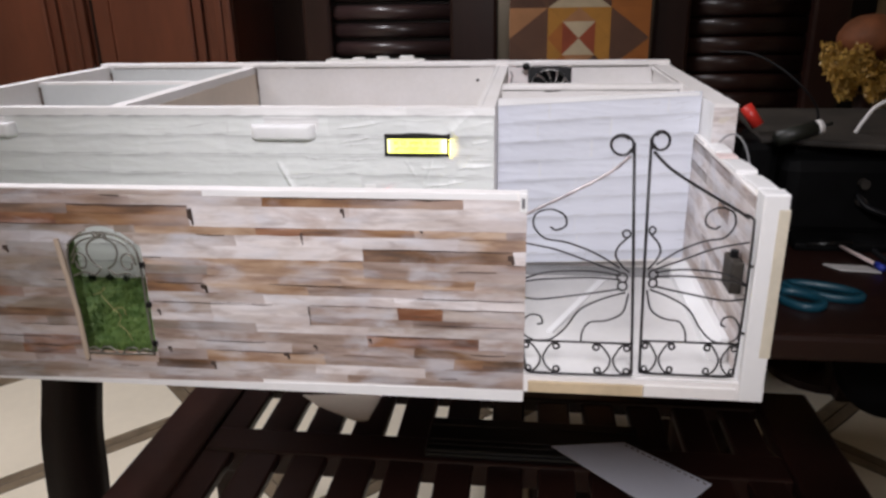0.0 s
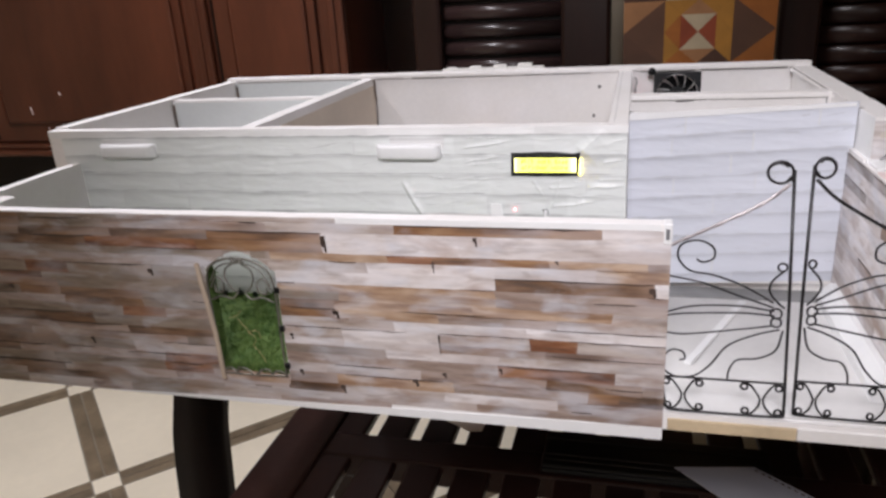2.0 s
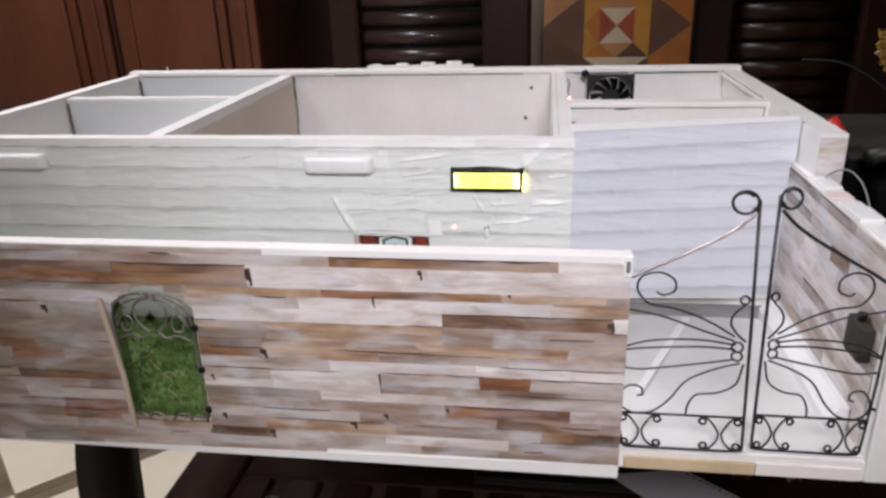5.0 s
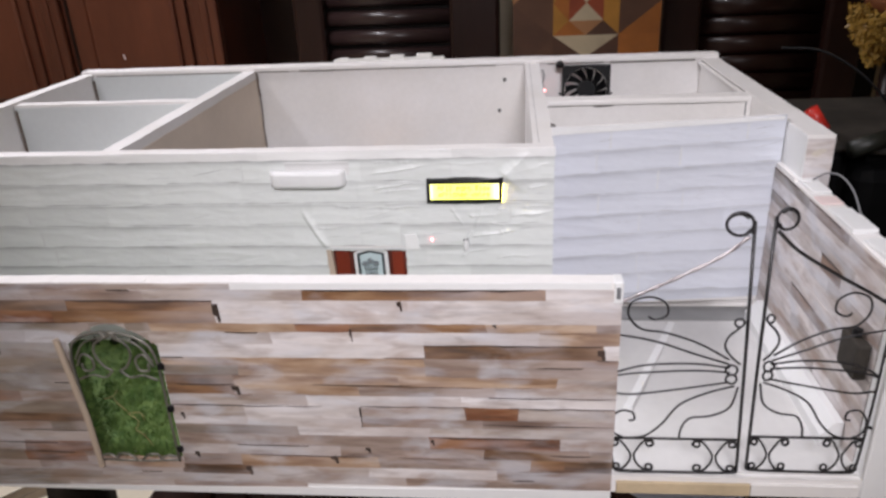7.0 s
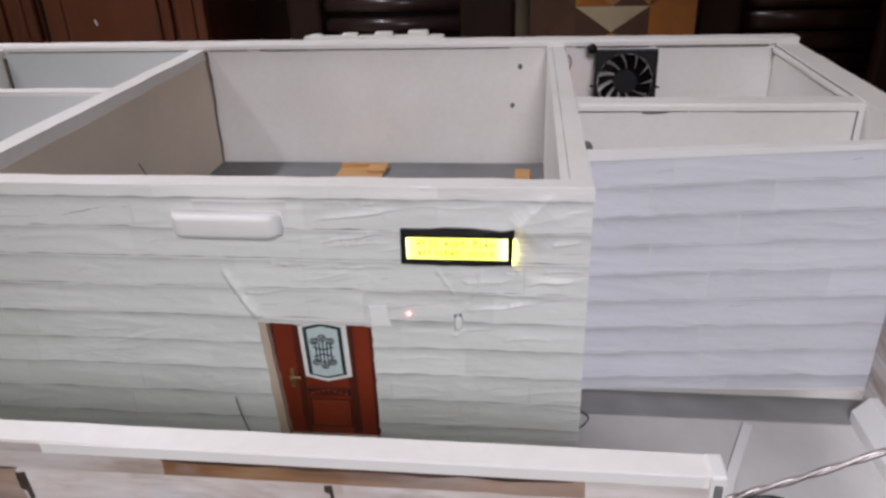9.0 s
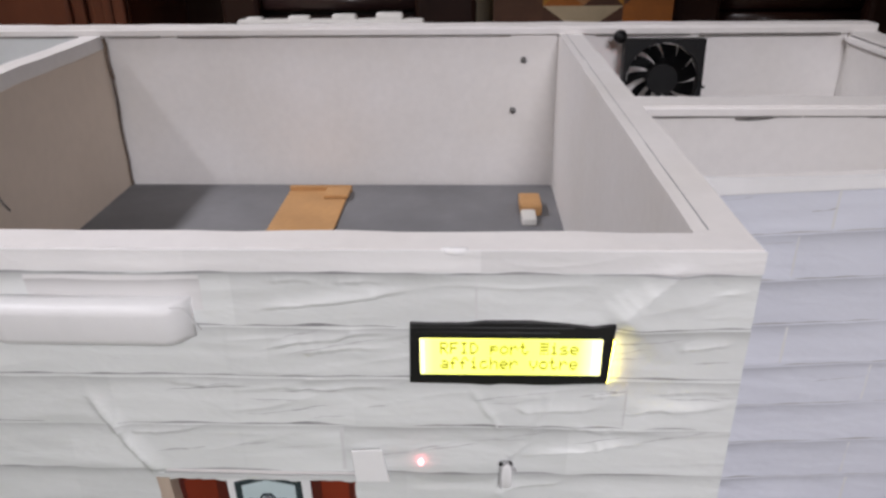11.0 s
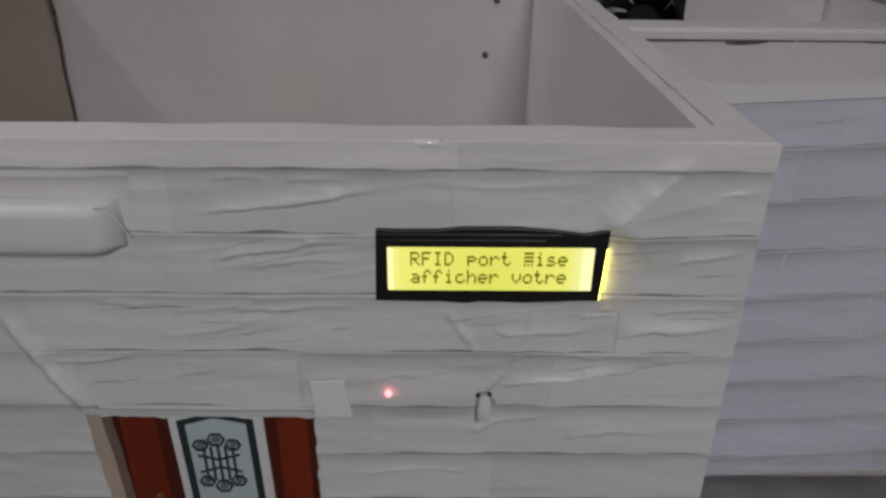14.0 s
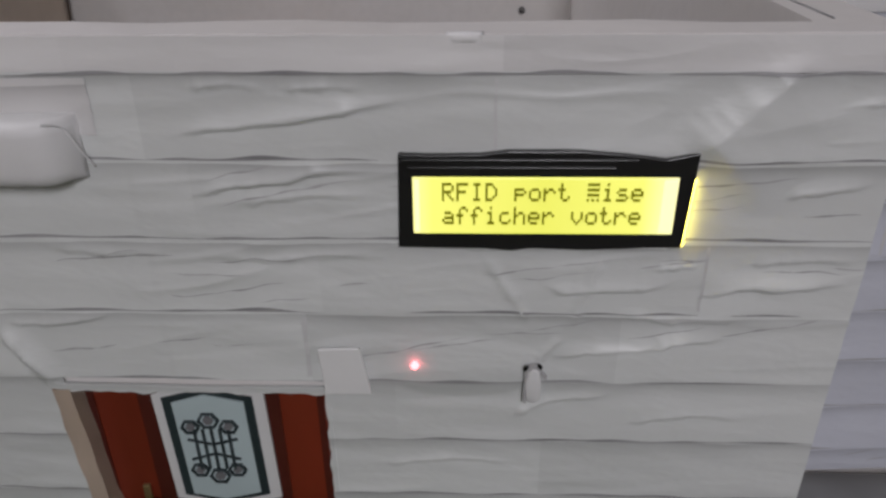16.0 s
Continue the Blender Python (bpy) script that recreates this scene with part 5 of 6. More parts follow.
def gate_leaf(name, label, m, lean, flip, rail=IRON, curl=1.0, wide=1.0):
    g = thing(name, label, "gate", m, "pair of wire gates")

    def P(xc, yc):
        h = (811 - yc) / 639
        return (flip * (345 + 8 * h - xc) * GS * (wide if xc < 340 else 1.0) + lean * h, 0, 0.2 * h)

    def bar(nm, pts, r=0.00095, curve=True):
        q, r = [P(*p) for p in pts], r * 0.88
        part(nm, tube_bm(smooth_line(q, 5) if curve else q, r, 6), rail if nm == "top_rail" else IRON, g, smooth=True)

    bar("stile", [(353, 172), (350, 500), (345, 811)], 0.0014, False)
    bar("outer_stile", [(70, 362), (52, 372), (44, 400), (46, 600), (52, 740), (58, 808), (72, 818), (120, 820)], 0.0012)
    bar("bottom_rail", [(62, 812), (75, 821), (200, 821), (330, 819), (345, 811)], 0.0012)
    bar("lower_rail", [(52, 722), (345, 722)], 0.0012, False)
    if rail is IRON:
        bar("top_rail", [(345, 205), (290, 250), (190, 305), (110, 345), (60, 372)], 0.0014)
    else:  # two thin wires twisted round each other
        line = smooth_line([P(*p) for p in ((345, 205), (290, 250), (190, 305), (110, 345), (60, 372))], 14)
        for turn in (0, math.pi):
            pts = [(p.x, p.y + 0.0006 * math.cos(0.5 * i + turn), p.z + 0.0006 * math.sin(0.5 * i + turn)) for i, p in enumerate(line)]
            part("top_rail", tube_bm(pts, 0.0010, 6), rail, g, "silvery twisted wire", True)
    bar("top_curl", [(351 - 33 * curl + 33 * curl * math.cos(radians(a)), 178 + 31 * curl * math.sin(radians(a))) for a in range(0, 361, 30)] + [(350, 200)], 0.0012)
    bar("top_curl", [(348 - 32 * curl + 30 * curl * math.cos(radians(a)), 180 + 28 * curl * math.sin(radians(a))) for a in range(20, 330, 30)], 0.0009)
    bar("scroll", [(315, 502), (250, 462), (180, 435), (125, 425), (98, 392), (106, 358), (145, 346), (178, 362), (180, 390), (155, 402), (140, 394)])
    bar("ray", [(315, 514), (240, 488), (150, 455), (52, 436)])
    bar("ray", [(318, 524), (240, 514), (140, 518), (80, 534), (48, 552)])
    bar("ray", [(318, 536), (240, 532), (140, 538), (80, 545), (48, 556)])
    bar("ray", [(318, 562), (250, 575), (150, 592), (95, 598), (48, 592)])
    bar("ray", [(330, 572), (270, 592), (210, 625), (170, 680), (130, 715), (85, 722)])
    bar("ray", [(338, 575), (322, 630), (280, 655), (235, 662), (215, 690), (210, 722)])
    bar("corner_scroll", [(85, 722), (58, 705), (54, 672), (75, 645), (103, 648), (108, 668), (95, 672)])
    bar("lyre", [(338, 418), (312, 445), (306, 470), (320, 495), (340, 515)])
    for cx, cy, r in ((334, 409, 10), (322, 530, 13), (322, 554, 12)):
        bar("ring", [(cx + r * math.cos(radians(a)), cy + r * math.sin(radians(a))) for a in range(0, 361, 40)])
    for cx in (102, 292):
        for s in (-1, 1):
            bar("c_scroll", [(cx + s * 38, 745), (cx + s * 50, 738), (cx + s * 42, 726), (cx + s * 26, 732), (cx + s * 8, 760), (cx + s * 4, 775), (cx + s * 10, 796), (cx + s * 28, 815), (cx + s * 46, 812), (cx + s * 44, 800), (cx + s * 36, 798)], 0.001)
    for cx in (102, 292):
        for px, py in ((cx - 41, 737), (cx + 41, 737), (cx - 39, 806), (cx + 39, 806)):
            bar("scroll_ring", [(px + 8 * math.cos(radians(a)), py + 8 * math.sin(radians(a))) for a in range(0, 361, 45)], 0.001)
    for yc in (500, 690):
        bar("hinge_pin", [(46, yc), (30, yc + 2)], 0.0016, False)
    return g


gate_leaf("wire_gate", "black bent-wire gate leaf with scrolls beside the garden wall", pose(0.128, -0.1835, -0.0155), -0.011, -1, SILVW, 0.82)
gate_leaf("wire_gate", "black bent-wire gate leaf with scrolls beside the end post", pose(0.1345, -0.1838, -0.0120), -0.005, 1, IRON, 0.75, 0.855)


def arch_gate():
    g = thing("arched_wire_gate", "small aged-silver wire gate set in the arched garden wall opening", "gate", pose((OX0 + OX1) / 2, -0.1915, -0.0225))
    w, h, a = 0.033, 0.112, 0.018
    bar = lambda nm, pts, r=0.0009: part(nm, tube_bm(smooth_line([(x, 0, z) for x, z in pts], 5), r * 0.95, 6), SILVER, g, smooth=True)
    bar("frame", [(-w, 0.010), (-w, 0.05), (-w, h - 0.006), (-w * 0.7, h + a * 0.55), (0, h + a * 0.85), (w * 0.7, h + a * 0.5), (w, h - 0.008), (w, 0.05), (w, 0.010)], 0.0012)
    bar("frame", [(-w + 0.003, h - 0.008), (-w * 0.6, h + a * 0.35), (0, h + a * 0.6), (w * 0.6, h + a * 0.3), (w - 0.003, h - 0.01)], 0.0008)
    bar("bottom_rail", [(-w, 0.010), (0, 0.0095), (w, 0.011)], 0.0010)
    for s in (-1, 1):
        bar("scroll", [(x * s, z) for x, z in ((0.004, 0.122), (0.012, 0.117), (0.014, 0.108), (0.009, 0.098), (0.003, 0.094))], 0.001)
        bar("scroll", [(x * s, z) for x, z in ((0.030, 0.098), (0.024, 0.108), (0.017, 0.104), (0.018, 0.095), (0.025, 0.094), (0.026, 0.100))], 0.001)
        bar("scroll", [(x * s, z) for x, z in ((0.003, 0.094), (0.010, 0.088), (0.020, 0.090), (0.031, 0.086))], 0.0009)
        bar("bottom_scroll", [(x * s, z) for x, z in ((0.002, 0.010), (0.008, 0.0155), (0.016, 0.016), (0.018, 0.012), (0.024, 0.0155), (0.031, 0.014))], 0.0008)
    bar("flower", [(-0.006, 0.128), (-0.002, 0.123), (0.003, 0.127), (0.006, 0.121)], 0.0018)
    for pts in (((-0.008, 0.068), (-0.006, 0.064), (0.000, 0.057)), ((0.000, 0.055), (0.007, 0.048), (0.003, 0.040)), ((0.000, 0.055), (0.010, 0.056), (0.012, 0.049)), ((0.003, 0.040), (0.010, 0.033), (0.014, 0.024)), ((-0.016, 0.068), (-0.008, 0.071), (-0.004, 0.076))):
        part("thin_ornament", tube_bm(smooth_line([(x, 0, z) for x, z in pts], 5), 0.0003, 5), BRASS, g, smooth=True)
    for z in (0.098, 0.060, 0.022):
        part("hinge", box_bm(w, w + 0.0045, -0.0015, 0.0015, z - 0.0025, z + 0.0025, 0.0006), PLASTIC, g)


arch_gate()
solid("wooden_stick", tube_bm([(-0.3655, -0.1925, -0.0185), (-0.3665, -0.1925, 0.03), (-0.3735, -0.1925, 0.0985)], 0.0023, 8), STICK, "thin pale wooden stick glued beside the arched gate", "stick")


# ---- front door ----
def front_door():
    d = thing("front_door", "red-brown panelled model door with a pale ornamental glass pane", "door", pose(DX0, 0.0045, -0.0125))
    w, h = DX1 - DX0, DZ1 + 0.0125
    part("slab", box_bm(0, w, 0, 0.005, 0, h), DOORM, d)
    for x0, x1 in ((0.0015, 0.0035), (0.0165, 0.0215), (0.0525, 0.0585), (0.0695, 0.0715)):
        part("stile_groove", box_bm(x0, x1, -0.0004, 0.0003, 0.001, h - 0.001), DOORD, d)
    part("bottom_panel", box_bm(0.0235, 0.0515, -0.0008, 0.0003, 0.008, 0.030, 0.0008), DOORM, d)
    part("panel_groove", prism_bm([(0.022, 0.0065), (0.053, 0.0065), (0.053, 0.0315), (0.022, 0.0315)], -0.0003, 0.0002), DOORD, d)
    part("carving", box_bm(0.022, 0.053, -0.0010, 0.0003, 0.0345, 0.0415, 0.001), DOORD, d)
    for k in range(7):
        bm = bmesh.new()
        bmesh.ops.create_icosphere(bm, subdivisions=2, radius=1, matrix=Matrix.Translation((0.0255 + 0.004 * k, -0.0010, 0.0395 - 0.0010 * abs(k - 3))) @ Matrix.Diagonal((0.0014, 0.0008, 0.0010, 1)))
        part("bead", bm, DOORM, d, smooth=True)
    surround = part("glass_frame", prism_bm([(0.0215, 0.048), (0.0300, 0.0455), (0.0375, 0.0435), (0.0450, 0.0455), (0.0550, 0.048), (0.0550, 0.092), (0.0450, 0.0955), (0.0375, 0.0970), (0.0300, 0.0955), (0.0215, 0.092)], -0.0014, 0.0003), PLAIN, d, "white frame of the pane")
    part("dark_edge", prism_bm([(0.0245, 0.0500), (0.0375, 0.0465), (0.0515, 0.0500), (0.0515, 0.0910), (0.0375, 0.0945), (0.0245, 0.0910)], -0.0019, -0.0012), INK, surround)
    part("pane", prism_bm([(0.0275, 0.0510), (0.0375, 0.0485), (0.0490, 0.0515), (0.0490, 0.0895), (0.0375, 0.0925), (0.0275, 0.0895)], -0.0024, -0.0016), GLASSP, surround, "pale blue pane with a dark lattice ornament")
    turn = Matrix.Translation((0.0385, 0, 0.0745)) @ Matrix.Rotation(radians(-1.5), 4, "Y") @ Matrix.Diagonal((0.99, 1, 0.93, 1)) @ Matrix.Translation((-0.0385, 0, -0.0725))
    surround.matrix_basis = turn
    yo = -0.0027
    for k in range(5):
        x = 0.0322 + k * 0.0026
        part("ornament", tube_bm([(x, yo, 0.0625), (x + 0.0003, yo, 0.0790)], 0.00055, 5), INK, surround)
    for cz, up in ((0.0618, -1), (0.0800, 1)):
        for cx, dz, rr in ((0.0316, 0, 0.0026), (0.0374, 0.0026, 0.0030), (0.0432, 0, 0.0026)):
            ring = [(p[0], yo, p[2]) for p in circle(cx, cz + dz * up, rr, n=6)]
            part("ornament", tube_bm(ring, 0.00055, 5), INK, surround)
            part("ornament_fill", prism_bm([(p[0], p[2]) for p in circle(cx, cz + dz * up, rr * 0.6, n=6)][:-1], yo - 0.0002, yo + 0.0004), GREY, surround)
    part("ornament", tube_bm([(0.0300, yo, 0.0665), (0.0374, yo, 0.0690), (0.0450, yo, 0.0665)], 0.0005, 5), INK, surround)
    part("ornament", tube_bm([(0.0300, yo, 0.0750), (0.0374, yo, 0.0728), (0.0450, yo, 0.0750)], 0.0005, 5), INK, surround)
    part("handle", tube_bm(smooth_line([(0.0125, -0.0005, 0.0435), (0.0125, -0.0035, 0.0495), (0.0125, -0.0035, 0.0515), (0.0195, -0.0040, 0.0510)], 4), 0.0010, 6), BRASS, d, "small brass handle", True)
    part("handle_plate", box_bm(0.0113, 0.0137, -0.0012, 0.0002, 0.0410, 0.0560, 0.0005), BRASS, d)


front_door()
part("door_sill", prism_bm([(DX0 + 0.004, BASE_T + 0.003), (DX1 - 0.004, BASE_T + 0.003), (DX1 - 0.004, BASE_T + 0.0072), (DX0 + 0.004, BASE_T + 0.0068)], -0.0015, 0.009), CREAM, front, "cream card strip under the door")
solid("dry_twig", tube_bm(smooth_line([(-0.2375, -0.010, 0.028), (-0.2360, -0.010, 0.015), (-0.2310, -0.010, -0.006), (-0.2295, -0.010, BASE_T + 0.003)], 5), 0.0004, 5), PLASTIC, "thin dark dry twig standing in the turf", "twig")
solid("loose_wire", tube_bm(smooth_line([(0.003, 0.040, -0.010), (0.010, 0.036, -0.013), (0.006, 0.030, -0.016), (0.002, 0.028, BASE_T + 0.0028)], 5), 0.0005, 5), PLASTIC, "thin dark wire end lying on the porch floor", "wire")
rw2 = random.Random(31)
for wx, wh in ((-0.1415, 0.016), (-0.127, 0.011), (-0.205, 0.010), (-0.492, 0.008), (-0.470, 0.010), (-0.449, 0.011), (-0.428, 0.008)):
    bm = bmesh.new()
    for i in range(26):
        a, l = rw2.uniform(0, 6.28), wh * rw2.uniform(0.5, 1.0)
        p = Vector((wx + rw2.uniform(-0.003, 0.003), -0.010 + rw2.uniform(-0.003, 0.002), BASE_T + 0.003))
        d = Vector((0.35 * math.cos(a), 0.25 * math.sin(a), 1)) * l
        e = Vector((math.sin(a), -math.cos(a), 0)) * 0.0008
        bm.faces.new([bm.verts.new(q) for q in (p - e, p + e, p + d * 0.7 + e * 1.5, p + d)])
    solid("weed_tuft", bm, WEED, "dark green tuft of artificial weed at the wall's foot", "plant", group="weed tufts")


# ---- display ----
DOTS = {
    "R": "####. #...# #...# ####. #.#.. #..#. #...#",
    "F": "##### #.... #.... ####. #.... #.... #....",
    "I": ".###. ..#.. ..#.. ..#.. ..#.. ..#.. .###.",
    "D": "###.. #..#. #...# #...# #...# #..#. ###..",
    "p": "..... ..... ####. #...# ####. #.... #....",
    "o": "..... ..... .###. #...# #...# #...# .###.",
    "r": "..... ..... #.##. ##..# #.... #.... #....",
    "t": ".#... .#... ###.. .#... .#... .#..# ..##.",
    "=": "##### ..... ##### ..... ##### ..... #.#.#",
    "i": "..#.. ..... .##.. ..#.. ..#.. ..#.. .###.",
    "s": "..... ..... .###. #.... .###. ....# ####.",
    "e": "..... ..... .###. #...# ##### #.... .###.",
    "a": "..... ..... .###. ....# .#### #...# .####",
    "f": "..##. .#..# .#... ###.. .#... .#... .#...",
    "c": "..... ..... .###. #.... #.... #...# .###.",
    "h": "#.... #.... #.##. ##..# #...# #...# #...#",
    "v": "..... ..... #...# #...# #...# .#.#. ..#..",
}


def display():
    x0, x1, z0, z1 = -0.1160, -0.0455, 0.1318, 0.1560
    d = thing("lcd_display", "character display with a lit yellow-green screen in a black bezel", "display")
    ax0, ax1, az0, az1 = -0.1122, -0.0496, 0.1357, 0.1505
    outline = [(x0, z0), (-0.095, z0 - 0.0003), (-0.088, z0 - 0.0009), (-0.084, z0 - 0.0002), (-0.070, z0 - 0.0006), (-0.055, z0), (x1 - 0.0012, z0 + 0.0002), (x1, z1 + 0.0004),
               (-0.053, z1 - 0.0012), (-0.062, z1), (-0.073, z1 + 0.0008), (-0.090, z1 + 0.0008), (-0.096, z1), (-0.108, z1 - 0.0002), (x0 + 0.0006, z1)]
    part("bezel", prism_bm(outline, -0.0030, -0.0004, 0.0003), BEZEL, d, "glossy black bezel")
    part("bezel_ridge", box_bm(ax0 - 0.001, ax1 - 0.015, -0.0036, -0.0028, 0.1526, 0.1531, 0.0002), BEZEL, d)
    part("bezel_ridge", box_bm(x0 + 0.001, ax1 - 0.010, -0.0036, -0.0028, 0.1545, 0.1550, 0.0002), BEZEL, d)
    s = part("screen", box_bm(ax0, ax1, -0.0034, -0.0026, az0, az1, 0.0004), LCD, d, "glowing yellow-green screen")
    part("hot_edge", box_bm(ax1 - 0.0035, ax1 - 0.0004, -0.0036, -0.0030, az0 + 0.0006, az1 - 0.0006, 0.0002), LCDHOT, s)
    part("hot_edge", box_bm(ax0 + 0.0004, ax0 + 0.0016, -0.0036, -0.0030, az0 + 0.0006, az1 - 0.0006, 0.0002), LCDHOT, s)
    part("backlight_gap", prism_bm([(x1 - 0.0018, z0 + 0.0006), (x1 - 0.00108, z0 + 0.0006), (x1 - 0.00020, z1 - 0.0060), (x1 - 0.0010, z1 - 0.0060)], -0.0029, -0.0018), GLOWP, d, "backlight shining past the bezel")
    # characters of five by seven square dots
    pitch, left, dot, tall = 0.00343, -0.1052, 0.00057, 0.00066
    for row, text in ((0.1492, "RFID port =ise"), (0.1431, "afficher votre")):
        for i, ch in enumerate(text):
            if ch == " ":
                continue
            bm, corners = bmesh.new(), {}

            def corner(j, k):
                if (j, k) not in corners:
                    corners[j, k] = bm.verts.new((left + i * pitch + j * dot, -0.0038, row - k * tall))
                return corners[j, k]

            for k, bits in enumerate(DOTS[ch].split()):
                for j in range(5):
                    if bits[j] == "#":
                        bm.faces.new((corner(j, k), corner(j, k + 1), corner(j + 1, k + 1), corner(j + 1, k)))
            back = bmesh.ops.extrude_face_region(bm, geom=bm.faces[:])
            bmesh.ops.translate(bm, vec=(0, 0.0005, 0), verts=[v for v in back["geom"] if isinstance(v, bmesh.types.BMVert)])
            bmesh.ops.recalc_face_normals(bm, faces=bm.faces[:])
            part("glyph", bm, GLYPH, s)
    return d


display()


# ---- small things on the house ----
def foam_bar(name, label, x0, x1, z0, z1, depth):
    pts = []
    r = depth
    for k in range(7):
        a = radians(180 + 15 * k)
        pts.append((x0 + r + r * math.cos(a), -0.001 + r * math.sin(a)))
    for k in range(7):
        a = radians(270 + 15 * k)
        pts.append((x1 - r + r * math.cos(a), -0.001 + r * math.sin(a)))
    bm = slab_bm(pts, z0, z1, 0)
    bmesh.ops.bevel(bm, geom=[e for e in bm.edges if abs(e.verts[0].co.z - e.verts[1].co.z) < 1e-5 and max(v.co.y for v in e.verts) < -0.0012], offset=0.0036, segments=4, affect="EDGES", profile=0.5)
    for v in bm.verts:
        v.co += 0.0007 * noise.noise_vector(v.co * 55)
    bar = thing(name, label, "foam bar", group="foam bars")
    part("body", bm, PLAIN, bar, smooth=True)
    twist = smooth_line([(x1 - 0.0045, -0.0085, z1 - 0.0006), (x1 - 0.0012, -0.0060, z1 - 0.0020), (x1 + 0.0005, -0.0040, (z0 + z1) / 2), (x1 + 0.0022, -0.0020, z0 + 0.0030)], 5)
    part("paper_twist", tube_bm(twist, 0.0005, 6, taper=lambda u: 1 - 0.5 * u), PLAIN, bar, "thin twisted paper strip", True)
    return bar


foam_bar("foam_bar", "white rounded foam bar glued under the wall's top edge", -0.607, -0.533, 0.1515, 0.1675, 0.0095)
foam_bar("foam_bar", "white rounded foam bar glued beside the display", -0.261, -0.190, 0.1495, 0.1655, 0.0095)


def paper_patch(x0, x1, z0, z1):
    """A thin sheet following the wrinkles of the paper it is glued to."""
    bm = bmesh.new()
    nx, nz = 30, 10
    g = [[bm.verts.new((x0 + (x1 - x0) * i / nx + 0.0006 * noise.noise((i * 0.3, k * 0.5, x0)), -0.0007 - crumple(x0 + (x1 - x0) * i / nx, z0 + (z1 - z0) * k / nz), z0 + (z1 - z0) * k / nz)) for i in range(nx + 1)] for k in range(nz + 1)]
    for lo, hi in zip(g, g[1:]):
        for i in range(nx):
            bm.faces.new((lo[i], lo[i + 1], hi[i + 1], hi[i]))
    return solid("paper_tab", bm, FOLD, "white paper tab holding a foam bar", "paper", group="paper tabs", smooth=True)


for x0, x1 in ((-0.604, -0.545), (-0.246, -0.186)):
    paper_patch(x0, x1, 0.1600, 0.1735)
led = thing("indicator_led", "small glowing red indicator lamp in the paper wall", "lamp")
bm = bmesh.new()
bmesh.ops.create_uvsphere(bm, u_segments=12, v_segments=8, radius=0.0011, matrix=Matrix.Translation((-0.1130, -0.0030, 0.0957)))
part("bulb", bm, LEDM, led, smooth=True)
sens = thing("sensor_cap", "white oval sensor cap in a dark torn slot of the paper", "sensor")
cap_line = [(-0.0826, 0.0850), (-0.0814, 0.0840), (-0.0798, 0.0842), (-0.0787, 0.0853), (-0.0786, 0.0905), (-0.0792, 0.0944), (-0.0808, 0.0955), (-0.0824, 0.0943), (-0.0830, 0.0897)]
part("cap", prism_bm(cap_line, -0.0040, -0.0015, 0.0005), PLAIN, sens, smooth=True)
slot_line = [(-0.0836, 0.0842), (-0.0826, 0.0836), (-0.0829, 0.0890), (-0.0823, 0.0941), (-0.0812, 0.0954), (-0.0808, 0.0957), (-0.0803, 0.0955), (-0.0793, 0.0944),
             (-0.0784, 0.0922), (-0.0770, 0.0920), (-0.0785, 0.0938), (-0.0788, 0.0957), (-0.0800, 0.0963), (-0.0820, 0.0961), (-0.0832, 0.0948), (-0.0834, 0.0890)]
part("slot", prism_bm(slot_line, -0.0036, -0.0020), GRAIN, sens, "dark torn edge of the paper")
for sx, zz, tilt in ((-0.0830, 0.0956, 25), (-0.0793, 0.0962, -30)):
    bm = bmesh.new()
    bmesh.ops.create_uvsphere(bm, u_segments=8, v_segments=6, radius=1, matrix=Matrix.Translation((sx, -0.0035, zz)) @ Matrix.Rotation(radians(tilt), 4, "Y") @ Matrix.Diagonal((0.0006, 0.0005, 0.0011, 1)))
    part("slot_end", bm, BEZEL, sens, smooth=True)
solid("paper_square", prism_bm([(-0.1390, 0.1010), (-0.1275, 0.1015), (-0.1250, 0.0862), (-0.1378, 0.0860)], -0.0036, -0.0027, 0.0003), BRIGHT, "small white paper square taped over the door corner", "paper")
part("tape_fold", tube_bm(smooth_line([(-0.1040, 0.0006, TOP - 0.0012), (-0.1000, 0.0000, TOP - 0.0010), (-0.0960, 0.0006, TOP - 0.0012)], 4), 0.0014, 12), GLINT, front, "shiny fold of clear tape", True)
part("tape_edge", tube_bm([(-0.0135, 0.016, TOP + 0.0001), (-0.0135, 0.42, TOP + 0.0001)], 0.00025, 5), SHADE, house)
part("panel_top_border", prism_bm([(0.0006, 0.1738), (0.2180, 0.1852), (0.2180, 0.1883), (0.1, 0.1842), (0.05, 0.1824), (0.02, 0.1818), (0.0006, 0.1822)], 0.0705, 0.0722), PLAIN, panel, "white folded paper border")


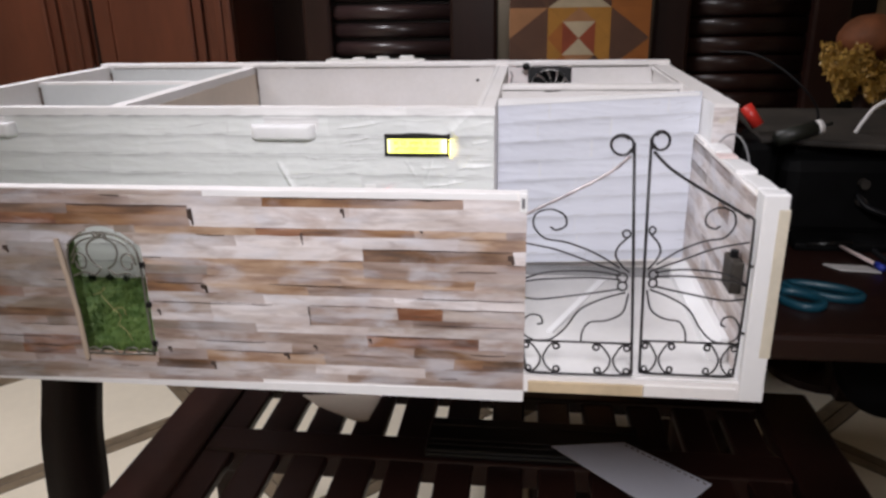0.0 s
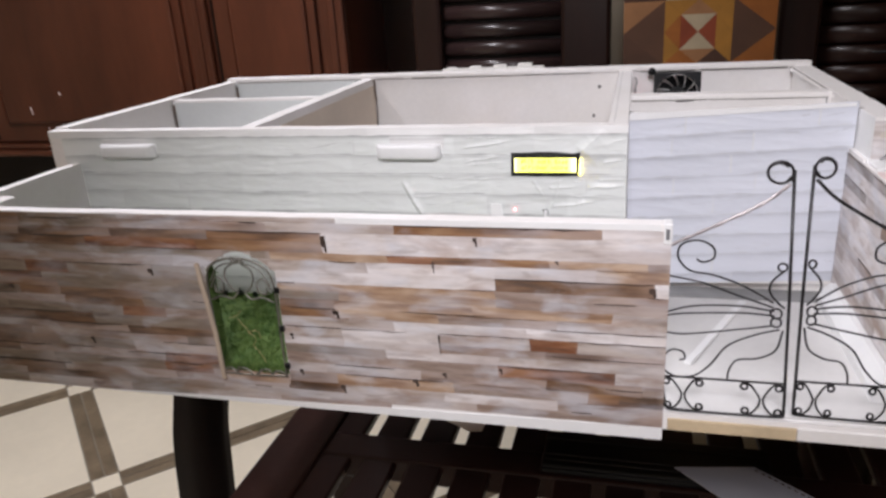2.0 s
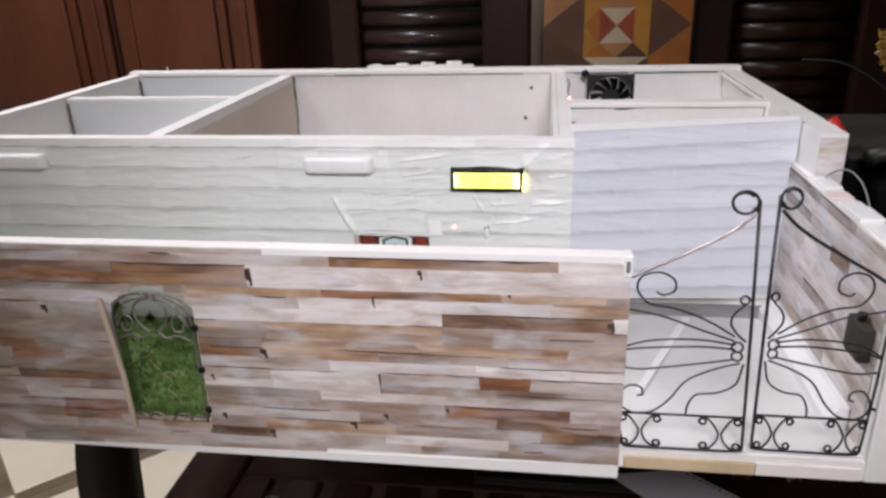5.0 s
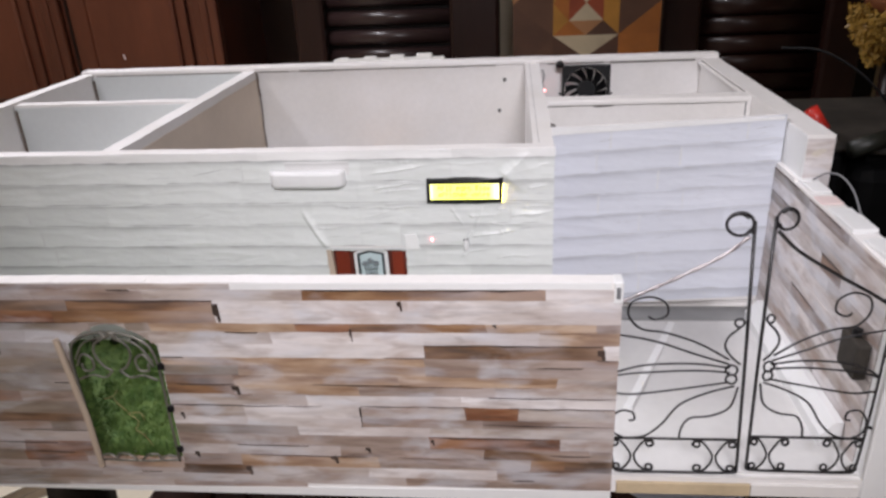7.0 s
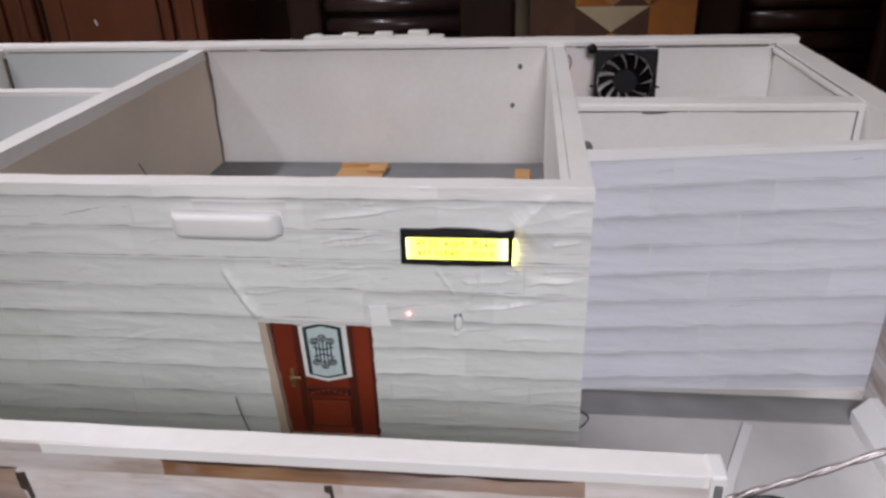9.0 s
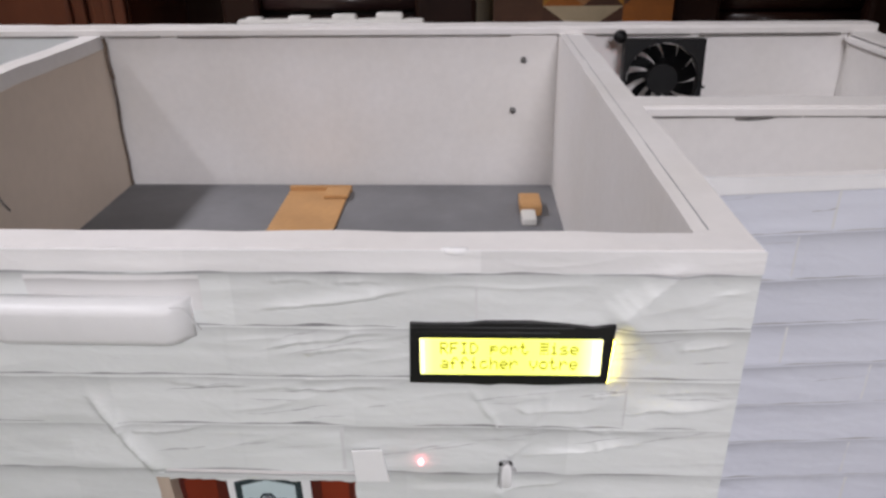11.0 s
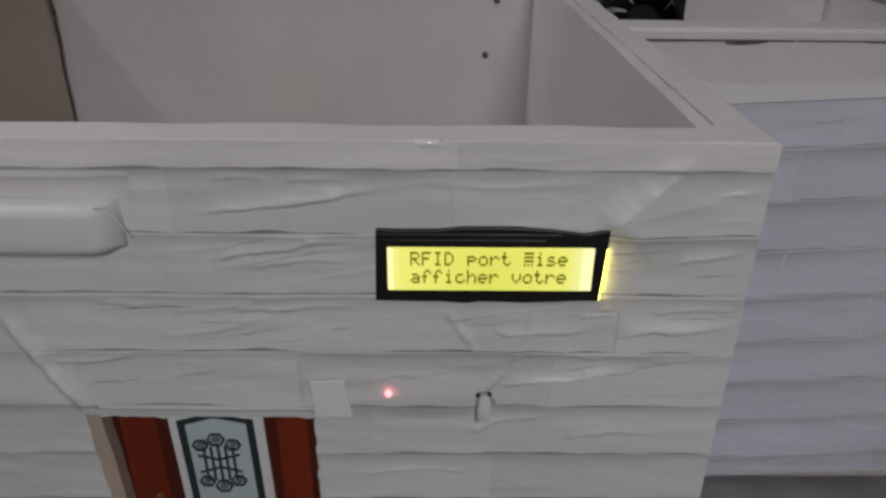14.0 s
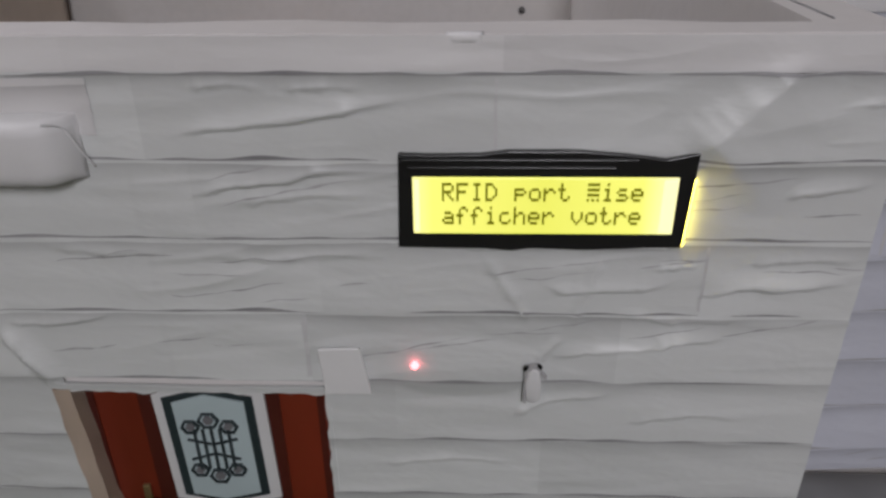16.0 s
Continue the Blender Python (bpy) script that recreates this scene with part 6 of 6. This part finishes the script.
# ---- fan ----
def fan():
    f = thing("cooling_fan", "square black cooling fan standing against the wing's back wall", "fan", pose(0.064, 0.398, 0.150) @ pose(0, 0, 0, -4, 0, 0))
    s, r = 0.0325, 0.0295
    bm = bmesh.new()
    n = 40
    ring = [(r * math.cos(2 * math.pi * k / n), r * math.sin(2 * math.pi * k / n)) for k in range(n)]
    sq = []
    for x, z in ring:
        m = s / max(abs(x), abs(z))
        sq.append((x * m, z * m))
    vs = [[bm.verts.new((x, y, z)) for x, z in pts] for pts, y in ((ring, -0.006), (sq, -0.006), (sq, 0.006), (ring, 0.006))]
    for a in range(4):
        p, q = vs[a], vs[(a + 1) % 4]
        for k in range(n):
            bm.faces.new((p[k], p[(k + 1) % n], q[(k + 1) % n], q[k]))
    bmesh.ops.recalc_face_normals(bm, faces=bm.faces[:])
    part("frame", bm, PLASTIC, f)
    part("hub", tube_bm([(0, -0.0055, 0), (0, 0.005, 0)], 0.0125, 20), PLASTIC, f, smooth=False)
    for k in range(11):
        a = 2 * math.pi * k / 11
        bm = bmesh.new()
        grid = []
        for i in range(5):
            rr = 0.0118 + 0.0168 * i / 4
            off = 0.32 * i / 4
            wid = 0.24 - 0.03 * i / 4
            grid.append([bm.verts.new((rr * math.cos(a + off + sgn * wid), yy, rr * math.sin(a + off + sgn * wid))) for sgn, yy in ((-1, -0.004), (1, 0.0035))])
        for p, q in zip(grid, grid[1:]):
            bm.faces.new((p[0], p[1], q[1], q[0]))
        bmesh.ops.solidify(bm, geom=bm.faces[:], thickness=0.0008)
        part("blade", bm, PLASTIC, f, smooth=True)
    for x, z in ((-s + 0.004, -s + 0.004), (s - 0.004, -s + 0.004), (-s + 0.004, s - 0.004), (s - 0.004, s - 0.004)):
        part("mount_boss", tube_bm([(x, -0.0065, z), (x, 0.0065, z)], 0.0032, 10), PLASTIC, f)
    part("post", box_bm(-0.006, 0.006, -0.004, 0.004, -0.1065, -s + 0.001), PLASTIC, f)
    bm = bmesh.new()
    bmesh.ops.create_uvsphere(bm, u_segments=12, v_segments=8, radius=0.0055, matrix=Matrix.Translation((-s - 0.0035, -0.001, s + 0.0015)))
    part("corner_knob", bm, PLASTIC, f, "round black knob", True)
    part("pin", tube_bm([(s, 0, -0.006), (s + 0.004, 0, -0.007)], 0.0012, 6), PLASTIC, f)
    part("pin", tube_bm([(-s, 0, -0.006), (-s - 0.004, 0, -0.005)], 0.0012, 6), PLASTIC, f)


fan()
lamp_2 = thing("corner_led", "tiny red indicator lamp glowing on a wire in the wing's corner", "lamp")
bm = bmesh.new()
bmesh.ops.create_uvsphere(bm, u_segments=10, v_segments=8, radius=0.0020, matrix=Matrix.Translation((0.0068, 0.4040, 0.1485)))
part("bulb", bm, LEDM, lamp_2, smooth=True)
part("lead", tube_bm(smooth_line([(0.0068, 0.4040, 0.1500), (0.0060, 0.4060, 0.1540), (0.0052, 0.4085, 0.1580)], 4), 0.0006, 6), GREY, lamp_2)
part("glue_stain", prism_bm([(0.0525, 0.1768), (0.0790, 0.1768), (0.0745, 0.1752), (0.0700, 0.1742), (0.0600, 0.1735), (0.0525, 0.1737)], 0.1862, 0.1872), STAIN, house, "thin brown glue smear under the lip")
part("card_scrap", prism_bm([(-0.0005, 0.1712), (0.0078, 0.1712), (0.0070, 0.1742), (0.0045, 0.1768), (-0.0005, 0.1776)], 0.1045, 0.1065, 0.0004), STAIN, house, "grey scrap of card glued to the wall")
solid("fan_wire", tube_bm(smooth_line([(0.004, 0.409, 0.176), (0.007, 0.408, 0.168), (0.004, 0.408, 0.150), (0.006, 0.408, 0.10), (0.006, 0.405, 0.046)], 5), 0.0008, 6), GREY, "thin dark wire hanging in the wing's corner", "wire")
stand = thing("cardboard_stand", "folded orange cardboard stand on the dark room floor", "cardboard")
part("back_flap", box_bm(-0.256, -0.200, 0.398, 0.402, 0.048, 0.0545, 0.001), CARD, stand)
part("base_flap", box_bm(-0.256, -0.202, 0.300, 0.3985, 0.048, 0.0505, 0.001), CARD, stand)
part("tab", box_bm(-0.222, -0.200, 0.378, 0.398, 0.0505, 0.0540, 0.001), CARD, stand)
clip = thing("small_connector", "small brown and white connector on the dark room floor", "connector")
part("body", box_bm(-0.052, -0.034, 0.345, 0.375, 0.048, 0.058, 0.002), CARD, clip)
part("plug", box_bm(-0.052, -0.040, 0.325, 0.345, 0.048, 0.055, 0.0015), WHITEP, clip)
servo = thing("servo_motor", "small black motor glued to the low side wall", "motor")
part("body", box_bm(0.2055, 0.2155, -0.165, -0.136, 0.052, 0.081, 0.002), DUST, servo)
part("horn", tube_bm([(0.2105, -0.150, 0.081), (0.2105, -0.150, 0.087)], 0.0035, 10), PLASTIC, servo)
solid("side_wire", tube_bm(smooth_line([(0.228, 0.010, 0.146), (0.232, -0.004, 0.156), (0.236, -0.025, 0.160), (0.239, -0.050, 0.150), (0.2405, -0.070, 0.12), (0.2405, -0.075, 0.06), (0.2405, -0.07, -0.01)], 5), 0.0008, 6), GREY, "thin grey wire looping over the side wall", "wire")


solid("foam_scrap", box_bm(-0.6432, -0.622, -0.152, -0.122, 0.118, 0.1395, 0.005), FOAM, "small white foam scrap glued inside the yard wall", "foam")


# ---- on the table ----
def machine():
    m = thing("black_machine", "dusty black boxy machine with cables on the dark table", "machine")
    part("body", box_bm(0.375, 0.66, 0.245, 0.50, TABLE_Z, 0.080, 0.02), MATTEB, m)
    part("top_cover", slab_bm([(0.345, 0.262), (0.50, 0.215), (0.67, 0.240), (0.67, 0.52), (0.37, 0.52)], 0.094, 0.102, 0.003), DUST, m, "dusty grey-black cover")
    part("neck", box_bm(0.39, 0.64, 0.265, 0.49, 0.078, 0.096, 0.004), MATTEB, m)
    part("front_foot", box_bm(0.385, 0.56, 0.200, 0.250, TABLE_Z, TABLE_Z + 0.012, 0.004), MATTEB, m)
    part("lever", tube_bm(smooth_line([(0.470, 0.243, 0.030), (0.478, 0.228, 0.018), (0.50, 0.220, 0.010), (0.54, 0.222, -0.004)], 5), 0.004, 8), PLASTIC, m, smooth=True)
    for z in (0.022, 0.046):
        part("knob", tube_bm([(0.475, 0.246, z), (0.475, 0.234, z)], 0.0065, 12), DUST, m)
    part("glossy_strip", tube_bm([(0.40, 0.199, TABLE_Z + 0.010), (0.455, 0.199, TABLE_Z + 0.014)], 0.0025, 8), BEZEL, m, smooth=True)
    part("roller", tube_bm([(0.352, 0.225, 0.108), (0.402, 0.237, 0.120)], 0.0105, 14), OLIVE, m, "greenish metal cylinder", True)
    part("roller_cap", tube_bm([(0.401, 0.2368, 0.1198), (0.410, 0.2390, 0.1220)], 0.0095, 14), CABLEW, m, smooth=True)
    part("roller_tip", tube_bm([(0.410, 0.2390, 0.1220), (0.424, 0.2424, 0.1254)], 0.0025, 8), OLIVE, m, smooth=True)
    part("motor_block", box_bm(0.318, 0.372, 0.262, 0.33, TABLE_Z, 0.098, 0.012), MATTEB, m)
    part("cable", tube_bm(smooth_line([(0.428, 0.30, 0.100), (0.424, 0.30, 0.135), (0.400, 0.30, 0.165), (0.370, 0.31, 0.190), (0.335, 0.32, 0.207), (0.295, 0.33, 0.209)], 6), 0.0016, 8), PLASTIC, m, "black cable arching upward", True)


machine()
solid("red_clip", tube_bm([(0.330, 0.300, 0.139), (0.348, 0.296, 0.113)], 0.0085, 12), RED, "red plastic cap lying against the black machine", "cap", smooth=True)
solid("white_cable", tube_bm(smooth_line([(0.478, 0.30, 0.102), (0.487, 0.30, 0.120), (0.505, 0.30, 0.142), (0.56, 0.30, 0.162), (0.64, 0.32, 0.150), (0.69, 0.36, 0.02), (0.72, 0.40, -0.043)], 6), 0.0026, 8), CABLEW, "white cable running over the black machine", "cable", smooth=True)


def scissors():
    s = thing("scissors", "turquoise-handled scissors lying on the dark table", "scissors", pose(0.334, 0.036, TABLE_Z + 0.003))

    def loop(cx, cy, rx, ry, a, wall):
        """Flat handle ring: an oval band with a hole."""
        bm = bmesh.new()
        n = 28
        rings = []
        for sx, z in ((1.0, -0.003), (1.0, 0.004), (0.92, 0.0055), (0.0, 0.0055), (0.0, -0.003)):
            row = []
            for k in range(n):
                t = 2 * math.pi * k / n
                ex, ey = (rx, ry) if sx else (rx - wall, ry - wall)
                ex, ey = (ex * sx, ey * sx) if sx else (ex, ey)
                u, v = ex * math.cos(t), ey * math.sin(t) * (1.0 + 0.15 * math.cos(t))
                row.append(bm.verts.new((cx + u * math.cos(a) - v * math.sin(a), cy + u * math.sin(a) + v * math.cos(a), z)))
            rings.append(row)
        for p, q in zip(rings, rings[1:] + rings[:1]):
            for k in range(n):
                bm.faces.new((p[k], p[(k + 1) % n], q[(k + 1) % n], q[k]))
        bmesh.ops.recalc_face_normals(bm, faces=bm.faces[:])
        return bm
    part("handle", loop(0.002, -0.006, 0.030, 0.022, radians(-48), 0.0085), TEAL, s, smooth=True)
    part("handle", loop(0.036, 0.020, 0.044, 0.021, radians(-24), 0.0095), TEAL, s, smooth=True)
    part("blade", prism_bm([(0, -0.002), (0.075, -0.001), (0.075, 0.001), (0, 0.003)], -0.005, 0.005), OLIVE, s).matrix_basis = pose(-0.020, 0.045, 0.0005, 0, 0, 140)
    part("shank", box_bm(-0.016, 0.016, -0.006, 0.006, -0.003, 0.0045, 0.002), TEAL, s).matrix_basis = pose(-0.012, 0.032, 0, 0, 0, 140)


scissors()
pn = thing("ballpoint_pen", "pale wooden pen with a blue cap on the dark table", "pen")
part("barrel", tube_bm([(0.441, 0.205, TABLE_Z + 0.008), (0.462, 0.140, TABLE_Z + 0.006)], 0.0026, 8), PINK, pn, smooth=True)
part("cap", tube_bm([(0.462, 0.140, TABLE_Z + 0.006), (0.465, 0.126, TABLE_Z + 0.0055)], 0.0045, 8), BLUE, pn, "blue cap", True)
solid("paper_scrap", slab_bm([(0.405, 0.152), (0.455, 0.147), (0.463, 0.126), (0.418, 0.132)], TABLE_Z, TABLE_Z + 0.0015), GARAGE, "scrap of grey paper under the pen", "paper")
sh = thing("ruled_sheet", "white sheet with a punched edge on the slatted bench", "paper")
part("sheet", slab_bm([(0.082, 0.271), (0.200, 0.292), (0.318, 0.195), (0.243, 0.112)], SEAT_Z + 0.0125, SEAT_Z + 0.014), SHEET, sh)
for k in range(14):
    t = (k + 0.5) / 14
    part("punched_slot", box_bm(-0.0030, 0.0030, -0.0011, 0.0011, 0, 0.0006), PATCH[4], sh).matrix_basis = pose(0.199 + 0.112 * t, 0.285 - 0.0925 * t, SEAT_Z + 0.0139, 0, 0, -39.5)
solid("beige_card", slab_bm([(-0.384, 0.424), (-0.231, 0.438), (-0.241, 0.349), (-0.262, 0.345), (-0.347, 0.391)], SEAT_Z - 0.008, SEAT_Z - 0.0065), CREAM, "torn beige card lying on the slatted bench", "card")
tray = thing("black_case", "flat glossy black case lying on the slatted bench", "case")
part("body", box_bm(-0.125, 0.228, 0.245, 0.345, SEAT_Z - 0.0042, SEAT_Z + 0.006, 0.004), BEZEL, tray)
part("lid", box_bm(-0.123, 0.226, 0.247, 0.343, SEAT_Z + 0.006, SEAT_Z + 0.0122, 0.003), BEZEL, tray)
for y in (0.262, 0.276, 0.318):
    part("ridge", tube_bm([(-0.118, y, SEAT_Z + 0.0122), (0.221, y, SEAT_Z + 0.0122)], 0.0016, 8), BEZEL, tray, smooth=True)


# ---- beyond the table ----
def ornament():
    o = thing("dried_ornament", "dome of amber felt over shredded gold dried leaves", "ornament", pose(0.90, 1.30, TABLE_Z + 0.035) @ Matrix.Scale(1.18, 4))
    r = random.Random(9)
    FOOT_Z = (FLOOR_Z - TABLE_Z - 0.035) / 1.18
    part("stem", tube_bm([(0, 0, FOOT_Z), (0, 0, 0.10)], 0.02, 10), WOOD, o, smooth=True)
    part("foot", tube_bm([(0, 0, FOOT_Z), (0, 0, FOOT_Z + 0.02)], 0.12, 20), WOOD, o)
    bm = bmesh.new()
    bmesh.ops.create_uvsphere(bm, u_segments=20, v_segments=12, radius=1, matrix=Matrix.Translation((0.02, 0.03, 0.135)) @ Matrix.Diagonal((0.080, 0.07, 0.050, 1)))
    for v in bm.verts:
        v.co += 0.006 * noise.noise_vector(v.co * 30)
    part("dome", bm, AMBER, o, "amber-brown felt dome", True)
    bm = bmesh.new()
    for i in range(7000):
        a, rr, z = r.uniform(0, 6.28), r.uniform(0.045, 0.094), r.uniform(0.025, 0.110)
        rr *= 0.55 + 0.45 * min(1, max(0.0, (z - 0.02) / 0.06))
        p = Vector((rr * math.cos(a) * 1.05, rr * math.sin(a), z + 0.02 * math.sin(5 * a)))
        d = Vector((r.uniform(-1, 1), r.uniform(-1, 1), r.uniform(-1.2, 0.5))).normalized() * r.uniform(0.005, 0.012)
        e = d.cross(Vector((r.uniform(-1, 1), r.uniform(-1, 1), r.uniform(-1, 1)))).normalized() * r.uniform(0.0012, 0.003)
        bm.faces.new([bm.verts.new(q) for q in (p - e, p + d * 0.5 - e * 1.3, p + d, p + e)])
    part("leaves", bm, GOLD, o, "shredded golden leaves")


ornament()


def socket_strip():
    st = thing("terminal_strip", "white plastic strip with raised bumps fixed behind the back wall", "strip")
    part("strip", box_bm(-0.300, -0.135, 0.446, 0.458, 0.150, 0.1918, 0.002), WHITEP, st)
    for k, w in enumerate((0.016, 0.020, 0.022, 0.024)):
        x = -0.285 + 0.040 * k
        part("bump", box_bm(x - w / 2, x + w / 2, 0.447, 0.457, 0.188, 0.1938 + 0.0011 * k, 0.0024), WHITEP, st, smooth=True)


socket_strip()
bag = thing("black_bag", "soft black bag hanging at the table's front", "bag")
bm = bmesh.new()
bmesh.ops.create_icosphere(bm, subdivisions=4, radius=1, matrix=Matrix.Translation((0.515, 0.11, -0.155)) @ Matrix.Diagonal((0.095, 0.065, 0.072, 1)))
for v in bm.verts:
    v.co += 0.012 * noise.noise_vector(v.co * 14)
part("pouch", bm, CLOTH, bag, smooth=True)
part("strap", tube_bm(smooth_line([(0.47, 0.10, -0.10), (0.475, 0.06, -0.085), (0.48, 0.0, -0.075), (0.482, 0.03, TABLE_Z + 0.001), (0.484, 0.20, TABLE_Z + 0.003)], 5), 0.004, 6), PLASTIC, bag)


# ---- floor tiles, laid diagonally ----
def tiles():
    pitch, strip = 0.57, 0.066
    tile = mesh_of("tile", box_bm(-0.25, 0.25, -0.25, 0.25, -0.006, 0, 0.0015), TILE)
    long_strip = mesh_of("strip", box_bm(-0.25, 0.25, 0.0015, 0.0315, -0.006, 0, 0.001), STRIP)
    square = mesh_of("corner_square", box_bm(-0.0315, 0.0315, -0.0315, 0.0315, -0.006, 0, 0.001), TILE)
    u, v = Vector((math.cos(radians(46)), math.sin(radians(46)), 0)), Vector((-math.sin(radians(46)), math.cos(radians(46)), 0))
    o = Vector((-1.245, 0.515, FLOOR_Z))
    for i in range(-9, 10):
        for j in range(-9, 10):
            p = o + pitch * (i * u + j * v)
            for me, q, a in ((square, p, 46), (tile, p + 0.5 * pitch * (u + v), 46), (long_strip, p + 0.5 * pitch * u, 46), (long_strip, p + 0.5 * pitch * u, 226),
                             (long_strip, p + 0.5 * pitch * v, 136), (long_strip, p + 0.5 * pitch * v, 316)):
                m = Matrix.Translation(q) @ pose(0, 0, 0, 0, 0, a)
                pts = [m @ v.co for v in me.vertices]
                lo, hi = [min(c) for c in zip(*pts)], [max(c) for c in zip(*pts)]
                if lo[0] > RX1 or hi[0] < RX0 or lo[1] > RY1 or hi[1] < RY0:
                    continue
                if lo[0] > RX0 and hi[0] < RX1 and lo[1] > RY0 and hi[1] < RY1:
                    ob = new(me.name, me)
                    ob.matrix_basis = m
                else:  # cut where it meets a wall
                    bm = bmesh.new()
                    bm.from_mesh(me)
                    bm.transform(m)
                    for co, no in (((RX0, 0, 0), (-1, 0, 0)), ((RX1, 0, 0), (1, 0, 0)), ((0, RY0, 0), (0, -1, 0)), ((0, RY1, 0), (0, 1, 0))):
                        bmesh.ops.bisect_plane(bm, geom=bm.verts[:] + bm.edges[:] + bm.faces[:], plane_co=co, plane_no=no, clear_outer=True)
                    if not bm.faces:
                        continue
                    cut = bpy.data.meshes.new(me.name)
                    bm.to_mesh(cut)
                    cut.materials.append(me.materials[0])
                    ob = new(me.name, cut)
                ob.parent = floor


tiles()
